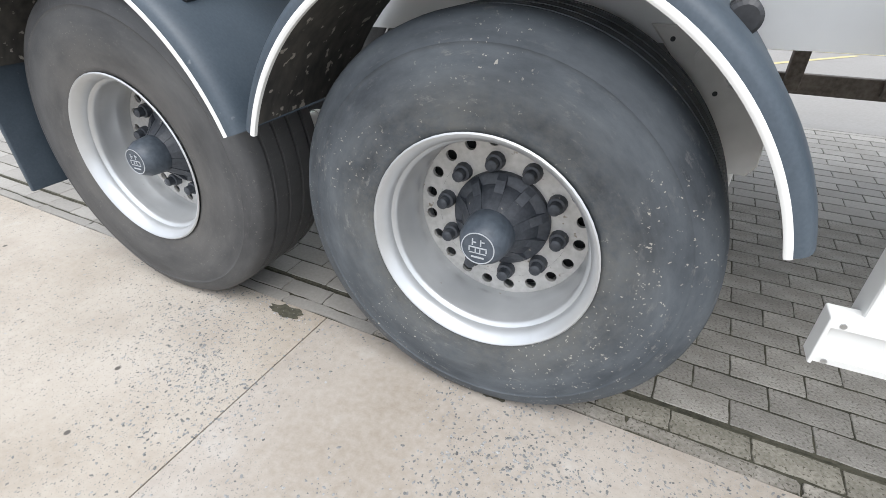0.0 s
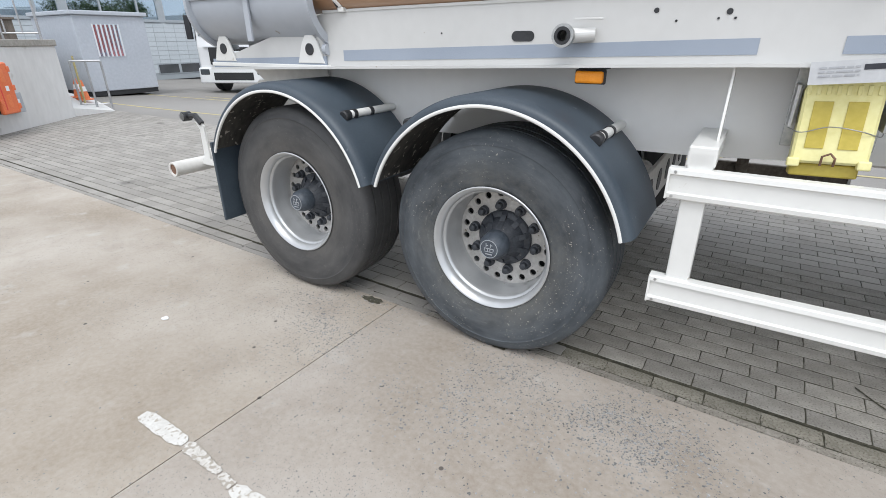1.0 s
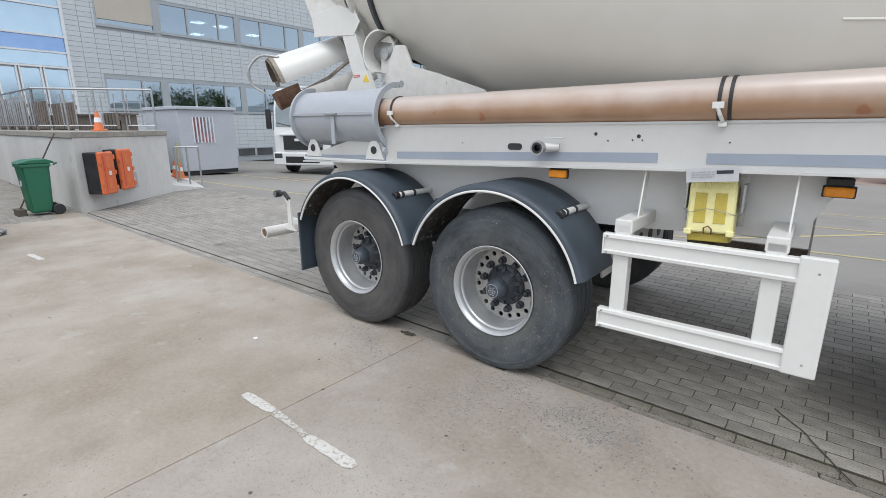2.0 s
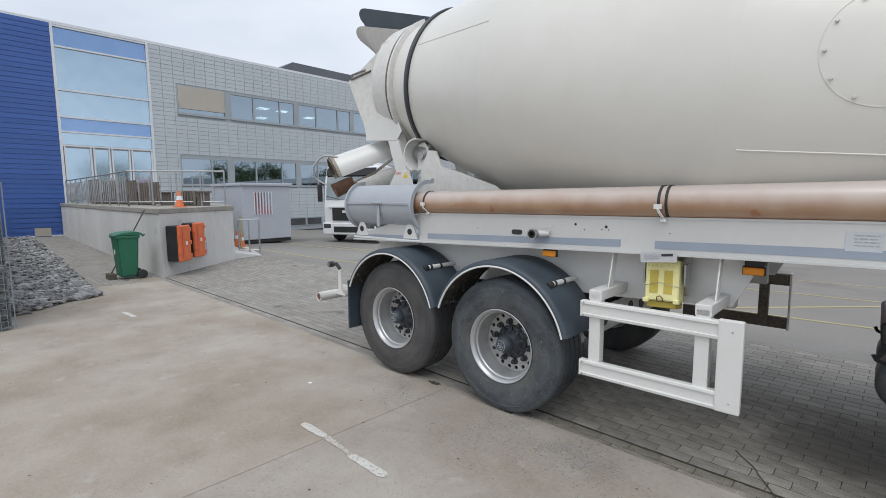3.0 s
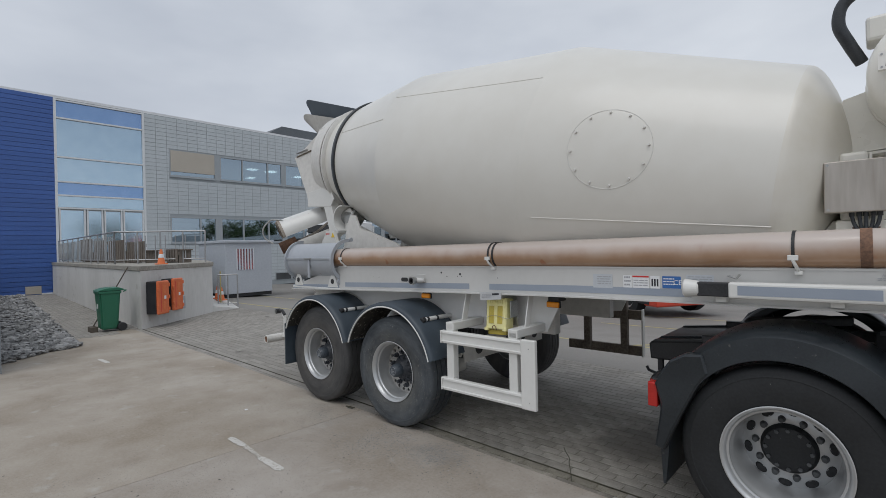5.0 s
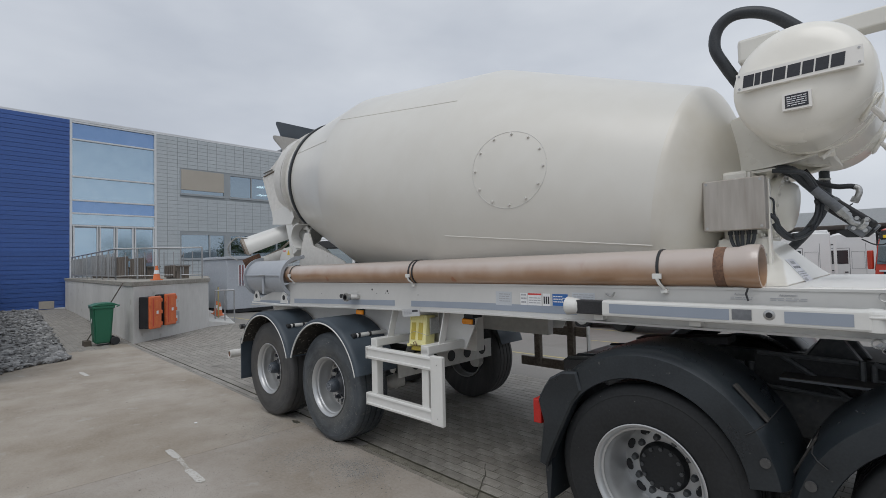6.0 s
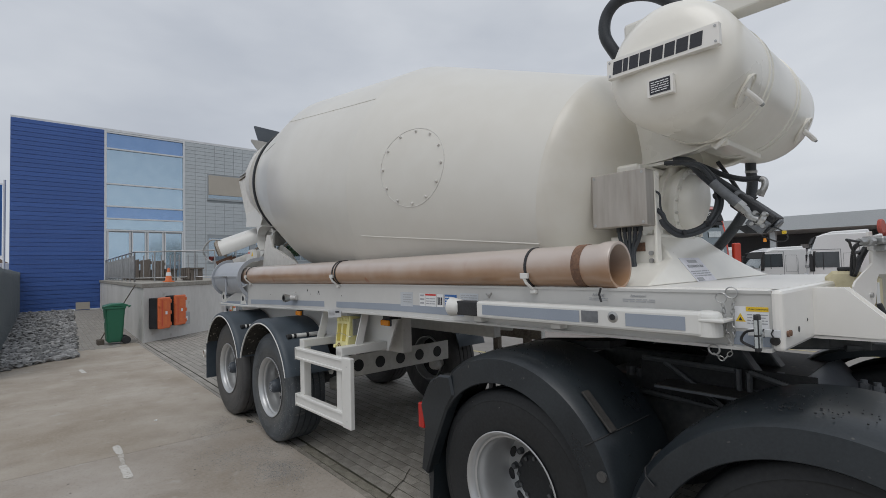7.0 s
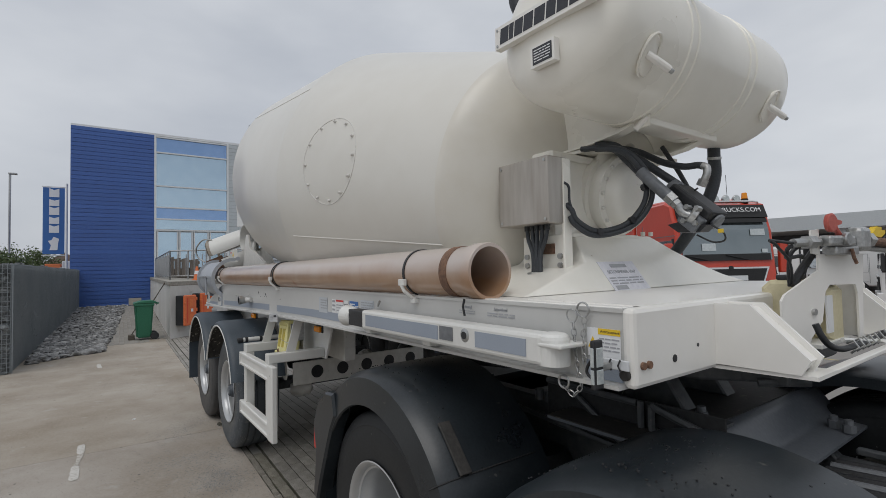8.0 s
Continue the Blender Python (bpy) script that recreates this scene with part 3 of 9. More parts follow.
def prism(poly, axis, a, b, bm=None, bevel=0.0):
    """A flat outline, pushed from a to b along an axis ("x": outline in y, z; "y": in x, z; "z": in x, y)."""
    bm = bm or bmesh.new()

    def at(p, t):
        return {"x": (t, p[0], p[1]), "y": (p[0], t, p[1]), "z": (p[0], p[1], t)}[axis]
    lo, hi = [bm.verts.new(at(p, a)) for p in poly], [bm.verts.new(at(p, b)) for p in poly]
    fs = [bm.faces.new(lo), bm.faces.new(hi)]
    for i in range(len(poly)):
        j = (i + 1) % len(poly)
        fs.append(bm.faces.new((lo[i], lo[j], hi[j], hi[i])))
    if bevel:
        bmesh.ops.recalc_face_normals(bm, faces=fs)
        es = [e for e in fs[0].edges] + [e for e in fs[1].edges]
        bmesh.ops.bevel(bm, geom=es, offset=bevel, segments=1, affect="EDGES")
    return bm


def sweep_arc(section, cx, cz, a0, a1, steps=24, bm=None, closed=True):
    """A section of (y, radius) points swept round the y axis through (cx, cz), from angle a0 to a1 in degrees (0: towards +x, 90: up)."""
    bm = bm or bmesh.new()
    rings = []
    for i in range(steps + 1):
        a = radians(a0 + (a1 - a0) * i / steps)
        rings.append([bm.verts.new((cx + r * math.cos(a), y, cz + r * math.sin(a))) for y, r in section])
    m = len(section)
    for p, q in zip(rings, rings[1:]):
        for k in range(m if closed else m - 1):
            bm.faces.new((p[k], p[(k + 1) % m], q[(k + 1) % m], q[k]))
    if closed:
        bm.faces.new(rings[0])
        bm.faces.new(rings[-1])
    return bm


def text(name, body, size, m, material, parent, squeeze=1.0):
    cu = bpy.data.curves.new(name, "FONT")
    cu.body, cu.size, cu.extrude, cu.align_x, cu.align_y = body, size, 0.0008, "CENTER", "CENTER"
    tmp = new("tmp", cu)
    bpy.context.view_layer.update()
    me = bpy.data.meshes.new_from_object(tmp.evaluated_get(bpy.context.evaluated_depsgraph_get()))
    bpy.data.objects.remove(tmp)
    bm = bmesh.new()
    bm.from_mesh(me)
    bmesh.ops.transform(bm, matrix=m @ Matrix.Diagonal((squeeze, 1, 1, 1)), verts=bm.verts)
    return part(name, bm, material, parent)


FACE = pose(0, 0, 0, 90, 0, 0)          # a flat thing that faces -y, upright


def facing(x, y, z, roll=0.0, rz=0.0, tip=0.0):
    return pose(x, y, z, 0, 0, rz) @ pose(0, 0, 0, 90 + tip, 0, 0) @ pose(0, 0, 0, 0, 0, roll)


def card(w, h, m, t=0.002, bm=None):
    """A thin plate of width w and height h, centred on m and facing its z."""
    bm = bm or bmesh.new()
    return box(-w / 2, w / 2, -h / 2, h / 2, 0, t, 0, bm, m)


def lines_of_print(m, w, rows, pitch, h, seed=1, bm=None):
    """Rows of short bars in place of print too small to read."""
    rnd = random.Random(seed)
    bm = bm or bmesh.new()
    for i in range(rows):
        x = -w / 2
        while x < w / 2 - 0.004:
            n = min(rnd.uniform(0.12, 0.4) * w, w / 2 - x)
            box(x, x + n, -i * pitch - h / 2, -i * pitch + h / 2, 0, 0.001, 0, bm, m)
            x += n + 0.05 * w
    return bm


def smooth01(t):
    t = min(1.0, max(0.0, t))
    return t * t * (3 - 2 * t)


def gz(x):
    """The yard's gentle fall towards the loading dock and rise to the office."""
    if x > -9.6:
        return -0.035 * smooth01((-3 - x) / 6.6)
    return -0.035 + 0.10 * smooth01((-9.6 - x) / 14)


YA = radians(-1.775)


def yard(u, v):
    """Yard coordinates: u along the kerb, v across it towards the paving."""
    return (u * math.cos(YA) - v * math.sin(YA), 0.985 + u * math.sin(YA) + v * math.cos(YA))


def grid_sheet(corner, us, vs, z, thick=0.08):
    bm = bmesh.new()
    top = [[bm.verts.new((*corner(u, v), z + gz(corner(u, v)[0]))) for v in vs] for u in us]
    bot = [[bm.verts.new((*corner(u, v), z - thick + gz(corner(u, v)[0]))) for v in vs] for u in us]
    for i in range(len(us) - 1):
        for j in range(len(vs) - 1):
            bm.faces.new((top[i][j], top[i + 1][j], top[i + 1][j + 1], top[i][j + 1]))
    for i in range(len(us) - 1):
        for j in (0, len(vs) - 1):
            bm.faces.new((top[i][j], top[i + 1][j], bot[i + 1][j], bot[i][j]))
    for j in range(len(vs) - 1):
        for i in (0, len(us) - 1):
            bm.faces.new((top[i][j], top[i][j + 1], bot[i][j + 1], bot[i][j]))
    return bm


def steps_of(a, b, n):
    return [a + (b - a) * i / n for i in range(n + 1)]


def sheet_strip(pts, y0, y1, thick):
    """A bent strip of sheet: a line in x and z, given a thickness upward and a width in y."""
    return prism([(x, z) for x, z in pts] + [(x, z + thick) for x, z in reversed(pts)], "y", y0, y1)

# ---- ground ----
bm = bmesh.new()
vs = [bm.verts.new(p) for p in ((-900, -900, -0.12), (900, -900, -0.12), (900, 4, -0.12), (-900, 4, -0.12), (900, 37, -1.5), (-900, 37, -1.5), (900, 900, -1.5), (-900, 900, -1.5))]
for q in ((0, 1, 2, 3), (3, 2, 4, 5), (5, 4, 6, 7)):
    bm.faces.new([vs[i] for i in q])
setting("ground", bm, GROUND, "pale grey open ground round the truck yard", "ground")

def fall(y):
    """The truck park drops away gently beyond the paved strip."""
    return -0.042 * min(14.0, max(0.0, y - 4.5))


def sloped(bm):
    for v in bm.verts:
        v.co.z += fall(v.co.y)
    return bm


# the concrete apron, poured in two bays with a joint across it
J = -0.64
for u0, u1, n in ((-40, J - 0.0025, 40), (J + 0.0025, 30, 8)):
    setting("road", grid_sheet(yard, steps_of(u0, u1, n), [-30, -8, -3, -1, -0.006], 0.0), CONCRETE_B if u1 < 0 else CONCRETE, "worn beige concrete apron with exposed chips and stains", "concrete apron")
for v0, v1, z in ((-0.03, 0.15, -0.0105), (0.15, 3.42, -0.0036)):
    setting("pavement_bed", grid_sheet(yard, steps_of(-26, 30, 30), [v0, v1], z, 0.05), JOINT, "dark sandy bed between the grey pavers", "paving bed")
bm = grid_sheet(yard, steps_of(-45, 45, 60), [3.44, 3.55, 6, 14, 22], 0.0)
sloped(bm)
setting("yard_asphalt", bm, ASPHALT, "pale worn asphalt of the truck park", "asphalt")
bm = grid_sheet(yard, steps_of(-45, 60, 20), [22.0, 36.0, 40, 90], 0.0)
sloped(bm)
setting("far_yard", bm, PINK, "reddish worn asphalt before the warehouse", "asphalt")
bm = grid_sheet(yard, steps_of(-45, -26, 10), [0.0, 3.44], -0.01)
setting("path_end", bm, ASPHALT, "grey asphalt strip near the office", "asphalt")


def line_on_ground(x0, y0, x1, y1, w, seed, n=24, w1=None):
    """A worn strip of road paint from width w to w1, with frayed edges and ends."""
    rnd = random.Random(seed)
    bm = bmesh.new()
    d = Vector((x1 - x0, y1 - y0)).normalized()
    q = Vector((-d.y, d.x))
    prev, ea, eb = None, 0.0, 0.0
    for i in range(n + 1):
        c = Vector((x0, y0)).lerp(Vector((x1, y1)), i / n)
        half = (w + ((w1 or w) - w) * i / n) / 2 * (0.55 + 0.45 * min(1.0, min(i, n - i) / 2))
        ea, eb = 0.6 * ea + rnd.uniform(-0.004, 0.003), 0.6 * eb + rnd.uniform(-0.004, 0.003)
        a, b = c + q * (half + ea), c - q * (half + eb)
        row = [bm.verts.new((a.x, a.y, 0.004 + gz(a.x))), bm.verts.new((b.x, b.y, 0.004 + gz(b.x)))]
        if prev:
            bm.faces.new((prev[0], prev[1], row[1], row[0]))
        prev = row
    return bm


for i, (x0, y0, x1, y1, w, w1, m_) in enumerate(((-1.005, -0.302, -0.70, -0.301, 0.066, 0.058, PAINT_W), (-0.695, -0.301, -0.46, -0.318, 0.058, 0.040, PAINT_F), (-0.452, -0.319, -0.372, -0.331, 0.030, 0.045, PAINT_F), (-0.365, -0.331, 0.015, -0.335, 0.066, 0.068, PAINT_W), (-6.35, -0.16, -5.85, -0.14, 0.07, 0.07, PAINT_W))):
    setting("road_line", line_on_ground(x0, y0, x1, y1, w, i, 20, w1), m_, "short worn white dash painted on the concrete", "road marking")
for x0, y0, x1, y1 in ((-3.0, 6.2, 4.5, 6.6), (-1.5, 9.2, 6, 9.6), (0.3, 6.4, 2.6, 9.2), (-7, 11.5, 8, 12.2), (-14, 5.6, -6, 6.0), (-14, 8.6, -5, 9.2), (-20, 7.2, -11, 8.4)):
    setting("parking_line", sloped(line_on_ground(x0, y0, x1, y1, 0.1, 9, 40)), PAINT_Y, "worn yellow parking line on the asphalt", "road marking")


def ragged_patch(x, y, rx, ry, seed, z=0.003):
    rnd = random.Random(seed)
    bm = bmesh.new()
    vs = []
    for k in range(22):
        a = math.tau * k / 22
        r = rnd.uniform(0.65, 1.1)
        vs.append(bm.verts.new((x + rx * r * math.cos(a), y + ry * r * math.sin(a), z + gz(x))))
    bm.faces.new(vs)
    return bm


setting("moss_patch", ragged_patch(-0.80, 0.965, 0.085, 0.035, 3), JOINT, "dark damp moss in a broken edge of the concrete", "moss")
setting("dirt_patch", ragged_patch(0.06, 0.93, 0.05, 0.03, 5), JOINT, "dark dirt swept up against the tyre", "dirt")
# stone chips laid bare in the worn skin of the concrete, and loose grit by the wheels
rnd_c = random.Random(12)


def scatter(count, place, r0, r1, height, name, material, label, category):
    verts_c, faces_c = [], []
    done = 0
    while done < count:
        u, v = place()
        if v > -0.010:
            continue
        x, y = yard(u, v)
        worn = 0.5 + 0.9 * noise.noise(Vector((x * 1.7, y * 1.7, 3.1))) + 0.5 * noise.noise(Vector((x * 6, y * 6, 9.0)))
        if height < 0.002 and rnd_c.random() > worn:
            continue
        r = r0 + (r1 - r0) * rnd_c.random() ** 2.2
        long_, turn = rnd_c.uniform(1.0, 1.9), rnd_c.uniform(0, 3.14)
        base, k_ = len(verts_c), rnd_c.randint(4, 6)
        for k in range(k_):
            a = math.tau * (k + rnd_c.uniform(-0.25, 0.25)) / k_
            p, q = r * long_ * math.cos(a), r * math.sin(a)
            verts_c.append((x + p * math.cos(turn) - q * math.sin(turn), y + p * math.sin(turn) + q * math.cos(turn), gz(x) + 0.0006))
        verts_c.append((x, y, gz(x) + height * r / r1 + 0.0008))
        faces_c += [(base + k, base + (k + 1) % k_, base + k_) for k in range(k_)]
        done += 1
    me_c = bpy.data.meshes.new(name)
    me_c.from_pydata(verts_c, [], faces_c)
    me_c.materials.append(material)
    tagged(new(name, me_c), label, category, "", "stuff")


def worn_place():
    k = rnd_c.random()
    if k < 0.34:
        return rnd_c.gauss(0.15, 0.42), rnd_c.gauss(-0.38, 0.24)
    if k < 0.62:
        return rnd_c.gauss(0.82, 0.20), rnd_c.gauss(-0.24, 0.13)
    if k < 0.85:
        return rnd_c.gauss(-0.95, 0.34), rnd_c.gauss(-0.35, 0.26)
    return rnd_c.uniform(-3.5, 3.0), rnd_c.uniform(-2.2, 0)


scatter(12500, worn_place, 0.0009, 0.0046, 0.0007, "stone_chips", CHIP, "dark stone chips laid bare in the worn concrete", "stone chips")
scatter(260, lambda: (rnd_c.choice((rnd_c.gauss(0.05, 0.10), rnd_c.gauss(-0.8, 0.13), rnd_c.uniform(-2, 2))), rnd_c.uniform(-0.08, 0)), 0.0015, 0.0045, 0.004, "grit", STONE, "loose grey grit along the kerb by the wheels", "grit")
sc = thing("paper_scrap", (-1.67, 0.18, 0), "small torn white paper scrap on the concrete", "litter")
part("sheet", prism([(-1.69, 0.17), (-1.66, 0.165), (-1.648, 0.185), (-1.655, 0.195), (-1.685, 0.20)], "z", 0.002, 0.006), STICKER, sc)

wire = thing("loose_wire", (1.75, 1.2, 0), "thin dark wire lying across the grey pavers", "wire")
part("strand", tube([(1.56, 1.47, 0.006), (1.616, 1.396, 0.007), (1.70, 1.30, 0.007), (1.735, 1.225, 0.008), (1.80, 1.12, 0.006), (1.84, 1.05, 0.005), (1.90, 0.95, 0.008)], 0.0032, 7, smooth_steps=5), JOINT, wire, "", True)

# ---- mixer trailer ----
CY = 2.11                       # the trailer's middle line
AX, AZ = (0.0, -1.285), 0.545    # its two axles
trailer = thing("mixer_trailer", (0, CY, 0), "white two-axle concrete mixer semi-trailer parked on grey pavers", "truck trailer")


def rail_low(x):
    return float(np.interp(x, (-2.05, 0.8, 1.9, 4.5), (1.29, 1.365, 1.385, 1.395)))


def rail_high(x):
    return float(np.interp(x, (-2.05, -0.9, 1.9, 4.5), (1.555, 1.575, 1.595, 1.597)))


XS = [-1.07 + i * (4.375 + 1.07) / 14 for i in range(15)]


def side_of(y):
    """y for the near side; the far side mirrors it."""
    return 2 * CY - y


for far in (False, True):
    def Y(y):
        return side_of(y) if far else y
    x0 = -2.05
    xs = [x0] + XS
    web = prism([(x, rail_low(x)) for x in xs] + [(x, rail_high(x) if x > -1.2 else rail_low(x) + 0.03) for x in reversed(xs)], "y", Y(1.045), Y(1.057))
    prism([(x, rail_high(x)) for x in XS] + [(x, rail_high(x) + 0.012) for x in reversed(XS)], "y", Y(1.04), Y(1.16), web)
    prism([(x, rail_low(x) - 0.012) for x in xs] + [(x, rail_low(x)) for x in reversed(xs)], "y", Y(1.01), Y(1.16), web)
    part("side_rail", web, RAIL_W, trailer)
    panel = [(-1.95, rail_low(-1.95) - 0.013), (1.74, rail_low(1.74) - 0.013), (1.66, 1.31), (1.52, 1.03), (0.75, 0.99), (-1.3, 0.97), (-1.7, 1.08)]
    part("side_panel", prism(panel, "y", Y(1.30), Y(1.315)), PANEL_W, trailer)
    if not far:
        for a, b in ((-0.95, 0.885), (1.11, 2.72)):
            n = steps_of(a, b, 8)
            part("reflective_strip", prism([(x, rail_low(x) + 0.026) for x in n] + [(x, rail_low(x) + 0.077) for x in reversed(n)], "y", 1.0425, 1.0455), TAPE, trailer, "grey reflective strip")
        part("reflective_strip", prism([(-2.05, rail_low(-2.05) - 0.01), (-1.07, rail_low(-1.07) - 0.01), (-1.07, rail_low(-1.07) + 0.05), (-2.05, rail_low(-2.05) + 0.05)], "y", 1.036, 1.0455), TAPE, trailer, "grey reflective strip")
        part("reflective_strip", card(0.125, 0.052, facing(4.305, 1.044, 1.424)), TAPE, trailer, "grey reflective strip")

# cross members, floor and the boxed front end
for x in (-1.8, -0.64, 0.62, 1.75, 2.9):
    part("cross_member", box(x - 0.05, x + 0.05, 1.16, side_of(1.16), rail_low(x) + 0.02, rail_high(x) - 0.03, 0.005), WHITE_DIRTY, trailer)
for y in (1.52, side_of(1.52)):
    part("main_beam", box(-2.0, 1.5, y - 0.05, y + 0.05, 0.98, 1.5, 0.006), WHITE_DIRTY, trailer)
    part("main_beam", box(1.5, 4.36, y - 0.05, y + 0.05, 1.40, 1.56, 0.006), WHITE_DIRTY, trailer)
deck = prism([(2.6, 1.06), (4.36, 1.06), (4.36, side_of(1.06)), (2.6, side_of(1.06))], "z", 1.59, 1.611, bevel=0.004)
part("deck_plate", deck, BRIGHT_W, trailer)
part("front_box", box(4.372, 4.412, 1.035, side_of(1.035), 1.385, 1.612, 0.014), BRIGHT_W, trailer)
part("front_box", box(4.0, 4.38, 1.06, side_of(1.06), 1.385, 1.40, 0.004), BRIGHT_W, trailer, "bottom plate")
neck = [(4.40, 1.600), (4.52, 1.600), (4.675, 1.445), (4.65, 1.400), (4.40, 1.400)]
for y in (1.50, 1.60, side_of(1.60), side_of(1.50)):
    part("neck_plate", prism(neck, "y", y - 0.006, y + 0.006), BRIGHT_W, trailer)
for y0, y1 in ((1.506, 1.594), (side_of(1.594), side_of(1.506))):
    part("neck_cover", prism([(4.40, 1.587), (4.508, 1.587), (4.66, 1.437), (4.64, 1.408), (4.40, 1.408)], "y", y0, y1), BRIGHT_W, trailer)
for y0, y1 in ((1.50, 1.66), (side_of(1.66), side_of(1.50))):
    part("neck_bottom", prism([(4.40, 1.384), (4.69, 1.389), (4.69, 1.401), (4.40, 1.396)], "y", y0, y1), BRIGHT_W, trailer)
part("neck_rim", box(4.66, 4.69, 1.66, side_of(1.66), 1.387, 1.401, 0.003), BRIGHT_W, trailer)

# side bar with a reflective strip, swung against the rail
bar = part("side_bar", box(2.95, 4.17, 0.92, 1.0, 1.432, 1.527, 0.012), WHITE, trailer)
for a, b in ((3.0, 3.63), (3.86, 4.11)):
    part("reflective_strip", card(b - a, 0.055, facing((a + b) / 2, 0.9195, 1.48)), TAPE, bar, "grey reflective strip")
part("grip", box(2.78, 2.952, 0.925, 0.995, 1.438, 1.522, 0.006), BLACK, bar, "black rubber grip")
part("end_cap", cyl((2.70, 0.955, 1.482), (2.79, 0.955, 1.482), 0.058, 0.048, 24, cham=0.01), WHITE, bar)
part("type_plate", card(0.085, 0.052, facing(3.685, 0.9185, 1.483)), GREY_PLATE, bar, "dark engraved type plate")
part("socket", lathe([(0, 0.012), (0.006, 0.03), (0.012, 0.03), (0.012, 0)], (3.80, 0.9155, 1.487), (0, 1, 0), 20), STEEL, bar)
# black disc stands in for the shade inside the socket
part("socket_hole", cyl((3.80, 0.914, 1.487), (3.80, 0.918, 1.487), 0.014), BLACK, bar)
hinge = lathe([(0, 0.0), (0, 0.049), (0.078, 0.049), (0.088, 0.046), (0.095, 0.038), (0.099, 0.02), (0.1, 0)], (4.178, 0.972, 1.432), (0, 0, 1), 24)
part("hinge", hinge, WHITE, bar)
part("hinge_ear", box(4.12, 4.25, 0.92, 1.04, 1.49, 1.502, 0.004), WHITE, bar)
for x in (2.9, 3.45):
    part("bracket", box(x - 0.03, x + 0.03, 0.98, 1.045, 1.40, 1.45, 0.004), WHITE, trailer)


# wheels
def tyre_profile(w, R, r_in, flat=0.9):
    h = w / 2
    p = [(-h * 0.82, r_in), (-h * 0.90, r_in + 0.006), (-h * 0.935, r_in + 0.016), (-h * 0.95, r_in + 0.032), (-h * 0.953, r_in + 0.046), (-h * 0.965, r_in + 0.056), (-h, r_in + (R - r_in) * 0.45), (-h * 0.985, r_in + (R - r_in) * 0.62), (-h * 0.96, R - 0.070), (-h * 0.956, R - 0.064), (-h * 0.955 - 0.0015, R - 0.061), (-h * 0.95, R - 0.056), (-h * 0.935, R - 0.048), (-h * 0.90, R - 0.031), (-h * 0.86, R - 0.016), (-h * 0.78, R - 0.004)]
    q = p[:]
    for g in (-0.52, -0.18, 0.18, 0.52):
        q += [(h * g - 0.007, R), (h * g - 0.005, R - 0.011), (h * g + 0.005, R - 0.011), (h * g + 0.007, R)]
    return q + [(-s, r) for s, r in reversed(p)]


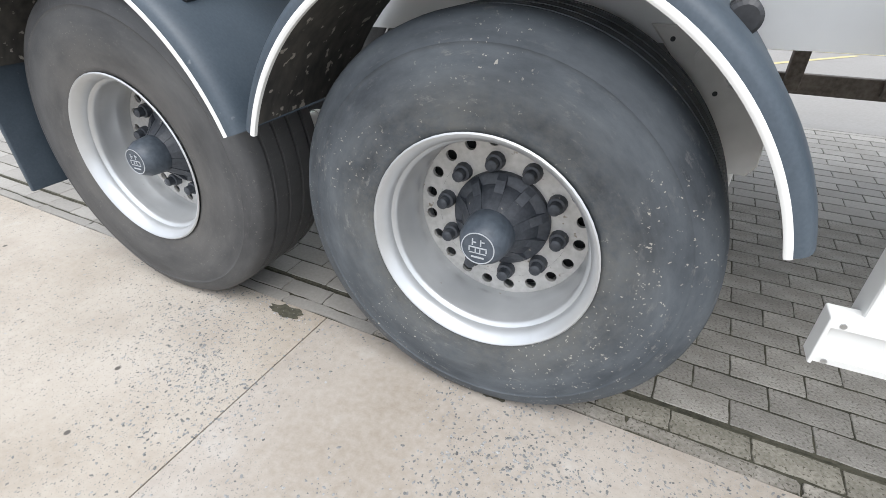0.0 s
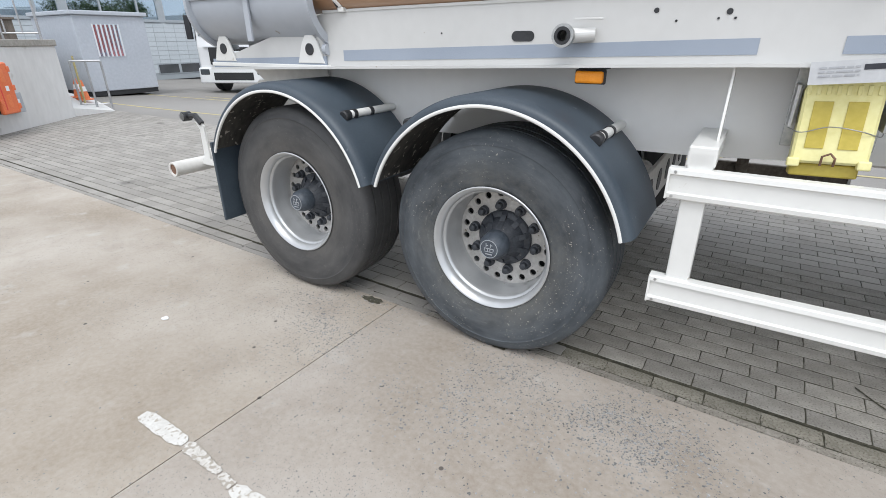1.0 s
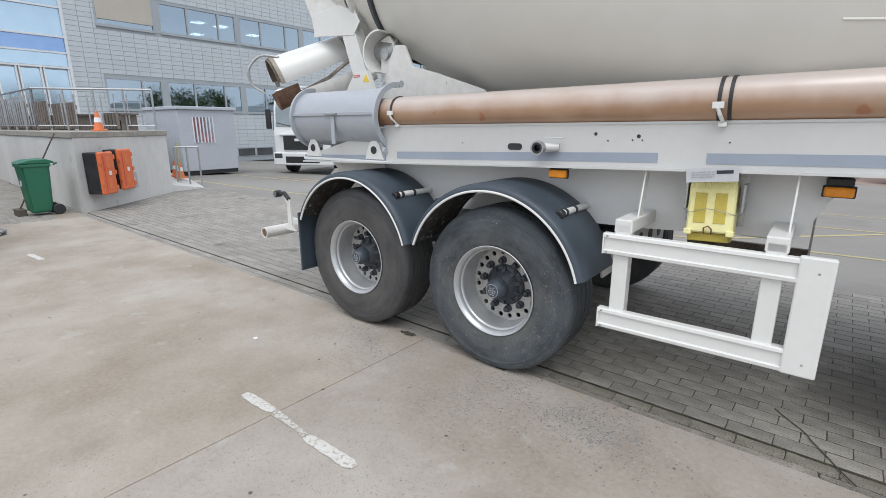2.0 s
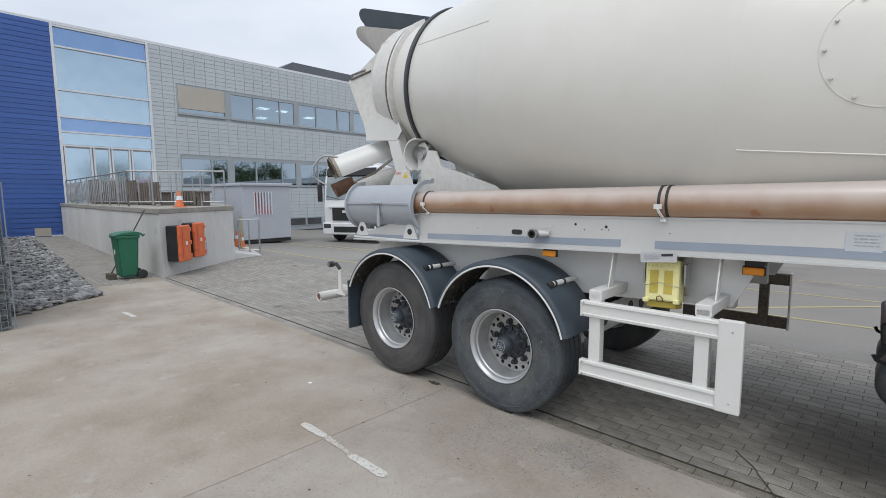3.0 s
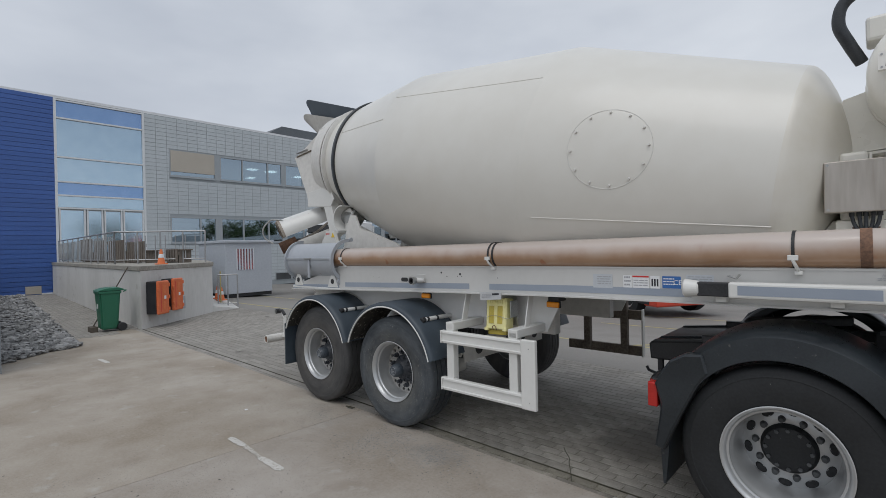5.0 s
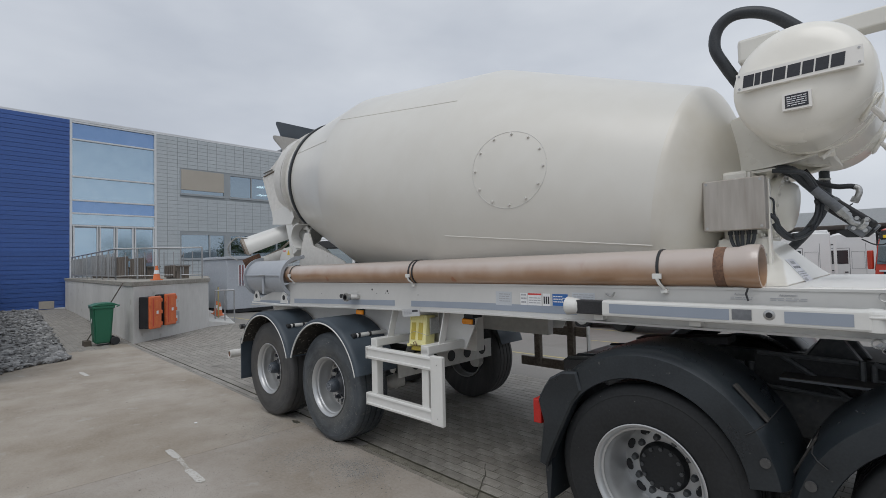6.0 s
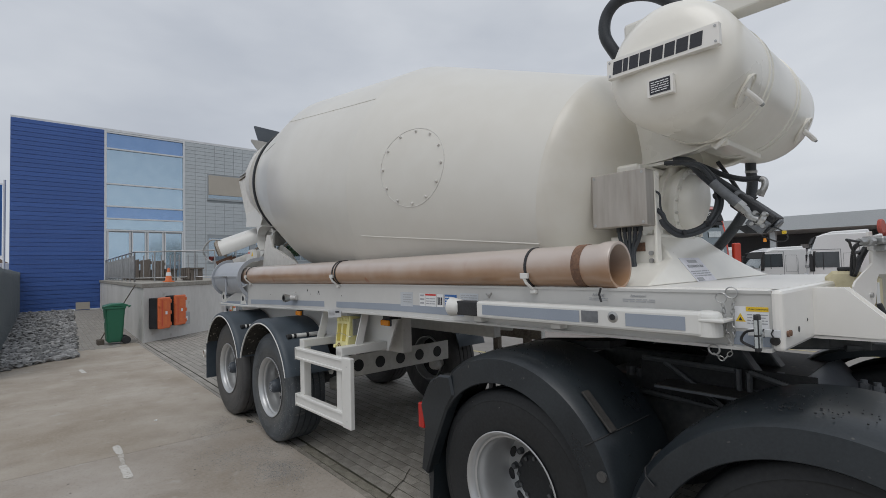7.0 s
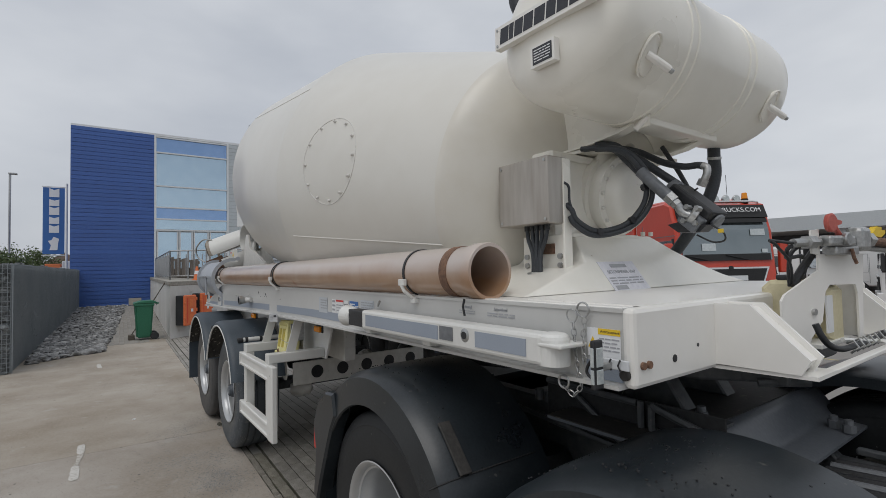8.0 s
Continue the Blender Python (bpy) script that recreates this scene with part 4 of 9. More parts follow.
def single_wheel(parent, cx, cy, cz, R, w, rubber, out):
    """A wide single wheel; out is -1 for the near side. The disc sits deep inside the rim."""
    y_out = cy + out * w / 2
    d = Vector((0, -out, 0))        # inwards
    lip = y_out - out * 0.012
    prof = [(0.0, 0.295), (-0.006, 0.301), (-0.009, 0.297), (-0.006, 0.290), (0.008, 0.283), (0.014, 0.276), (0.040, 0.273), (0.046, 0.264), (0.056, 0.261), (0.075, 0.263), (0.10, 0.263), (0.13, 0.256), (0.15, 0.249), (0.165, 0.252), (0.20, 0.251), (0.27, 0.249), (0.27, 0.257), (0.36, 0.27), (0.36, 0.282), (0.02, 0.282)]
    wheel = part("wheel", lathe(prof, (cx, lip, cz), d, 64), RIM, parent, "silver painted steel wheel", smooth=True)
    part("tyre", lathe(tyre_profile(w, R, 0.287), (cx, cy, cz), (0, 1, 0), 96), rubber, wheel, smooth=True)
    # disc with a ring of round vent holes
    bm = bmesh.new()
    depth = 0.185
    n, ro, ri, rc, rh = 20, 0.251, 0.130, 0.222, 0.0165
    yy = lip - out * depth

    def pt(r, a, k=0.0):
        return bm.verts.new((cx + r * math.cos(a), yy - out * k, cz + r * math.sin(a)))
    for i in range(n):
        a0, a1 = math.tau * i / n, math.tau * (i + 1) / n
        am = (a0 + a1) / 2
        hole = []
        for k in range(16):
            b = math.tau * k / 16
            hx, hz = rc * math.cos(am) + rh * math.cos(b + am), rc * math.sin(am) + rh * math.sin(b + am)
            hole.append((hx, hz, b))
        hv = [bm.verts.new((cx + hx, yy, cz + hz)) for hx, hz, _ in hole]
        hv2 = [bm.verts.new((cx + hx, yy - out * 0.012, cz + hz)) for hx, hz, _ in hole]
        out_c, in_c = [], []
        for k in range(16):
            b = hole[k][2]
            # square cell border points, by direction
            ca, sa = math.cos(b), math.sin(b)
            s = 1.0 / max(abs(ca), abs(sa))
            r = rc + (ro - rc if ca * s > 0 else rc - 0.192) * ca * s
            a = am + (a1 - a0) / 2 * sa * s
            out_c.append(pt(r, a))
        for k in range(16):
            k1 = (k + 1) % 16
            bm.faces.new((hv[k], hv[k1], out_c[k1], out_c[k]))
            bm.faces.new((hv[k], hv2[k], hv2[k1], hv[k1]))
    ring = [(0.0, 0.192), (0.0, ri), (0.02, ri - 0.002), (0.02, 0.192)]
    lathe(ring, (cx, yy, cz), d, 40, bm)
    bmesh.ops.remove_doubles(bm, verts=bm.verts, dist=0.0004)
    part("disc", bm, RIM_DISC, wheel)
    # near-black disc behind the vent holes stands in for their shade
    part("disc_back", cyl((cx, yy - out * 0.05, cz), (cx, yy - out * 0.06, cz), 0.248, seg=32), NEAR_BLACK, wheel)
    # hub: flange, ten ribs with dark pockets between them, and the cap level with the rim
    face = lip - out * 0.004
    cap = lathe([(0.0, 0.0), (0.0, 0.046), (0.004, 0.050), (0.03, 0.064), (0.085, 0.070), (0.092, 0.066)], (cx, face, cz), d, 48)
    part("hub_cap", cap, CAP_BLUE, wheel, "blue-black hub cap", smooth=True)
    hub = lathe([(0.08, 0.060), (0.095, 0.072), (0.130, 0.098), (0.154, 0.112), (0.160, 0.133), (0.166, 0.139), (0.20, 0.14)], (cx, face, cz), d, 48)
    part("hub", hub, HUB, wheel, "dark greased hub with ribs", smooth=True)
    for k in range(10):
        m = Matrix.Translation((cx, face, cz)) @ Matrix.Rotation(-math.tau * k / 10 - 0.3, 4, "Y")
        rib = prism([(0.066, 0.085), (0.075, 0.098), (0.098, 0.128), (0.125, 0.148), (0.136, 0.162), (0.066, 0.162)], "z", -0.013, 0.013)
        for v in rib.verts:
            v.co.y *= -out
        bmesh.ops.transform(rib, matrix=m, verts=rib.verts)
        part("hub_rib", rib, HUB, wheel)
    ringed = lathe([(0, 0.045), (-0.0015, 0.045), (-0.0015, 0.0425), (0, 0.0425)], (cx, face + out * 0.0005, cz), d, 40)
    mm = Matrix.Translation((cx, face + out * 0.0005, cz)) @ pose(0, 0, 0, 90, 0, 0) @ Matrix.Diagonal((0.77, 0.77, 1, 1))
    for bx, bz, bw, bh in ((-0.019, 0.022, 0.004, 0.024), (-0.012, 0.022, 0.012, 0.004), (0.010, 0.022, 0.004, 0.024), (0.017, 0.026, 0.012, 0.004), (0, 0.003, 0.062, 0.004), (-0.03, -0.004, 0.004, 0.016), (0.03, -0.004, 0.004, 0.016), (-0.008, -0.008, 0.004, 0.014), (0.008, -0.008, 0.004, 0.014), (0, -0.018, 0.06, 0.003), (0, -0.034, 0.045, 0.006)):
        box(bx - bw / 2, bx + bw / 2, bz - bh / 2, bz + bh / 2, 0, 0.0015, 0, ringed, mm)
    part("emblem", ringed, BOX_GREY, wheel, "pale round emblem")
    nut = lathe([(0, 0), (0.0, 0.012), (0.004, 0.0165), (0.026, 0.0175), (0.028, 0.024), (0.05, 0.026)], (cx + 0.1675, yy + out * 0.05, cz), d, 12)
    first = part("wheel_nut", nut, HUB, wheel, "dark capped wheel nut", smooth=True)
    for k in range(1, 10):
        c = Vector((cx, 0, cz)) - BASE[wheel]
        again(first, Matrix.Translation(c) @ Matrix.Rotation(math.tau * k / 10 + 0.16, 4, "Y") @ Matrix.Translation(-c), wheel)
    c = Vector((cx, 0, cz)) - BASE[wheel]
    first.matrix_basis = Matrix.Translation(c) @ Matrix.Rotation(0.16, 4, "Y") @ Matrix.Translation(-c)
    return wheel


TW = 0.378
for i, x in enumerate(AX):
    zc, rc_ = ((AZ, 0.546), (AZ + 0.012, 0.553))[i]
    single_wheel(trailer, x, 0.875 + TW / 2, zc, rc_, TW, (TYRE, TYRE_B)[i], -1)
    single_wheel(trailer, x, side_of(0.875 + TW / 2), zc, rc_, TW, TYRE_B, 1)
    part("axle", cyl((x, 1.2, AZ), (x, side_of(1.2), AZ), 0.065), FRAME_BLACK, trailer)
    for y in (1.33, side_of(1.33)):
        part("brake_chamber", lathe([(0, 0), (0, 0.05), (0.05, 0.07), (0.1, 0.075), (0.1, 0.08), (0.12, 0.08), (0.12, 0.072), (0.2, 0.06), (0.22, 0)], (x + 0.25, y + 0.1, AZ - 0.02), (0.4, 1 if y < CY else -1, 0)), WHITE_DIRTY, trailer, "dusty brake chamber", smooth=True)


def fender(parent, cx, cz, R, y0, y1, a0, a1, far=False):
    sec = [(y0, R - 0.035), (y0 + 0.001, R - 0.022), (y0 + 0.006, R - 0.012), (y0 + 0.016, R - 0.004), (y0 + 0.032, R + 0.002), (y0 + 0.055, R + 0.006), (y1, R + 0.006), (y1, R), (y0 + 0.05, R), (y0 + 0.014, R - 0.012), (y0 + 0.008, R - 0.035)]
    if far:
        sec = [(side_of(y), r) for y, r in sec]
    ob = part("fender", sweep_arc(sec, cx, cz, a0, a1, 72), FENDER, parent, "matt blue-black plastic fender", smooth=True)
    lip = [(y0 - 0.002, R - 0.047), (y0 - 0.005, R - 0.043), (y0 - 0.005, R - 0.037), (y0 - 0.002, R - 0.033), (y0 + 0.008, R - 0.033), (y0 + 0.008, R - 0.047)]
    if far:
        lip = [(side_of(y), r) for y, r in lip]
    part("edge_trim", sweep_arc(lip, cx, cz, a0, a1, 72), WHITE, ob, "white rubber edge trim", smooth=True)
    lin = [(y0 + 0.015, R - 0.02), (y0 + 0.03, R - 0.006), (y1 - 0.004, R - 0.006), (y1 - 0.004, R - 0.012)]
    if far:
        lin = [(side_of(y), r) for y, r in lin]
    part("inner_face", sweep_arc(lin, cx, cz, a0 + 0.5, a1 - 0.5, 30), FENDER_IN, ob, "mud-stained inner face", smooth=True)
    return ob


FR = 0.655
for far in (False, True):
    for x, a0, a1 in ((0.0, 14.8, 161), (-1.27, 17, 158)):
        f_ob = fender(trailer, x, 0.585, FR, 0.79, 1.26, a0, a1, far)
        for a in (48, 133) if x == 0 else (48,):
            px, pz = x + (FR - 0.01) * math.cos(radians(a)), 0.585 + (FR - 0.01) * math.sin(radians(a)) + 0.03
            ys = (0.93, 1.30) if not far else (side_of(0.93), side_of(1.30))
            part("stay", cyl((px, ys[0], pz), (px, ys[1], pz), 0.021, cham=0.004), WHITE, f_ob, "white stay bar")
            for q in (0.03, 0.16):
                y = ys[0] + q * (1 if not far else -1)
                part("clamp", cyl((px, y - 0.012, pz), (px, y + 0.012, pz), 0.025), BLACK, f_ob)
            part("end_plug", cyl((px, ys[0] - 0.05 * (1 if not far else -1), pz - 0.005), (px, ys[0], pz), 0.028, 0.026, cham=0.006), BLACK, f_ob)
    ys = (0.80, 1.25) if not far else (side_of(1.25), side_of(0.80))
    part("mud_flap", box(-1.895, -1.875, ys[0], ys[1], 0.36, 0.87, 0.005), FENDER, trailer, "blue-black rubber mud flap")

# side guard: two rails, two legs on arms, and a broad end post
guard = part("side_guard", box(1.545, 1.675, 0.835, 0.875, 0.505, 1.045, 0.008), WHITE, trailer, "white side guard frame")
for z in (0.978, 0.563):
    sec = [(0.885, z - 0.055), (0.845, z - 0.055), (0.838, z - 0.05), (0.836, z - 0.035), (0.848, z - 0.03), (0.848, z + 0.03), (0.836, z + 0.035), (0.838, z + 0.05), (0.845, z + 0.055), (0.885, z + 0.055)]
    part("rail", prism(sec, "x", 0.712, 1.55), WHITE, guard)
    part("end_plate", box(0.706, 0.714, 0.835, 0.886, z - 0.056, z + 0.056, 0.003), WHITE, guard)
    for x, dz in ((0.73, 0.043), (0.73, -0.043), (1.62, 0.0)):
        part("bolt", cyl((x, 0.8345, z + dz), (x, 0.84, z + dz), 0.0055, seg=10), STEEL, guard)
for x in (0.80, 1.46):
    part("leg", box(x - 0.04, x + 0.04, 0.86, 0.93, 0.53, 1.09, 0.006), WHITE, guard)
    part("arm", box(x - 0.045, x + 0.045, 0.86, 1.30, 1.04, 1.11, 0.006), WHITE, guard)
    part("gusset", prism([(0.995, 1.11), (1.065, 1.11), (1.135, rail_low(x) - 0.012), (1.065, rail_low(x) - 0.012)], "x", x - 0.004 + 0.03, x + 0.004 + 0.03), WHITE, guard)
# hanger plate behind the front tyre
hang = part("hanger_plate", prism([(0.27, 1.03), (0.40, 1.03), (0.47, 0.905), (0.575, 0.885), (0.585, 0.72), (0.565, 0.692), (0.525, 0.692), (0.50, 0.72), (0.455, 0.82)], "y", 1.275, 1.295, bevel=0.004), WHITE_DIRTY, trailer, "white suspension hanger plate")
part("bolt", cyl((0.405, 1.262, 0.965), (0.405, 1.276, 0.965), 0.024, seg=16), WHITE_DIRTY, hang)
# black discs stand in for the shade in these bolt holes
for x, z in ((0.325, 1.0), (0.445, 0.885)):
    part("bolt_hole", cyl((x, 1.2735, z), (x, 1.276, z), 0.006, seg=10), BLACK, hang)

# far side guard
g2 = part("side_guard", box(1.585, 1.602, side_of(0.90), side_of(0.835), 0.45, 1.0, 0.004), WHITE, trailer, "white side guard frame")
# guard's dirty inner side, its shade mixed into the brown
for z in (0.933, 0.513):
    part("rail", box(0.66, 1.585, side_of(0.885), side_of(0.84), z - 0.055, z + 0.055, 0.006), DIRT_SHADE, g2, "inside of the far guard, brown with dirt and painted shade")
for x in (0.93, 1.39):
    part("leg", box(x - 0.04, x + 0.04, side_of(0.93), side_of(0.86), 0.48, 1.3, 0.006), DIRT_SHADE, g2)

# perforated suspension carrier under the panel
car = box(0.53, 0.55, 1.36, side_of(1.36), 0.62, 0.84, 0.006)
carrier = part("carrier_plate", car, WHITE_DIRTY, trailer)
# plate is not pierced: black discs paint the holes' shade
for y in (1.60, 1.87, 2.14, 2.41, 2.68):
    part("hole", cyl((0.549, y, 0.73), (0.553, y, 0.73), 0.062), BLACK, carrier)
part("air_bellows", lathe([(0, 0), (0, 0.12), (0.05, 0.14), (0.1, 0.12), (0.15, 0.14), (0.2, 0.12), (0.2, 0)], (0.3, 1.52, 0.75), (0, 0, 1), 20), BLACK, trailer, smooth=True)

# amber side lamps
for x, y, z in ((0.335, 1.06, 1.305), (1.64, 1.20, 1.285)):
    lamp = part("side_lamp", box(x - 0.062, x + 0.062, y, y + 0.015, z - 0.028, z + 0.028, 0.006), BLACK, trailer, "amber side marker lamp")
    part("lens", box(x - 0.056, x + 0.056, y - 0.022, y + 0.002, z - 0.024, z + 0.022, 0.009), AMBER, lamp, "amber lens")
    part("bracket", box(x - 0.05, x + 0.05, y, y + 0.12, z + 0.025, z + 0.06, 0.004), BLACK, lamp)

# drain valve, slot and bolt holes on the rail
valve = part("drain_valve", lathe([(0, 0.030), (-0.05, 0.042), (-0.066, 0.042), (-0.066, 0.03), (-0.04, 0.027), (0.1, 0.027)], (0.25, 1.0, 1.455), (0, 1, 0), 24), STEEL, trailer, "steel drain valve with a lever", smooth=True)
part("gasket", lathe([(-0.067, 0.032), (-0.067, 0.02), (-0.03, 0.02)], (0.25, 1.0, 1.455), (0, 1, 0), 24), BLACK, valve)
part("body", cyl((0.25, 1.0, 1.455), (0.345, 1.03, 1.46), 0.028, 0.022), RAIL_W, valve)
part("lever", box(0.27, 0.38, 0.995, 1.005, 1.508, 1.516, 0.002), RAIL_W, valve)
oval = [(0.045 + sx * 0.03 + 0.02 * math.cos(a), 1.455 + 0.02 * math.sin(a)) for sx, a0 in ((1, -90), (-1, 90)) for a in [radians(a0 + 180 * k / 8) for k in range(9)]]
slot = prism(oval, "y", 1.042, 1.0448)
# slot and rail holes are black shapes, their shade put into the colour
part("slot_hole", slot, BLACK, trailer, "oval slot with its shade painted black")
for x, z, r in ((0.55, 1.535, 0.009), (0.62, 1.50, 0.004), (0.78, 1.525, 0.010), (0.75, 1.505, 0.004), (0.80, 1.505, 0.004), (-0.35, 1.47, 0.004), (1.2, 1.5, 0.004)):
    part("bolt_hole", cyl((x, 1.0425, z), (x, 1.0448, z), r, seg=12), BLACK, trailer)

# the drum: axis falls towards the front
TILT = 0.166
DA = Vector((math.cos(TILT), 0, -math.sin(TILT)))
DC = Vector((1.0, 2.08, 2.543))
prof = [(-2.98, 0.56), (-2.93, 0.64), (-2.90, 0.685), (-2.80, 0.70), (-2.62, 0.755), (-2.326, 0.832), (-2.0, 0.912), (-1.352, 1.070), (-1.348, 1.072)]
prof += [(-0.6, 1.100), (0.1, 1.128), (0.508, 1.146), (0.514, 1.146), (1.0, 1.056), (1.6, 0.942), (2.19, 0.831)]
dome = [(2.1895, 0.8312), (2.21, 0.826), (2.23, 0.814), (2.26, 0.787), (2.30, 0.735), (2.35, 0.655), (2.40, 0.56), (2.45, 0.445), (2.49, 0.33), (2.52, 0.20), (2.53, 0.0)]
drum = part("drum", lathe(prof, DC, DA, 96), CREAM, trailer, "cream-white painted mixing drum", smooth=True)
part("front_dome", lathe(dome, DC, DA, 96), DOME, drum, "dusty cream front dome", smooth=True)
part("collar_edge", lathe([(-2.905, 0.66), (-2.915, 0.712), (-2.90, 0.722), (-2.885, 0.70)], DC, DA, 64), DIRT_SHADE, drum, "brown dirt line round the drum mouth", smooth=True)
part("ring_band", lathe([(-2.53, 0.77), (-2.53, 0.803), (-2.52, 0.812), (-2.475, 0.822), (-2.465, 0.815), (-2.465, 0.78)], DC, DA, 96), HOSE, drum, "dark running band", smooth=True)
part("neck_ring", lathe([(-2.86, 0.68), (-2.875, 0.735), (-2.83, 0.745), (-2.81, 0.69)], DC, DA, 64), WHITE_DIRTY, drum, smooth=True)
_, DU, DW = basis(DA)


def on_drum(s, ang, lift=0.0):
    """A place on the drum: s along its axis, ang in degrees up from the near side (-y)."""
    r = float(np.interp(s, [p[0] for p in prof if p[0] <= 2.235], [p[1] for p in prof if p[0] <= 2.235])) + lift
    near, up = Vector((0, -1, 0)), Vector((math.sin(TILT), 0, math.cos(TILT)))
    return DC + DA * s + (near * math.cos(radians(ang)) + up * math.sin(radians(ang))) * r


# round inspection hatch with bolts, and weld seams
HS, HAng, HR = 1.18, 6.5, 0.295


def hatch_pt(r, a, lift):
    rr = 1.02
    return on_drum(HS + r * math.cos(a), HAng + math.degrees(r * math.sin(a) / rr), lift)


seam = tube([hatch_pt(HR, math.tau * k / 40, 0.0) for k in range(41)], 0.003, 5)
hatch = part("hatch", seam, WHITE_DIRTY, drum, "round hatch seam")
for k in range(12):
    a = math.tau * k / 12 + 0.15
    p, q = hatch_pt(HR - 0.025, a, 0.0), hatch_pt(HR - 0.025, a, 0.016)
    part("bolt", cyl(p, q, 0.010, 0.008, 8), WHITE_DIRTY, hatch)
for s0, s1, ang in ((0.62, 2.2, -23.5), (0.62, 2.2, 96.5), (0.62, 2.2, 216.5), (-1.33, 0.5, 37.0), (-1.33, 0.5, -83.0), (-1.33, 0.5, 157.0), (-2.4, -1.36, 21.5), (-2.4, -1.36, 141.5)):
    part("weld_seam", tube([on_drum(s0 + (s1 - s0) * k / 10, ang, -0.001) for k in range(11)], 0.0055, 6), CREAM, drum, "raised weld seam")

# water tank across the front
TX, TZ, TR = 3.90, 2.715, 0.322
tank_prof = [(1.29, 0.0), (1.293, 0.11), (1.303, 0.19), (1.322, 0.25), (1.355, 0.296), (1.40, 0.315), (1.46, TR), (2.74, TR), (2.84, 0.315), (2.91, 0.29), (2.96, 0.245), (2.99, 0.17), (3.0, 0)]
tank = part("water_tank", lathe([(s - 1.29, r) for s, r in tank_prof], (TX, 1.29, TZ), (0, 1, 0), 72), CREAM_W, trailer, "cream pressurised water tank", smooth=True)
for y in (1.825, 1.885, 2.37, 2.44):
    part("weld_ring", lathe([(-0.012, TR), (-0.008, TR + 0.006), (0.008, TR + 0.006), (0.012, TR)], (TX, y, TZ), (0, 1, 0), 72), CREAM_W, tank, smooth=True)
sm = facing(TX, 1.298, 2.742)
sign = part("name_board", card(0.54, 0.098, sm, 0.035), BRIGHT_W, tank, "white name board with dark slanted marks")
for i in range(8):
    w = (0.050, 0.026, 0.048, 0.052, 0.056, 0.048, 0.054, 0.054)[i]
    x = (-0.215, -0.172, -0.128, -0.072, -0.010, 0.050, 0.108, 0.170)[i]
    bm = prism([(x - w / 2, -0.033), (x + w / 2, -0.033), (x + w / 2 + 0.008, 0.033), (x - w / 2 + 0.008, 0.033)], "z", 0.034, 0.0365)
    bmesh.ops.transform(bm, matrix=sm, verts=bm.verts)
    part("mark", bm, INK, sign, "dark slanted block mark")
for x in (-0.255, 0.255):
    for z in (-0.035, 0.035):
        part("screw", cyl(sm @ Vector((x, z, 0.034)), sm @ Vector((x, z, 0.038)), 0.006, seg=8), STEEL, sign)
pm = facing(TX, 1.295, 2.582)
plq = part("type_plate", card(0.125, 0.09, pm, 0.03), BRIGHT_W, tank)
part("dark_plate", card(0.10, 0.068, pm @ Matrix.Translation((0, 0, 0.03)), 0.002), INK, plq, "dark engraved plate")
part("print_block", lines_of_print(pm @ Matrix.Translation((0, 0.022, 0.032)), 0.085, 5, 0.011, 0.004, 3), STICKER, plq)
for y in (1.56, 2.68):
    a = radians(-32)
    c = Vector((TX + TR * math.cos(a), y, TZ + TR * math.sin(a)))
    d = Vector((math.cos(a), 0, math.sin(a)))
    ear = lathe([(-0.02, 0.062), (0.006, 0.062), (0.012, 0.05), (0.012, 0)], c, d, 24)
    bmesh.ops.transform(ear, matrix=Matrix.Translation(c) @ Matrix.Diagonal((1, 0.75, 1.35, 1)) @ Matrix.Translation(-c), verts=ear.verts)
    port = part("inlet_port", ear, CREAM_W, tank, smooth=True)
    rim_ = [c + d * 0.008 + Vector((-math.sin(a), 0, math.cos(a))) * (0.082 * math.sin(t)) + Vector((0, 0.048 * math.cos(t), 0)) for t in [math.tau * k / 24 for k in range(25)]]
    part("port_rim", tube(rim_, 0.006, 6), CREAM_W, port, smooth=True)
    part("handle", tube([c + d * 0.01 + Vector((0, -0.02, 0)), c + d * 0.035 + Vector((0, 0.01, -0.012)), c + d * 0.06 + Vector((0, 0.06, -0.03))], 0.015, 12), BRIGHT_W, port)
    part("rod", cyl(c + d * 0.06 + Vector((0, 0.06, -0.03)), c + d * 0.066 + Vector((0, 0.075, -0.035)), 0.010, seg=10), STEEL, port)
# saddle plates below the tank, cross bar and gearbox pedestal
arc = [(TX + TR * math.cos(radians(a)), TZ + TR * math.sin(radians(a))) for a in range(-84, -191, -9)]
for y in (1.90, 2.50):
    part("saddle", prism([(3.38, 2.245), (3.46, 2.335), (3.66, 2.345), (3.83, 2.365), (3.96, 2.395)] + arc + [(3.46, 2.70), (3.425, 2.62), (3.42, 2.45), (3.385, 2.33)], "y", y - 0.008, y + 0.008), CREAM_W, trailer, "curved cream saddle plate")
    part("saddle_flange", sheet_strip([(3.44, 2.325), (3.66, 2.34), (3.83, 2.36), (3.985, 2.405)], y - 0.05, y + 0.02, 0.012), CREAM_W, trailer)
part("cross_bar", box(3.935, 3.985, 1.86, 2.52, 2.375, 2.425, 0.006), CREAM_W, trailer)
part("bar_end", box(3.92, 4.005, 1.845, 1.86, 2.355, 2.435, 0.01), CREAM_W, trailer)
part("bar_bolt", cyl((3.94, 1.83, 2.35), (3.99, 1.85, 2.40), 0.014, seg=10), BRIGHT_W, trailer)
part("tie_plate", prism([(3.44, 2.31), (3.74, 2.32), (3.74, 2.335), (3.44, 2.33)], "y", 1.86, 2.56), CREAM_W, trailer)
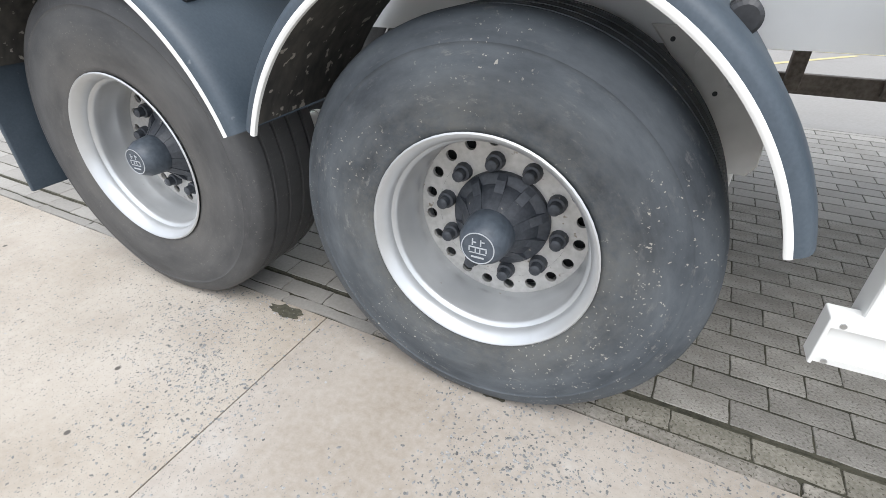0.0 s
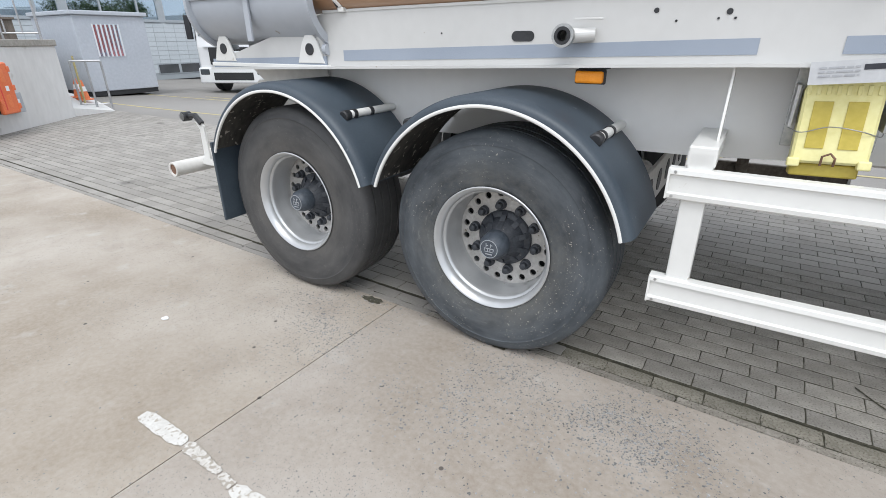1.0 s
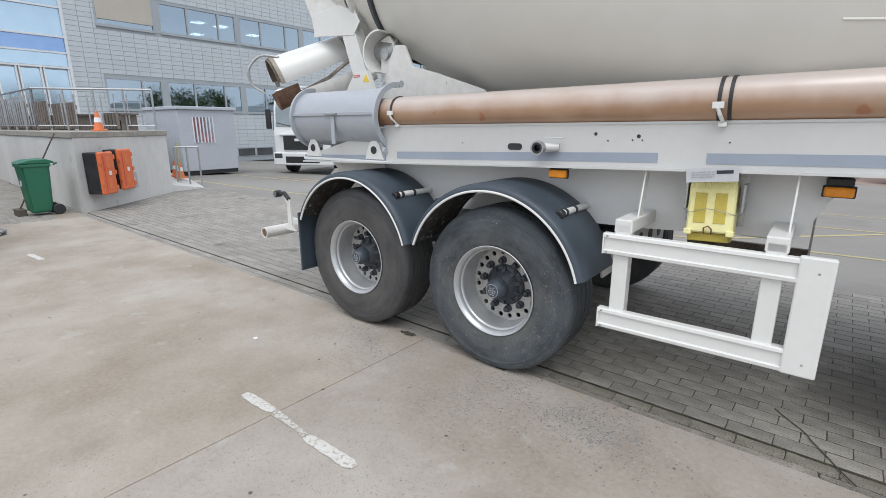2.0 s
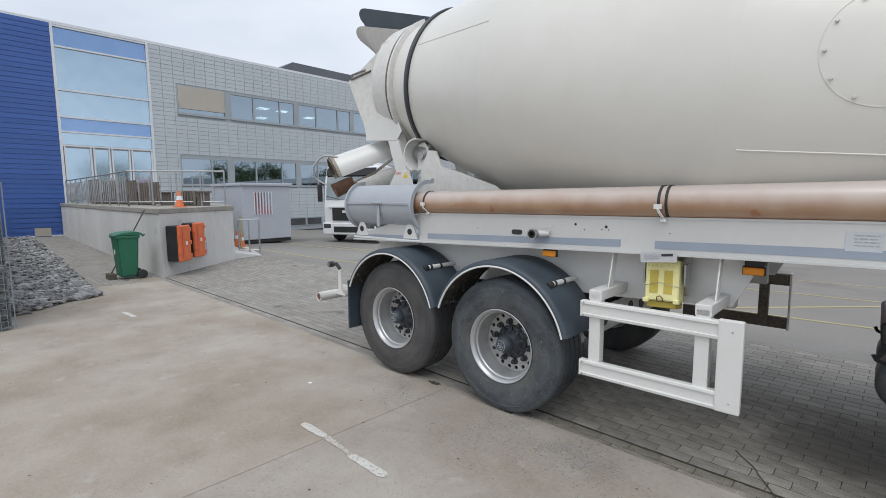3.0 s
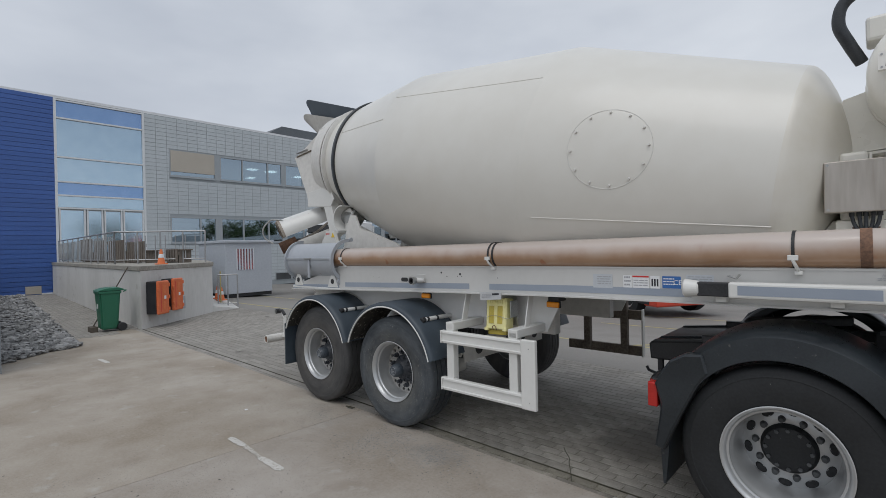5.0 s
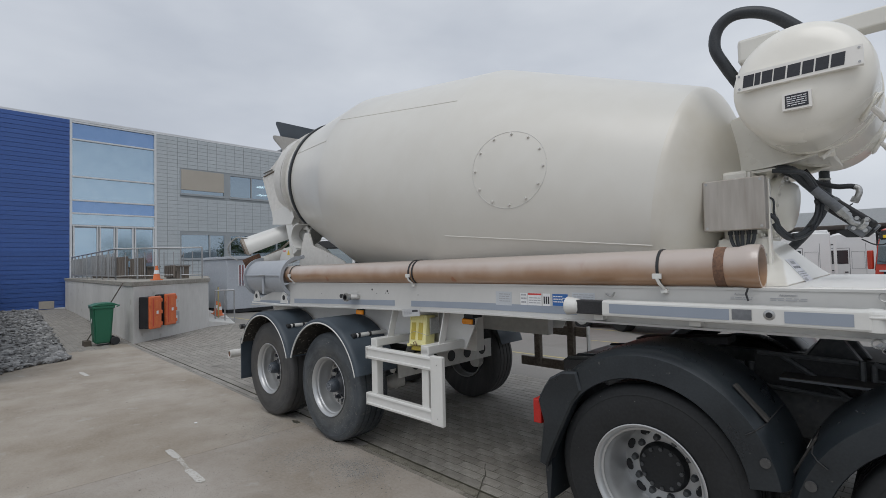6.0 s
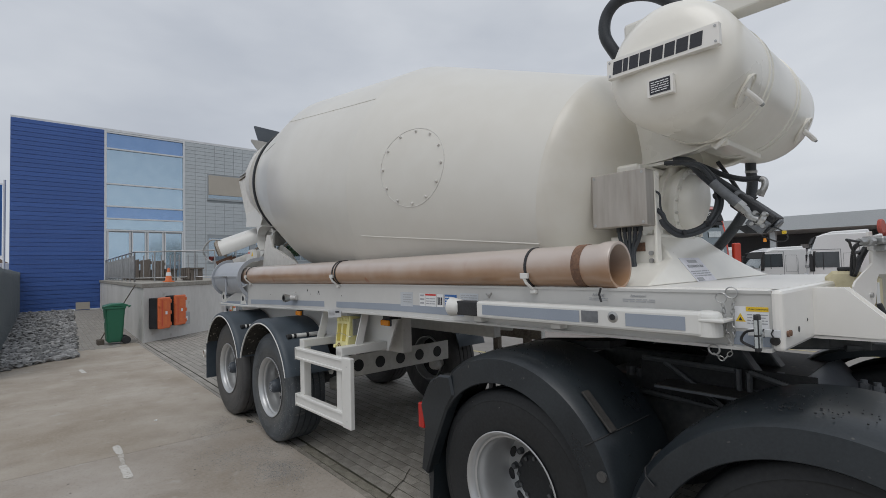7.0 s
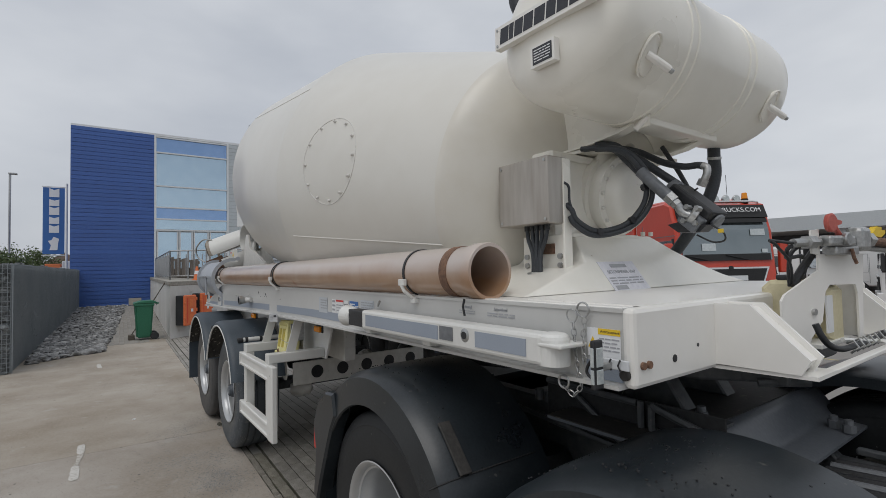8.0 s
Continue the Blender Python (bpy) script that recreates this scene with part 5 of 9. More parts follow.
ped = part("pedestal", box(3.44, 3.585, 1.66, 2.25, 1.88, 2.315, 0.02), CREAM_W, trailer, "cream gearbox pedestal")
part("pedestal_lip", box(3.585, 3.60, 1.655, 1.72, 1.88, 2.30, 0.004), CREAM_W, ped)
part("pedestal_lip", box(3.585, 3.60, 1.72, 2.22, 2.265, 2.30, 0.004), CREAM_W, ped)
part("base_flange", box(3.42, 3.645, 1.70, 2.30, 1.872, 1.892, 0.006), CREAM_W, ped)
for y in (1.76, 1.84, 2.38, 2.46):
    part("base_bolt", cyl((3.62, y, 1.892), (3.62, y, 1.915), 0.014, seg=6), CREAM_W, ped)
part("post_plate", box(3.69, 3.705, 1.60, 1.655, 1.715, 2.24, 0.003), CREAM_W, trailer)
foot = part("post_foot", box(3.42, 3.69, 1.617, 1.629, 1.70, 1.88, 0.003), CREAM_W, trailer, "cream bracket with a slot")
# no opening here: a rust-brown slab paints the slot's shade
part("slot", box(3.50, 3.63, 1.610, 1.6165, 1.79, 1.84, 0), RUST, foot, "slot with its shade painted rust brown")
for x in (3.45, 3.665):
    for z in (1.735, 1.778):
        part("bolt", cyl((x, 1.617, z), (x, 1.604, z), 0.0135, seg=10), STEEL, foot)
# skirt that slopes from the pedestal to the deck
skirt = bmesh.new()


def on_slope(y, z):
    """A place on the skirt's flat front face."""
    return Vector((3.84 - 0.75 * (z - 1.612), y, z))


front = [(1.19, 1.612), (3.14, 1.612), (2.92, 1.662), (2.72, 1.735), (2.56, 1.812), (2.43, 1.89), (1.76, 1.888), (1.70, 1.745)]
back_x = (3.10, 3.10, 3.18, 3.27, 3.34, 3.40, 3.40, 3.30)
fr = [skirt.verts.new(on_slope(y, z)) for y, z in front]
bk = [skirt.verts.new((x, y, z)) for x, (y, z) in zip(back_x, front)]
skirt.faces.new(fr)
skirt.faces.new(bk[::-1])
for k in range(8):
    k1 = (k + 1) % 8
    skirt.faces.new((fr[k], fr[k1], bk[k1], bk[k]))
bmesh.ops.recalc_face_normals(skirt, faces=skirt.faces)
bmesh.ops.bevel(skirt, geom=[e for e in skirt.edges if e.calc_face_angle(0) > 0.5], offset=0.008, segments=2, affect="EDGES", profile=0.5)
part("skirt", skirt, CREAM_W, trailer)
part("deck_seam", box(3.93, 4.385, 1.12, side_of(1.12), 1.611, 1.6135, 0), BRIGHT_W, trailer)
part("cable_grommet", lathe([(0, 0.05), (0.006, 0.048), (0.008, 0.03), (0.0, 0.028)], (3.578, 1.545, 1.697), (0.05, -0.24, 0.97), 24), STEEL, trailer)
gear = lathe([(0, 0), (0, 0.12), (0.012, 0.15), (0.04, 0.168), (0.08, 0.176), (0.085, 0.212), (0.12, 0.214), (0.12, 0.20), (0.16, 0.20), (0.165, 0.225), (0.20, 0.225), (0.30, 0.2)], (3.77, CY, 2.085), (-1, 0, 0.16), 56)
part("gear_housing", lathe([(0, 0), (0, 0.26), (0.012, 0.285), (0.03, 0.295), (0.05, 0.285), (0.06, 0.25), (0.16, 0.22), (0.17, 0)], (3.64, 2.25, 2.2), (-1, 0, 0.16), 56), CREAM_W, trailer, "round cream housing behind the gearbox", smooth=True)
part("gearbox", gear, CREAM_W, trailer, "cream drum gearbox with a ring of bolts", smooth=True)

# control box of stainless steel
ebox = part("control_box", box(3.37, 3.70, 1.50, 1.635, 1.93, 2.245, 0.006), STAINLESS, trailer, "rain-streaked stainless control box")
for x in (3.39, 3.68):
    for z in (1.95, 2.225):
        part("screw", cyl((x, 1.497, z), (x, 1.503, z), 0.008, seg=8), STEEL, ebox)
for i, x in enumerate((3.50, 3.535, 3.565, 3.60, 3.63)):
    part("gland", cyl((x, 1.565, 1.905), (x, 1.565, 1.93), 0.014, seg=8), BLACK, ebox, "black cable gland")
    part("cable", tube([(x, 1.565, 1.91), (x + 0.15 * (3.565 - x), 1.563, 1.86), (3.565 + 0.45 * (x - 3.565), 1.56 + 0.006 * (i % 2), 1.80), (3.57 + 0.35 * (x - 3.565), 1.553, 1.74), (3.578 + 0.4 * (x - 3.565), 1.545, 1.685)], 0.0105, 8, smooth_steps=6), HOSE, ebox, "black cable")

# ---- office building ----
BX = -24.3
office = thing("office_building", (BX, 10, 0), "two-storey office clad in blue and grey panels", "building")


def wall_strip(y0, y1, z0, z1, x=BX, t=0.3):
    return box(x - t, x, y0, y1, z0, z1)


ROOF = 9.05
part("wall", wall_strip(-1.3, 2.25, -0.3, ROOF), BLUE_CLAD, office, "blue clad wall")
part("wall", wall_strip(5.88, 7.05, -0.3, ROOF), TILE_GAP, office)
for z0, z1 in ((-0.3, 2.32), (3.78, 5.9), (7.32, ROOF)):
    part("wall", wall_strip(7.05, 48, z0, z1), TILE_GAP, office)
part("wall", box(-45, BX - 0.3, -1.3, -1.0, -0.3, ROOF), BLUE_CLAD, office)
part("roof", box(-45, BX, -1.3, 48, ROOF, ROOF + 0.12), ALU, office)
part("wall", box(-45, -44.7, -1.0, 48, -0.3, ROOF), GREY_CLAD, office)
# courses of boards and tiles
bm = bmesh.new()
z = 0.06
while z < ROOF - 0.1:
    y = -1.3
    while y < 2.2:
        e = 2.24
        box(BX, BX + 0.03, y + 0.004, e - 0.004, z + 0.008, z + 0.19, 0, bm)
        y += 3.6
    z += 0.205
tagged(part("cladding", bm, BLUE_CLAD, office, "blue horizontal boards"), kind="stuff")
bm = bmesh.new()
z, row = 0.0, 0
while z < ROOF - 0.05:
    y = 5.9
    z1 = min(z + 0.205, ROOF - 0.02)
    window_row = 2.12 < z < 3.77 or 5.70 < z < 7.31
    while y < (7.04 if window_row else 44):
        e = min(y + 0.52, 7.05) if window_row else y + 0.52
        box(BX, BX + 0.014, y + 0.008, e - 0.008, z + 0.009, z1 - 0.009, 0, bm)
        y += 0.52
    z += 0.205
    row += 1
tagged(part("tiles", bm, GREY_CLAD, office, "grey facade tiles in a stacked grid"), kind="stuff")


def office_window(y0, y1, z0, z1, cuts, blind=0.0):
    win = part("window", box(BX - 0.1, BX + 0.02, y0, y1, z0, z0 + 0.09), ALU_D, office, "office window in a grey frame")
    part("frame", box(BX - 0.1, BX + 0.02, y0, y1, z1 - 0.09, z1), ALU_D, win)
    part("sill", box(BX - 0.02, BX + 0.06, y0 - 0.02, y1 + 0.02, z0 - 0.03, z0 - 0.002), ALU_D, win)
    ys = [y0] + cuts + [y1]
    for i, y in enumerate(ys):
        part("frame", box(BX - 0.1, BX + 0.015, y - 0.035, y + 0.035, z0, z1), ALU_D, win)
    for a, b in zip(ys, ys[1:]):
        part("pane", box(BX - 0.06, BX - 0.045, a + 0.045, b - 0.045, z0 + 0.09, z1 - 0.09), PANE_W, win)
    if blind:
        part("blind", box(BX - 0.04, BX + 0.024, y0 + 0.04, y1 - 0.04, z1 - blind - 0.03, z1 - 0.015), BLIND, win, "lowered beige blind")
    return win


for lo, hi, blind in ((5.9, 7.32, 1.1), (2.32, 3.78, 0.0)):
    office_window(7.08, 9.45, lo, hi, [] if blind else [8.6], blind)
    y = 9.75
    for k in range(9):
        office_window(y, y + 3.85, lo, hi, [y + 1.25, y + 2.85] if k % 2 else [y + 1.3, y + 2.9])
        y += 4.1
    for k in range(9):
        part("pier", box(BX - 0.1, BX + 0.01, 9.45 + 4.1 * k, 9.75 + 4.1 * k, lo, hi), ALU_D, office)
for k in range(5):
    y = 13.0 + 2.4 * k
    cw_ = part("cellar_window", box(BX, BX + 0.02, y, y + 2.3, -0.05, 0.46), ALU_D, office)
    for a in (y + 0.06, y + 1.2):
        part("pane", box(BX + 0.021, BX + 0.035, a, a + 1.0, 0.0, 0.40), PANE_T, cw_, "dark cellar pane")
# rooms behind the glass
part("ceiling", box(BX - 9, BX - 0.31, 6.9, 47.8, 7.35, 7.45), BLIND, office, "office ceiling")
part("storey_floor", box(BX - 9, BX - 0.31, 6.9, 47.8, 3.95, 5.0), BLIND, office)
part("storey_floor", box(BX - 9, BX - 0.31, 6.9, 47.8, 0.5, 1.4), BLIND, office)
part("room_wall", box(BX - 9.2, BX - 9, 6.9, 47.8, 0.5, 7.45), SHED, office, "grey inner wall of the offices")
part("room_wall", box(BX - 9, BX - 0.31, 6.75, 6.9, 0.5, 7.45), SHED, office)
for x, y in ((-27.6, 13.3), (-27.7, 14.7), (-28.7, 17.4), (-27.6, 22.5), (-28.7, 27.0), (-31.2, 15.0)):
    part("ceiling_light", box(x - 0.30, x + 0.30, y - 0.30, y + 0.30, 7.30, 7.349), LIT, office, "lit office ceiling light")
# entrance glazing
# near-black sheet behind the glazing stands in for the unlit hall
gl = part("entrance_glazing", box(BX - 0.2, BX - 0.15, 2.25, 5.88, 1.4, ROOF), NEAR_BLACK, office)
for z0, z1, m in ((8.2, 8.95, PANE_B), (6.4, 8.12, PANE), (5.25, 6.33, PANE), (4.62, 5.2, PANE_B), (4.05, 4.57, PANE)):
    part("pane", box(BX - 0.1, BX - 0.06, 2.3, 5.83, z0, z1), m, gl)
for z in (1.46, 4.0, 4.59, 5.22, 6.36, 8.16, 8.99):
    part("transom", box(BX - 0.12, BX + 0.03, 2.25, 5.88, z - 0.035, z + 0.035), ALU, gl)
for y in (2.27, 5.86):
    part("mullion", box(BX - 0.12, BX + 0.04, y - 0.05, y + 0.05, 1.4, ROOF), ALU, gl)
part("door_wall", box(BX - 0.14, BX - 0.11, 2.3, 5.83, 1.45, 4.0), ALU, gl)
for y0, y1 in ((2.35, 3.35), (3.4, 4.05), (4.1, 4.85), (4.9, 5.8)):
    dr = part("glass_door", box(BX - 0.09, BX - 0.06, y0 + 0.06, y1 - 0.06, 1.55, 3.9), PANE, gl)
    for a in (y0, y1 - 0.06):
        part("stile", box(BX - 0.1, BX + 0.02, a, a + 0.06, 1.5, 3.97), ALU, dr)
part("roof_house", prism([(13.2, ROOF + 0.1), (15.8, ROOF + 1.7), (30, ROOF + 1.7), (30, ROOF + 0.1)], "x", -37, -28), DARK_CLAD, office, "dark plant room on the roof")
part("base_trim", box(BX + 0.005, BX + 0.085, -1.3, 1.08, 0.03, 0.13, 0.005), ALU, office, "white base trim")
part("base_trim", box(BX + 0.005, BX + 0.085, 1.66, 2.25, 0.03, 0.13, 0.005), ALU, office, "white base trim")
part("vent_box", box(BX, BX + 0.05, 1.1, 1.65, 0.1, 0.45), BLIND, office)

# ---- loading terrace ----
C0, C1, C2 = (-9.5, 1.39), (-11.4, 3.85), (-24.2, 2.05)
poly = [C0, C1, (-15.5, 5.3), (-24.2, 6.2), C2]
setting("terrace_wall", prism(poly, "z", -0.2, 1.37), WALL_CONC, "pale concrete retaining wall of the loading terrace", "retaining wall")
setting("terrace_coping", prism([(p[0] + 0.03 * (1 if p[0] > -12 else 0), p[1] - 0.03 * (1 if p[1] < 3 else -1)) for p in poly], "z", 1.372, 1.49, bevel=0.01), CAP_CONC, "weathered concrete coping of the terrace", "coping")
ramp2 = bmesh.new()
q = [ramp2.verts.new(p) for p in ((-11.45, 3.87, 0.14), (-11.6, 4.75, -0.02), (-14.2, 5.4, 0.1), (-14.2, 4.4, 0.4), (-11.45, 3.87, -0.1), (-11.6, 4.75, -0.1), (-14.2, 5.4, -0.1), (-14.2, 4.4, -0.1))]
for f in ((0, 1, 2, 3), (4, 5, 6, 7), (0, 1, 5, 4), (1, 2, 6, 5), (2, 3, 7, 6), (3, 0, 4, 7)):
    ramp2.faces.new([q[i] for i in f])
setting("access_ramp", ramp2, WALL_CONC, "sloped concrete cheek beside the steps", "ramp")


def railing(name, pts, top, base, label, n_post, bars):
    """Posts, a top rail and upright bars along a line of points."""
    rl = thing(name, (*pts[0], base), label, "railing")
    for a, b in zip(pts, pts[1:]):
        a, b = Vector(a), Vector(b)
        part("top_rail", tube([(*a, top), (*b, top)], 0.024, 8), GALV, rl)
        part("low_rail", tube([(*a, base + 0.12), (*b, base + 0.12)], 0.015, 6), GALV, rl)
        for k in range(n_post + 1):
            p = a.lerp(b, k / n_post)
            part("post", tube([(*p, base), (*p, top)], 0.024, 8), GALV, rl)
        for k in range(1, bars):
            p = a.lerp(b, k / bars)
            part("bar", tube([(*p, base + 0.12), (*p, top - 0.12)], 0.016, 5), GALV, rl)
    return rl


railing("terrace_railing", [(-23.9, 2.25), (-13.2, 1.78)], 2.45, 1.49, "galvanised railing with upright bars on the terrace", 9, 40)
railing("terrace_railing", [(-13.2, 1.78), (-11.55, 3.72)], 2.45, 1.49, "galvanised railing across the end of the terrace", 4, 9)
railing("step_railing", [(-12.2, 4.35), (-11.9, 4.85)], 1.05, 0.0, "low galvanised handrail beside the steps", 2, 2)
part_y = thing("marker_post", (-12.6, 4.6, 0), "yellow painted steel post beside the steps", "post")
part("pole", tube([(-12.6, 4.6, 0.0), (-12.6, 4.6, 1.15)], 0.022, 10), PAINT_Y, part_y)



def slatted_bench(x0, x1, y, h):
    """A bench whose back is a row of upright boards."""
    bn_ = thing("slatted_bench", ((x0 + x1) / 2, y, 1.49), "weathered wooden bench with an upright slatted back on the terrace", "bench", "benches on the terrace")
    n_ = max(3, int((x1 - x0) / 0.2))
    for k in range(n_):
        x = x0 + (x1 - x0) * (k + 0.5) / n_
        part("slat", box(x - 0.065, x + 0.065, y, y + 0.03, 1.53, 1.49 + h, 0.004), WOOD, bn_)
    part("rail", box(x0, x1, y + 0.03, y + 0.06, 1.49 + h - 0.18, 1.49 + h - 0.08), WOOD, bn_)
    part("seat", box(x0, x1, y + 0.06, y + 0.45, 1.86, 1.90, 0.004), WOOD, bn_)
    for x in (x0 + 0.1, x1 - 0.1):
        part("leg", box(x - 0.04, x + 0.04, y + 0.06, y + 0.42, 1.49, 1.86), WOOD, bn_)


for k in range(4):
    slatted_bench(-21.8 + 2.1 * k, -19.9 + 2.1 * k, 2.62 + 0.02 * k, (0.95, 0.85, 0.8, 0.7)[k])
slatted_bench(-13.0, -11.9, 3.05, 0.42)

# portable cabin
sx, sy = -15.7, 6.13
shed = thing("site_cabin", (sx - 1.2, sy + 0.9, 0), "grey portable cabin with a barred window", "cabin")
part("body", box(sx - 2.6, sx, sy, sy + 2.0, 0.08, 2.15, 0.02), SHED, shed)
part("roof", box(sx - 2.68, sx + 0.08, sy - 0.06, sy + 2.08, 2.15, 2.26, 0.02), SHED, shed)
part("base", box(sx - 2.6, sx - 0.02, sy + 0.03, sy + 1.97, -0.05, 0.08), NEAR_BLACK, shed)
cw = part("window", box(sx, sx + 0.01, sy + 0.45, sy + 1.2, 1.05, 1.9), CAB_PANE, shed)
for k in range(7):
    part("bar", box(sx + 0.01, sx + 0.03, sy + 0.45 + 0.118 * k, sy + 0.49 + 0.118 * k, 1.03, 1.92), ALU, cw)

# ---- gabions and gravel ----
gab = thing("gabion_wall", (-7.2, -2.4, 0), "wire gabion wall filled with dark stones", "gabion")
rnd = random.Random(5)
part("core", box(-26, -6.42, -2.55, -1.42, -0.1, 1.86), STONE_D, gab)


def rocks(n, sampler, rmin, rmax, seed, lying=False):
    rnd = random.Random(seed)
    bm = bmesh.new()
    tmpl = bmesh.new()
    bmesh.ops.create_icosphere(tmpl, subdivisions=1, radius=1)
    tv = [v.co.copy() for v in tmpl.verts]
    tf = [[v.index for v in f.verts] for f in tmpl.faces]
    tmpl.free()
    for i in range(n):
        c = Vector(sampler(rnd))
        r = rnd.uniform(rmin, rmax)
        sc = Vector((rnd.uniform(0.7, 1.4), rnd.uniform(0.6, 1.2), rnd.uniform(0.45, 0.9))) * r
        m = Euler((rnd.uniform(0, 6), rnd.uniform(0, 6), rnd.uniform(0, 6))).to_matrix()
        if lying:
            sc = Vector((rnd.uniform(0.8, 1.5), rnd.uniform(0.6, 1.05), rnd.uniform(0.25, 0.5))) * r
            m = Euler((rnd.gauss(0, 0.28), rnd.gauss(0, 0.28), rnd.uniform(0, 6.3))).to_matrix()
        vs = [bm.verts.new(c + m @ Vector((v.x * sc.x * rnd.uniform(0.75, 1.15), v.y * sc.y * rnd.uniform(0.75, 1.15), v.z * sc.z * rnd.uniform(0.75, 1.15)))) for v in tv]
        for f in tf:
            bm.faces.new([vs[k] for k in f])
    return bm


tagged(part("stones", rocks(900, lambda r: (-6.40, r.uniform(-2.5, -1.5), r.uniform(0, 1.84)), 0.05, 0.09, 1), STONE_D, gab), kind="stuff")
tagged(part("stones", rocks(3600, lambda r: (-6.4 - 19.5 * r.random() ** 1.6, -1.42, r.uniform(0, 1.84)), 0.05, 0.095, 2), STONE_D, gab), kind="stuff")
mesh_bm = bmesh.new()
for k in range(24):
    z = 0.02 + k * 0.08
    box(-6.345, -6.338, -2.55, -1.33, z, z + 0.007, 0, mesh_bm)
for k in range(18):
    y = -2.5 + k * 0.0705
    box(-6.337, -6.330, y, y + (0.014 if k % 6 == 5 else 0.007), 0, 1.87, 0, mesh_bm)
part("wire_mesh", mesh_bm, WIRE, gab, "galvanised wire mesh")
mesh_bm = bmesh.new()
for k in range(24):
    z = 0.02 + k * 0.08
    box(-26, -6.34, -1.345, -1.337, z, z + 0.007, 0, mesh_bm)
for k in range(360):
    x = -6.4 - k * 0.054
    box(x, x + 0.008, -1.336, -1.326, 0, 1.87, 0, mesh_bm)
part("wire_mesh", mesh_bm, WIRE, gab, "galvanised wire mesh")


def in_gravel(r):
    while True:
        x = -7.35 - 17.0 * r.random() ** 1.5
        y = r.uniform(-1.3, -0.08 + max(0.0, -8.06 - x) * 0.0655)
        if x < float(np.interp(y, (-1.3, -1.14, -0.6, -0.05), (-7.35, -7.48, -7.95, -8.12))):
            return (x, y, gz(x) + r.uniform(0.0, 0.065))


gr = rocks(4200, in_gravel, 0.05, 0.105, 3, True)
setting("gravel_bed", gr, STONE, "bed of broken blue-grey quarry stones", "gravel", "stuff")

# ---- wheelie bin with a broom, wall cases, cones ----
bx_, by_ = -9.95, 0.82
wb = thing("wheelie_bin", (bx_, by_, gz(bx_)), "green plastic wheelie bin beside the terrace wall", "bin")
g0 = gz(bx_)
bm = bmesh.new()
lo = [(-0.175, -0.165), (0.175, -0.165), (0.175, 0.165), (-0.175, 0.165)]
hi = [(-0.225, -0.215), (0.225, -0.215), (0.225, 0.215), (-0.225, 0.215)]
va = [bm.verts.new((bx_ + p[0], by_ + p[1], g0 + 0.06)) for p in lo]
vb = [bm.verts.new((bx_ + p[0], by_ + p[1], g0 + 0.94)) for p in hi]
bm.faces.new(va), bm.faces.new(vb)
for i in range(4):
    bm.faces.new((va[i], va[(i + 1) % 4], vb[(i + 1) % 4], vb[i]))
bmesh.ops.bevel(bm, geom=bm.edges[:], offset=0.035, segments=3, affect="EDGES")
part("body", bm, GREEN, wb)
part("rim", box(bx_ - 0.24, bx_ + 0.24, by_ - 0.23, by_ + 0.23, g0 + 0.90, g0 + 0.96, 0.015), GREEN, wb)
part("lid", prism([(by_ - 0.24, g0 + 0.965), (by_ - 0.22, g0 + 0.99), (by_ - 0.08, g0 + 1.03), (by_ + 0.17, g0 + 1.04), (by_ + 0.27, g0 + 1.0), (by_ + 0.27, g0 + 0.965)], "x", bx_ - 0.245, bx_ + 0.245, bevel=0.008), GREEN, wb)
for x in (-0.22, 0.17):
    part("wheel", cyl((bx_ + x, by_ + 0.24, g0 + 0.1), (bx_ + x + 0.05, by_ + 0.24, g0 + 0.1), 0.1, cham=0.01), BLACK, wb, "black rubber wheel")
part("handle_bar", tube([(bx_ - 0.2, by_ + 0.27, g0 + 0.93), (bx_ - 0.2, by_ + 0.33, g0 + 0.96), (bx_ + 0.2, by_ + 0.33, g0 + 0.96), (bx_ + 0.2, by_ + 0.27, g0 + 0.93)], 0.014, 8), GREEN, wb)
part("label", card(0.10, 0.13, facing(bx_ - 0.02, by_ - 0.2, g0 + 0.62, tip=-4)), STICKER, wb)
br = thing("broom", (bx_, by_, g0), "worn broom leaning on the terrace wall", "broom")
part("handle", tube([(-10.1, 0.55, g0 + 0.12), (-10.35, 1.35, 1.45)], 0.014, 8), BARK, br)
part("head", box(-10.25, -9.95, 0.48, 0.62, g0 + 0.0, g0 + 0.13, 0.01), BARK, br)

wd = Vector((C1[0] - C0[0], C1[1] - C0[1], 0)).normalized()
wa = math.degrees(math.atan2(wd.y, wd.x))


def on_wall(d, z, off=0.0):
    nrm = Vector((wd.y, -wd.x, 0))
    return Vector((C0[0], C0[1], z)) + wd * d + nrm * off


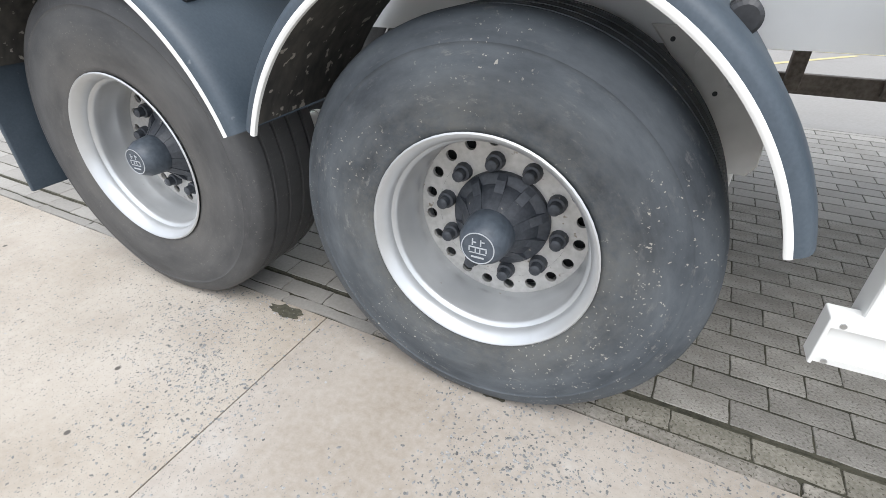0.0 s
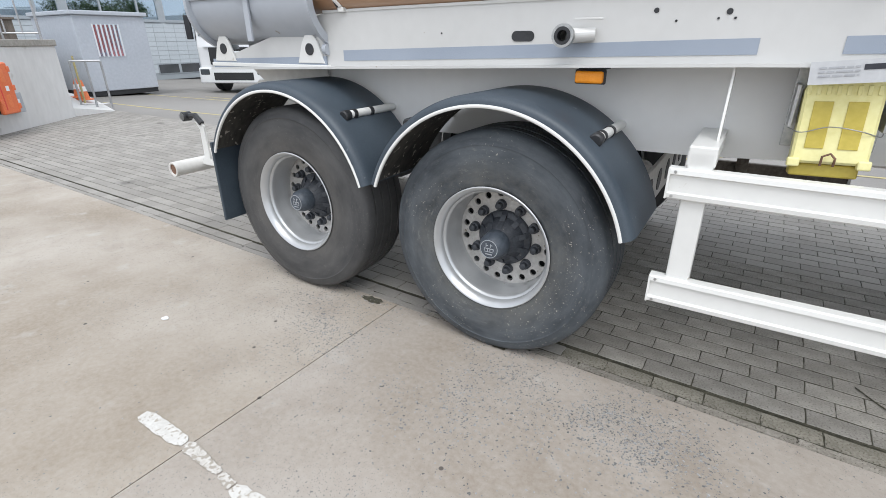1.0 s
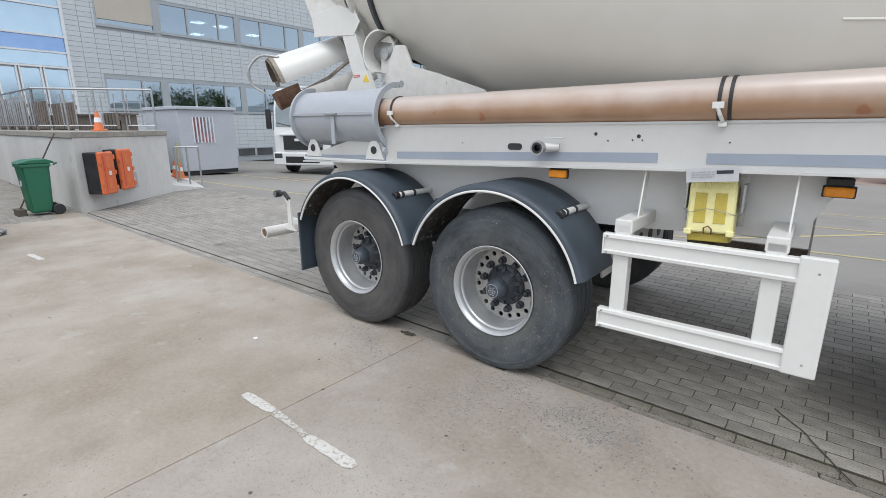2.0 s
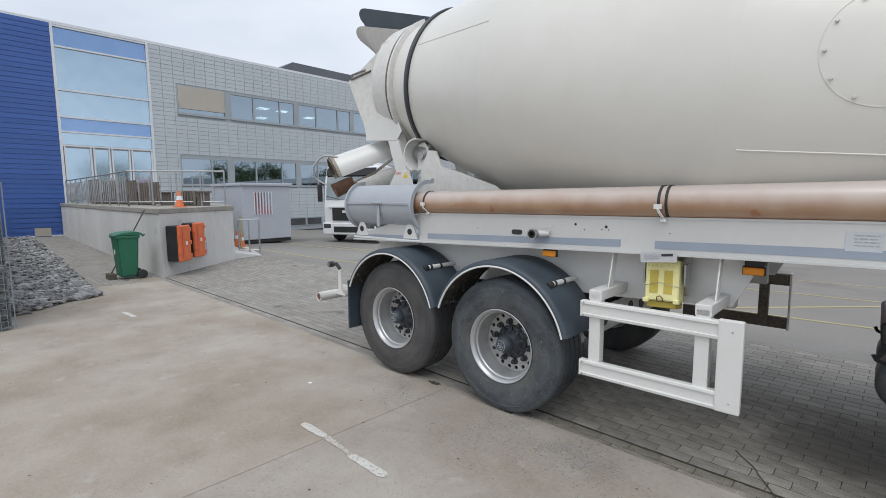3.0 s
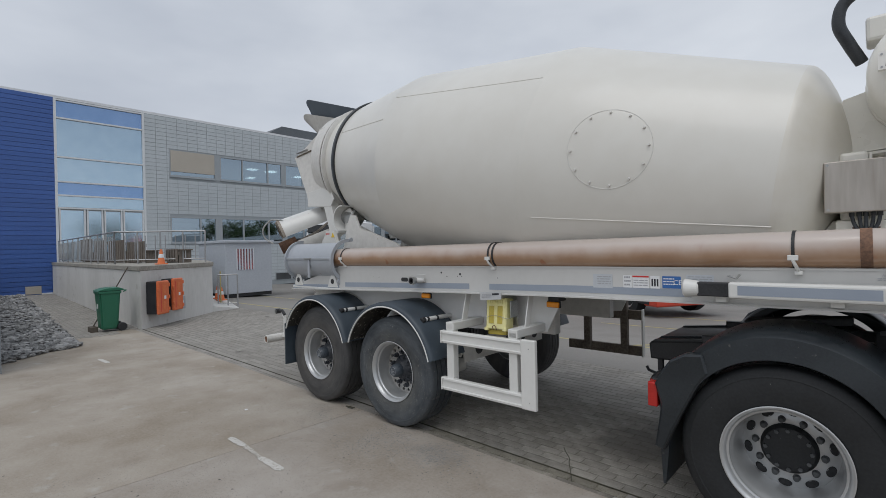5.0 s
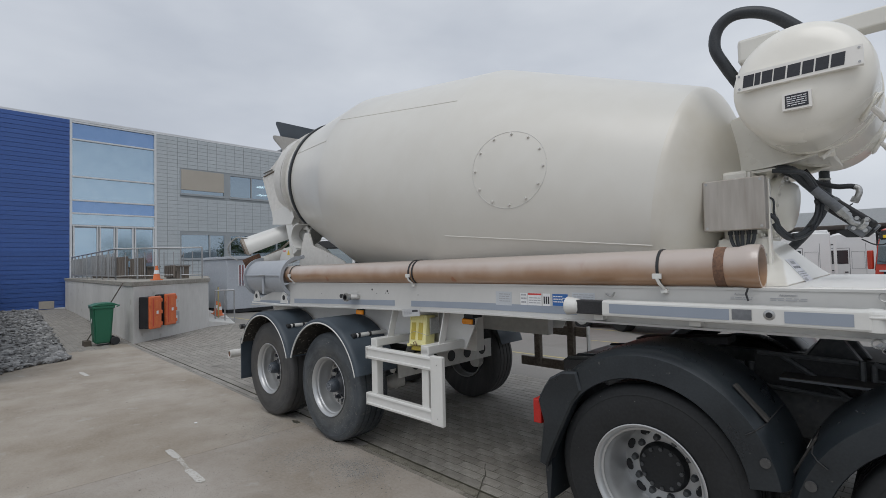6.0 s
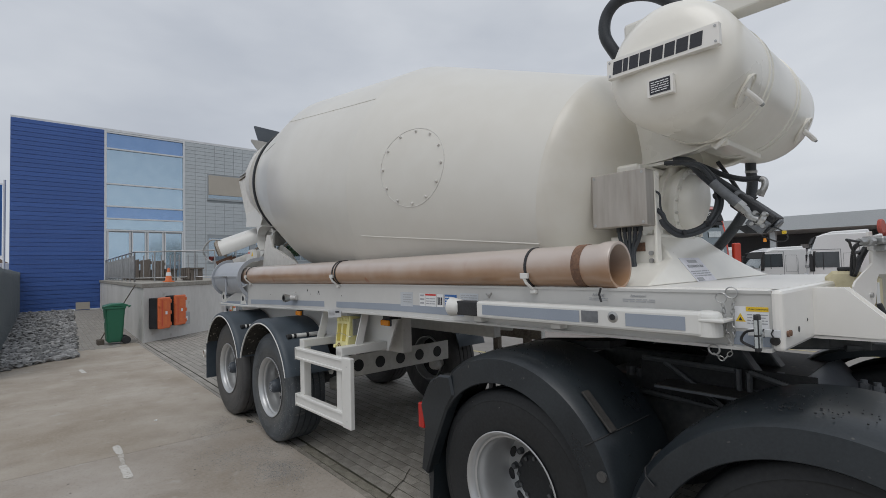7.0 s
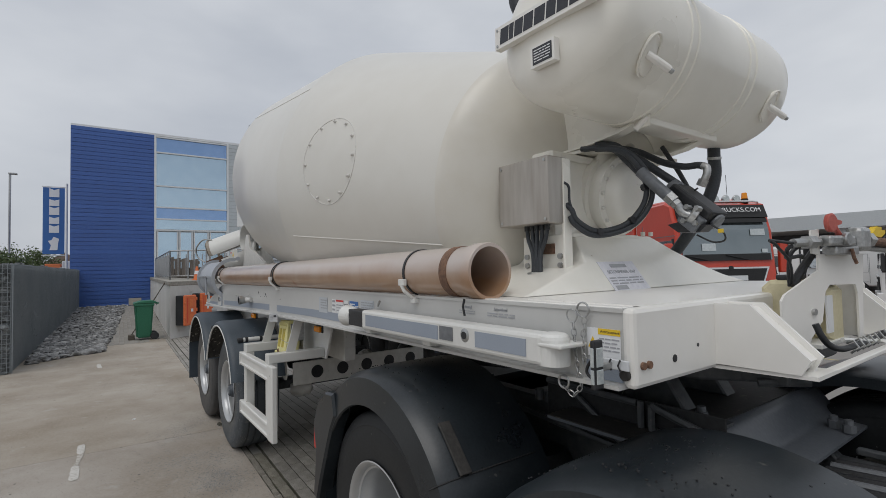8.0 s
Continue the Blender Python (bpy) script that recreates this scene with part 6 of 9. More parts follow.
for k, (d, z) in enumerate(((0.36, 0.70), (0.93, 0.73))):
    c = on_wall(d, z)
    m = Matrix.Translation(c) @ pose(0, 0, 0, 0, 0, wa)
    cs = thing("extinguisher_case", c, "black fire extinguisher case with an orange door", "wall case", "cases on the terrace wall")
    cs_body = box(-0.19, 0.19, -0.26, 0.0, -0.40, 0.40, 0.02, None, m)
    part("case", cs_body, BLACK, cs)
    door = part("door", box(-0.20, 0.20, -0.34, -0.26, -0.41, 0.41, 0.03, None, m), ORANGE, cs, "orange plastic door")
    for dz in (0.2, -0.2):
        part("window", box(-0.04, 0.05, -0.345, -0.33, dz - 0.1, dz + 0.1, 0.005, None, m), CONE, door)
        part("latch", box(-0.22, -0.17, -0.35, -0.3, dz - 0.03, dz + 0.03, 0.005, None, m), ORANGE, door)
    part("label", box(0.0, 0.07, -0.344, -0.338, -0.04, 0.04, 0, None, m), STICKER, door)
    for dz in (0.30, 0.0, -0.30):
        part("hinge", box(0.155, 0.215, -0.352, -0.25, dz - 0.045, dz + 0.045, 0.008, None, m), ORANGE, door)
    # flat red strip paints the groove's shade on the orange door
    part("groove", box(-0.125, -0.105, -0.3425, -0.338, -0.34, 0.34, 0, None, m), RED_ST, door, "door groove with its shade painted red")
m = Matrix.Translation(on_wall(1.42, 0.45)) @ pose(0, 0, 0, 0, 0, wa)
jb = thing("junction_box", on_wall(1.42, 0.45), "small grey electrical box on the terrace wall", "junction box")
part("case", box(-0.14, 0.14, -0.12, 0, -0.17, 0.17, 0.01, None, m), BOX_GREY, jb)
part("label", box(-0.03, 0.05, -0.124, -0.119, -0.06, 0.06, 0, None, m), STICKER, jb)


def cone(x, y, z, s=1.0):
    cn = thing("traffic_cone", (x, y, z), "orange traffic cone with a white band", "traffic cone", "traffic cones")
    part("base", box(x - 0.14 * s, x + 0.14 * s, y - 0.14 * s, y + 0.14 * s, z, z + 0.03, 0.006), CONE, cn)
    part("body", lathe([(0.03, 0.105 * s), (0.45 * s, 0.03 * s), (0.45 * s, 0)], (x, y, z), (0, 0, 1), 20), CONE, cn)
    part("band", lathe([(0.2 * s, 0.080 * s), (0.31 * s, 0.062 * s), (0.31 * s, 0.05 * s)], (x, y, z), (0, 0, 1), 20), STICKER, cn)


cone(-10.6, 2.2, 1.49, 0.9)
cone(-12.9, 4.75, 0.15)
cone(-13.3, 4.8, 0.18)
gab.location.y -= 0.09
gab.scale.z = 1.045
gab.rotation_euler.z = -0.029

# ---- rear end of the trailer: chutes, hopper, drum rollers ----
def shell(p0, p1, r0, r1, a0, a1, wall, n=20, m=8, bm=None):
    """A curved plate: part of a (tapering) pipe from p0 to p1, between the angles a0 and a1 about its axis."""
    bm = bm or bmesh.new()
    p0, p1 = Vector(p0), Vector(p1)
    d, u, w = basis(p1 - p0)
    rows = []
    for j in range(m + 1):
        c, r = p0.lerp(p1, j / m), r0 + (r1 - r0) * j / m
        ring = []
        for k in range(n + 1):
            a = radians(a0 + (a1 - a0) * k / n)
            q = u * math.cos(a) + w * math.sin(a)
            ring.append((bm.verts.new(c + q * r), bm.verts.new(c + q * (r - wall))))
        rows.append(ring)
    for a, b in zip(rows, rows[1:]):
        for k in range(n):
            bm.faces.new((a[k][0], a[k + 1][0], b[k + 1][0], b[k][0]))
            bm.faces.new((a[k][1], b[k][1], b[k + 1][1], a[k + 1][1]))
        for k in (0, n):
            bm.faces.new((a[k][0], b[k][0], b[k][1], a[k][1]))
    for a in (rows[0], rows[-1]):
        for k in range(n):
            bm.faces.new((a[k][0], a[k][1], a[k + 1][1], a[k + 1][0]))
    return bm


# stowed extension chute, painted grey: the near half of a pipe
GY, GZ_, GR = 1.175, 1.645, 0.225
gc = part("extension_chute", shell((-2.06, GY, GZ_), (-1.06, GY, GZ_), GR, GR, -100, 70, 0.008, 24), GREY_PAINT, trailer, "grey painted half-round extension chute", smooth=True)
for x in (-2.06, -1.065):
    part("end_flange", shell((x - 0.012, GY, GZ_), (x + 0.012, GY, GZ_), GR + 0.03, GR + 0.03, -105, 95, 0.04, 24, 1), GREY_PAINT, gc, smooth=True)
part("stiffener", box(-2.05, -1.07, GY - GR - 0.012, GY - GR + 0.004, 1.66, 1.685, 0.003), GREY_PAINT, gc)
part("hook_ear", cyl((-1.075, 1.04, 1.40), (-1.05, 1.04, 1.40), 0.028), GREY_PAINT, gc)
part("hook_ear", cyl((-1.075, 1.22, 1.89), (-1.05, 1.22, 1.89), 0.025), GREY_PAINT, gc)
lat = part("latch", box(-1.62, -1.48, GY - GR - 0.03, GY - GR - 0.005, 1.665, 1.68, 0.003), STEEL, gc)
part("strap", box(-1.56, -1.52, GY - GR - 0.014, GY - GR, 1.44, 1.66, 0.003), GREY_PAINT, lat)
for x in (-1.92, -1.18):
    part("cradle", prism([(x - 0.1, 1.33), (x + 0.1, 1.33), (x + 0.06, 1.43), (x + 0.03, 1.47), (x - 0.03, 1.47), (x - 0.06, 1.43)], "y", 1.03, 1.045, bevel=0.003), WHITE, gc)
    # black disc paints the shade of the cradle's hole
    part("hole", cyl((x, 1.026, 1.40), (x, 1.0305, 1.40), 0.03), BLACK, gc)
    part("cradle_arm", box(x - 0.06, x + 0.06, 1.045, 1.30, 1.33, 1.35, 0.004), WHITE, gc)
part("step_plate", box(-2.06, -1.05, 1.03, 1.30, 1.30, 1.322, 0.004), WHITE, trailer)

# tapered rear tail of the frame
part("tail_plate", prism([(-2.0, 1.29), (-1.3, 1.3), (-1.3, 1.05), (-1.75, 1.1)], "y", 1.27, 1.285), WHITE_DIRTY, trailer)
# rear under-run tube, lamp arm
part("underrun_tube", lathe([(0, 0.042), (0, 0.055), (2.2, 0.055), (2.2, 0.042)], (-2.75, 1.0, 0.545), (0, 1, 0), 24, close=True), WHITE_DIRTY, trailer, "white under-run tube", smooth=True)
part("tube_plug", cyl((-2.75, 1.01, 0.545), (-2.75, 1.02, 0.545), 0.045), RUST, trailer)
for y in (1.35, side_of(1.35)):
    part("underrun_arm", prism([(-2.80, 0.50), (-2.68, 0.50), (-1.9, 1.0), (-1.9, 1.2), (-2.0, 1.2)], "y", y - 0.03, y + 0.03), WHITE_DIRTY, trailer)
lb = part("lamp_bracket", prism([(-2.70, 0.88), (-2.65, 0.90), (-2.60, 0.85), (-2.59, 0.60), (-2.54, 0.55), (-2.80, 0.55), (-2.66, 0.60), (-2.65, 0.82)], "y", 1.22, 1.235), WHITE, trailer, "white lamp bracket")
part("lamp_arm", tube([(-2.62, 1.225, 0.87), (-2.68, 1.22, 0.925), (-2.76, 1.21, 0.915)], 0.022, 8), BLACK, lb)
part("lamp", cyl((-2.77, 1.17, 0.915), (-2.77, 1.24, 0.915), 0.035, cham=0.006), BLACK, lb, "small round marker lamp")
part("lens", cyl((-2.77, 1.166, 0.915), (-2.77, 1.172, 0.915), 0.026), STEEL, lb)
part("mounting", box(-2.62, -1.90, 1.235, 1.255, 0.62, 0.68, 0.004), WHITE_DIRTY, lb)

# brown pipe strapped along the rail
pipe = thing("delivery_pipe", (1.4, 1.04, 1.60), "brown painted delivery pipe strapped along the trailer rail", "pipe")
PA, PB = Vector((-1.20, 1.096, 1.678)), Vector((3.75, 1.096, 1.717))
PL = (PB - PA).length
part("pipe", lathe([(0, 0.095), (0, 0.105), (PL - 0.21, 0.107), (PL - 0.10, 0.107), (PL - 0.06, 0.117), (PL - 0.006, 0.117), (PL, 0.113), (PL, 0.100), (PL - 0.4, 0.096)], PA, PB - PA, 48, close=True), PIPE, pipe, smooth=True)
part("rust_band", lathe([(PL - 0.205, 0.106), (PL - 0.205, 0.1095), (PL - 0.155, 0.1095), (PL - 0.155, 0.106)], PA, PB - PA, 48), RUST, pipe, "dark rusty band", smooth=True)


def strap(x, double=False):
    t = (x - PA.x) / (PB.x - PA.x)
    c = PA.lerp(PB, t)
    st = part("strap", lathe([(-0.008, 0.1065), (-0.008, 0.1115), (0.008, 0.1115), (0.008, 0.1065)], c, PB - PA, 40, close=True), BLACK, pipe, "black rubber strap", smooth=True)
    if double:
        part("second_strap", lathe([(-0.008, 0.1065), (-0.008, 0.1115), (0.008, 0.1115), (0.008, 0.1065)], c + Vector((0.045, 0, 0.001)), PB - PA, 40, close=True), BLACK, st, smooth=True)
    part("buckle", box(x - 0.025, x + 0.025, 0.972, 0.99, 1.655, 1.685, 0.003), WHITE, st, "white buckle")
    part("tongue", tube([(x, 0.975, 1.66), (x + 0.01, 0.985, 1.63), (x + 0.02, 1.02, 1.60), (x + 0.02, 1.05, 1.59)], 0.009, 6), WHITE, st)
    part("foot", box(x + 0.002, x + 0.040, 1.02, 1.06, 1.572, 1.594, 0.004), WHITE, st)


strap(-0.95)
strap(1.14, True)
strap(3.26)

# drum roller stands
for far in (False, True):
    def Y(y):
        return side_of(y) if far else y
    part("roller_stand", prism([(-1.55, 1.56), (-1.38, 1.82), (-1.30, 2.10), (-1.24, 2.20), (-1.14, 2.19), (-1.06, 2.03), (-0.82, 1.965), (-0.40, 1.83), (-0.15, 1.62), (-0.15, 1.56)], "y", Y(1.36), Y(1.38)), WHITE_DIRTY, trailer, "dusty white roller stand")
    rl = part("drum_roller", cyl((-1.62, Y(1.60), 2.22), (-1.40, Y(1.60), 2.18), 0.12, cham=0.015, seg=28), STEEL, trailer, "steel drum roller", smooth=True)
    part("yoke", shell((-1.45, Y(1.37), 2.17), (-1.45, Y(1.60), 2.17), 0.17, 0.17, 80, 255, 0.014, 20, 1), WHITE, rl, smooth=True)
    part("yoke_plate", prism([(-1.54, 1.95), (-1.40, 1.95), (-1.38, 2.24), (-1.44, 2.31), (-1.53, 2.28)], "y", Y(1.50), Y(1.52)), WHITE, rl)
    part("axle_nut", cyl((-1.475, Y(1.475), 2.165), (-1.475, Y(1.52), 2.165), 0.045, seg=16), STEEL, rl)
    part("stand_leg", prism([(-2.08, 2.50), (-1.92, 2.52), (-1.72, 2.0), (-1.88, 1.93)], "y", Y(1.52), Y(1.64)), WHITE, trailer)
    part("stand_web", prism([(-1.80, 1.56), (-1.60, 2.0), (-1.36, 2.08), (-1.1, 1.98), (-0.5, 1.56)], "y", Y(1.60), Y(1.615)), WHITE_DIRTY, trailer)
part("cover_plate", prism([(-1.72, 1.86), (-1.60, 2.02), (-1.46, 2.02), (-1.40, 1.86)], "y", 1.255, 1.30), WHITE, trailer)
wt = part("warning_sticker", prism([(-1.505, 1.93), (-1.435, 1.93), (-1.47, 1.99)], "y", 1.252, 1.2545), YEL_ST, trailer, "yellow warning triangle")
part("print_block", lines_of_print(facing(-1.58, 1.254, 1.985), 0.08, 2, 0.012, 0.006, 5), RED_ST, trailer)
part("rear_cross", box(-1.75, -1.55, 1.3, side_of(1.3), 1.56, 1.72, 0.01), WHITE_DIRTY, trailer)

# feed hopper and discharge hood behind the drum mouth
HC = DC + DA * -2.92
for y in (1.54, side_of(1.54)):
    part("hood_side", prism([(-2.76, 3.14), (-2.62, 2.86), (-2.47, 2.58), (-2.44, 2.46), (-1.96, 2.42), (-1.95, 2.50), (-1.90, 2.62), (-1.90, 3.30), (-1.98, 3.46), (-2.12, 3.46), (-2.17, 3.39), (-2.46, 3.26)], "y", y - 0.01, y + 0.01), WHITE_DIRTY, trailer, "crusted white discharge hood side")
part("hood_back", prism([(-2.73, 3.16), (-2.44, 2.56), (-2.42, 2.57), (-2.70, 3.17)], "y", 1.55, side_of(1.55)), WHITE_DIRTY, trailer)
part("hood_apron", prism([(-2.43, 2.40), (-1.88, 2.36), (-1.80, 2.46), (-1.90, 2.64), (-2.40, 2.60)], "y", 1.515, 1.529, bevel=0.003), WHITE, trailer)


def scoop(top, bot, wall):
    """An open horseshoe of sheet, lofted between two rims (back x, front x, half width, back z, front z)."""
    bm = bmesh.new()
    rings = []
    for inner in (0.0, wall):
        for xb, xf, hw, zb, zf in (top, bot):
            hw_ = hw - inner
            xc = xb + hw
            plan = [(xf, -hw_), (0.5 * (xf + xc), -hw_)] + [(xc - (hw - inner) * math.sin(a), -hw_ * math.cos(a)) for a in [math.pi * k / 16 for k in range(17)]] + [(0.5 * (xf + xc), hw_), (xf, hw_)]
            pinch = 0.17 if (xb, zb) == (top[0], top[3]) else -0.07
            rings.append([bm.verts.new((x, CY + y, zb + (zf - zb) * (x - xb) / (xf - xb) - pinch * max(0.0, (xc - x) / hw) ** 2)) for x, y in plan])
    to, bo, ti, bi = rings
    for k in range(len(to) - 1):
        for p, q in ((to, bo), (bo, bi), (bi, ti), (ti, to)):
            bm.faces.new((p[k], p[k + 1], q[k + 1], q[k]))
    for k in (0, len(to) - 1):
        bm.faces.new((to[k], bo[k], bi[k], ti[k]))
    return bm


part("hopper", scoop((-3.08, -2.0, 0.40, 3.93, 3.62), (-2.66, -1.93, 0.24, 3.40, 3.30), 0.014), WHITE_DIRTY, trailer, "dirty white feed hopper funnel", smooth=True)
part("hopper_lip", scoop((-3.05, -1.60, 0.34, 4.16, 3.68), (-2.92, -1.60, 0.31, 3.84, 3.55), 0.012), FENDER, trailer, "dark rubber hopper lip", smooth=True)
part("crust_line", tube([(-2.70, 1.523, 3.15), (-2.50, 1.523, 3.17), (-2.32, 1.523, 3.19)], 0.010, 6), DIRT_SHADE, trailer, "brown crust along the hood seam")
part("crust_line", tube([(-1.93, 1.522, 3.25), (-1.97, 1.522, 3.0), (-1.96, 1.522, 2.75), (-1.91, 1.522, 2.60)], 0.012, 6, smooth_steps=4), DIRT_SHADE, trailer, "brown crust along the hood seam")
part("hood_rail", tube([(-2.70, 1.525, 3.20), (-2.42, 1.52, 3.22)], 0.012, 6), STEEL, trailer)
part("hood_collar", shell(HC + DA * 0.0, HC + DA * -0.30, 0.72, 0.66, 0, 360, 0.014, 48, 2), WHITE_DIRTY, trailer, "collar round the drum mouth", smooth=True)
part("hood_lower", shell((-2.25, CY, 2.75), (-2.30, CY - 0.1, 2.30), 0.40, 0.27, 0, 360, 0.012, 30, 3), WHITE_DIRTY, trailer, smooth=True)

# swivelling discharge chute, its mouth pointing back
c0, c1 = Vector((-2.36, 1.80, 2.255)), Vector((-2.65, 1.24, 2.01))
ch = part("swivel_chute", shell(c0, c1, 0.19, 0.205, -5, 195, 0.012, 24, 6), WHITE, trailer, "white swivel chute", smooth=True)
part("chute_inside", shell(c0, c1 + Vector((-0.02, -0.03, -0.01)), 0.178, 0.192, -1, 191, 0.008, 24, 6), DIRT_SHADE, ch, "inside crusted with dried concrete", smooth=True)
part("chute_lip", shell(c1 + (c0 - c1) * 0.03, c1 + (c0 - c1) * -0.025, 0.211, 0.211, -14, 194, 0.022, 30, 1), DRY_CONCRETE, ch, "crusted chute lip", smooth=True)
part("lower_tongue", shell(c1 + (c0 - c1) * 0.25 + Vector((0, 0, -0.10)), c1 + Vector((-0.03, -0.05, -0.13)), 0.15, 0.165, 178, 362, 0.012, 20, 4), RUST, ch, "rusty chute tongue", smooth=True)
part("hand_loop", tube([c1 + Vector((0.10, -0.05, 0.19)), c1 + Vector((-0.06, -0.14, 0.20)), c1 + Vector((-0.14, -0.22, 0.08)), c1 + Vector((-0.13, -0.20, -0.05)), c1 + Vector((-0.05, -0.12, -0.13))], 0.011, 8, smooth_steps=6), STEEL, ch, "steel hand loop")
part("lower_chute", shell(Vector((-2.20, 1.82, 2.08)), Vector((-2.46, 1.38, 1.88)), 0.19, 0.20, 170, 370, 0.012, 20, 4), WHITE_DIRTY, ch, smooth=True)
for y in (1.56, 1.95):
    part("strut", tube([(-2.62 + y * 0.1, y - 0.2, 1.90), (-2.36, y + 0.05, 2.04), (-2.15, y + 0.15, 2.2)], 0.018, 6), DRY_CONCRETE, ch)

# ---- wheel chock in its holder ----
chock = thing("wheel_chock", (1.15, 1.14, 1.05), "pale yellow plastic wheel chock hung under the rail", "wheel chock")
KM = Matrix.Translation((1.155, 1.10, 1.185)) @ pose(0, 0, 0, -8, -2, 0)
bm = prism([(-0.105, -0.135), (0.105, -0.135), (0.105, 0.10), (0.095, 0.135), (-0.095, 0.135), (-0.105, 0.10)], "y", -0.03, 0.09, bevel=0.008)
bmesh.ops.transform(bm, matrix=KM, verts=bm.verts)
part("body", bm, YELLOW, chock)
for x in (-0.048, 0.042):
    part("pocket", box(x - 0.026, x + 0.026, -0.034, -0.0295, -0.085, 0.065, 0.001, None, KM), YELLOW_D, chock, "deep yellow pocket")
for k in range(8):
    part("tooth", box(-0.10 + k * 0.026, -0.088 + k * 0.026, -0.036, -0.028, 0.085, 0.115, 0.002, None, KM), YELLOW, chock)
for x in (-0.095, 0.095):
    part("foot_lug", box(x - 0.018, x + 0.018, -0.042, 0.0, -0.148, -0.118, 0.005, None, KM), YELLOW, chock)
part("wire", tube([KM @ Vector(p) for p in ((-0.13, 0.0, -0.02), (-0.09, -0.04, -0.035), (-0.02, -0.045, -0.015), (0.06, -0.045, -0.025), (0.115, -0.02, -0.04), (0.13, 0.02, -0.03))], 0.0018, 5, smooth_steps=5), STEEL, chock)
part("eye", tube([KM @ Vector(p) for p in ((-0.02, -0.036, -0.14), (-0.02, -0.05, -0.11), (0.0, -0.05, -0.1), (0.015, -0.05, -0.115), (0.015, -0.036, -0.14))], 0.004, 5), RUST, chock)
part("base_wedge", box(-0.1, 0.09, 0.0, 0.12, -0.18, -0.137, 0.006, None, KM), YELLOW_D, chock, "deep yellow wedge")
hold = part("chock_holder", box(1.02, 1.29, 1.20, 1.21, 1.08, 1.35, 0.003), STEEL, trailer, "steel chock holder")
for x in (1.03, 1.285):
    part("side_arm", box(x - 0.006, x + 0.006, 1.10, 1.21, 1.16, 1.30, 0.002), STEEL, hold)
id_card = part("id_card", box(-0.112, 0.112, 0, 0.003, -0.03, 0.038, 0, None, Matrix.Translation((1.15, 1.0, 1.345)) @ pose(0, 0, 0, 0, -5, 0)), CARD, trailer, "grey-white identity card")
part("print_block", lines_of_print(Matrix.Translation((1.11, 0.999, 1.36)) @ pose(0, 0, 0, 90, -5, 0), 0.1, 3, 0.012, 0.005, 8), INK_G, id_card)
part("print_bar", box(0.02, 0.09, -0.0015, 0.0, 0.008, 0.024, 0, None, Matrix.Translation((1.15, 1.0, 1.345)) @ pose(0, 0, 0, 0, -5, 0)), INK, id_card)

# ---- stickers and small fittings on the rail ----
def sticker(x, z, w, h, material, label=""):
    return part("sticker", card(w, h, facing(x, 1.0435, z), 0.0012), material, trailer, label)


s1 = sticker(2.13, 1.503, 0.145, 0.10, PALE_ST, "pale grey instruction sticker")
part("print_block", lines_of_print(facing(2.14, 1.042, 1.535), 0.10, 4, 0.017, 0.006, 2), INK_G, s1)
s2 = sticker(2.31, 1.505, 0.06, 0.085, STICKER, "white pictogram sticker")
part("pictogram", lines_of_print(facing(2.31, 1.042, 1.535), 0.045, 3, 0.026, 0.012, 4), INK_G, s2)
s3 = sticker(2.40, 1.505, 0.11, 0.085, STICKER, "white safety sticker with a red head")
part("red_head", card(0.11, 0.011, facing(2.40, 1.0422, 1.541), 0.0012), RED_ST, s3)
part("print_block", lines_of_print(facing(2.40, 1.042, 1.515), 0.095, 3, 0.017, 0.006, 6), INK_G, s3)
s4 = sticker(2.495, 1.505, 0.06, 0.085, STICKER, "white pictogram sticker")
for k in range(3):
    part("pictogram", card(0.011, 0.05, facing(2.478 + 0.017 * k, 1.0422, 1.502), 0.001), INK, s4)
s5 = sticker(2.60, 1.507, 0.115, 0.08, BLUE_ST, "blue type sticker")
part("print_block", lines_of_print(facing(2.585, 1.042, 1.53), 0.07, 3, 0.018, 0.007, 7), STICKER, s5)
text("ce_mark", "CE", 0.045, facing(2.638, 1.0418, 1.505), STICKER, s5)
s6 = sticker(2.77, 1.535, 0.16, 0.05, PALE_ST, "white instruction sticker")
part("print_block", lines_of_print(facing(2.77, 1.042, 1.547), 0.14, 3, 0.014, 0.005, 9), INK_G, s6)
s7 = sticker(4.306, 1.505, 0.115, 0.085, STICKER, "white warning sticker")
part("yellow_head", card(0.075, 0.018, facing(4.326, 1.0422, 1.538), 0.001), YEL_ST, s7)
text("heading", "Avertissement", 0.011, facing(4.329, 1.0415, 1.538), INK, s7)
tri = part("triangle", prism([(4.251, 1.488), (4.286, 1.488), (4.2685, 1.522)], "y", 1.0422, 1.0432), YEL_ST, s7)
part("pictogram", prism([(4.261, 1.493), (4.276, 1.493), (4.2685, 1.507)], "y", 1.0412, 1.0421), INK, tri)
part("print_block", lines_of_print(facing(4.326, 1.042, 1.517), 0.068, 4, 0.011, 0.004, 11), INK_G, s7)
text("print", "Achtung!", 0.018, facing(3.66, 1.0435, 1.575), INK_G, trailer)
text("print", "Attention!", 0.018, facing(3.86, 1.0435, 1.575), INK_G, trailer)
part("print_block", lines_of_print(facing(3.66, 1.044, 1.559), 0.10, 2, 0.009, 0.004, 21), INK_G, trailer)
part("print_block", lines_of_print(facing(3.86, 1.044, 1.559), 0.15, 2, 0.009, 0.004, 22), INK_G, trailer)


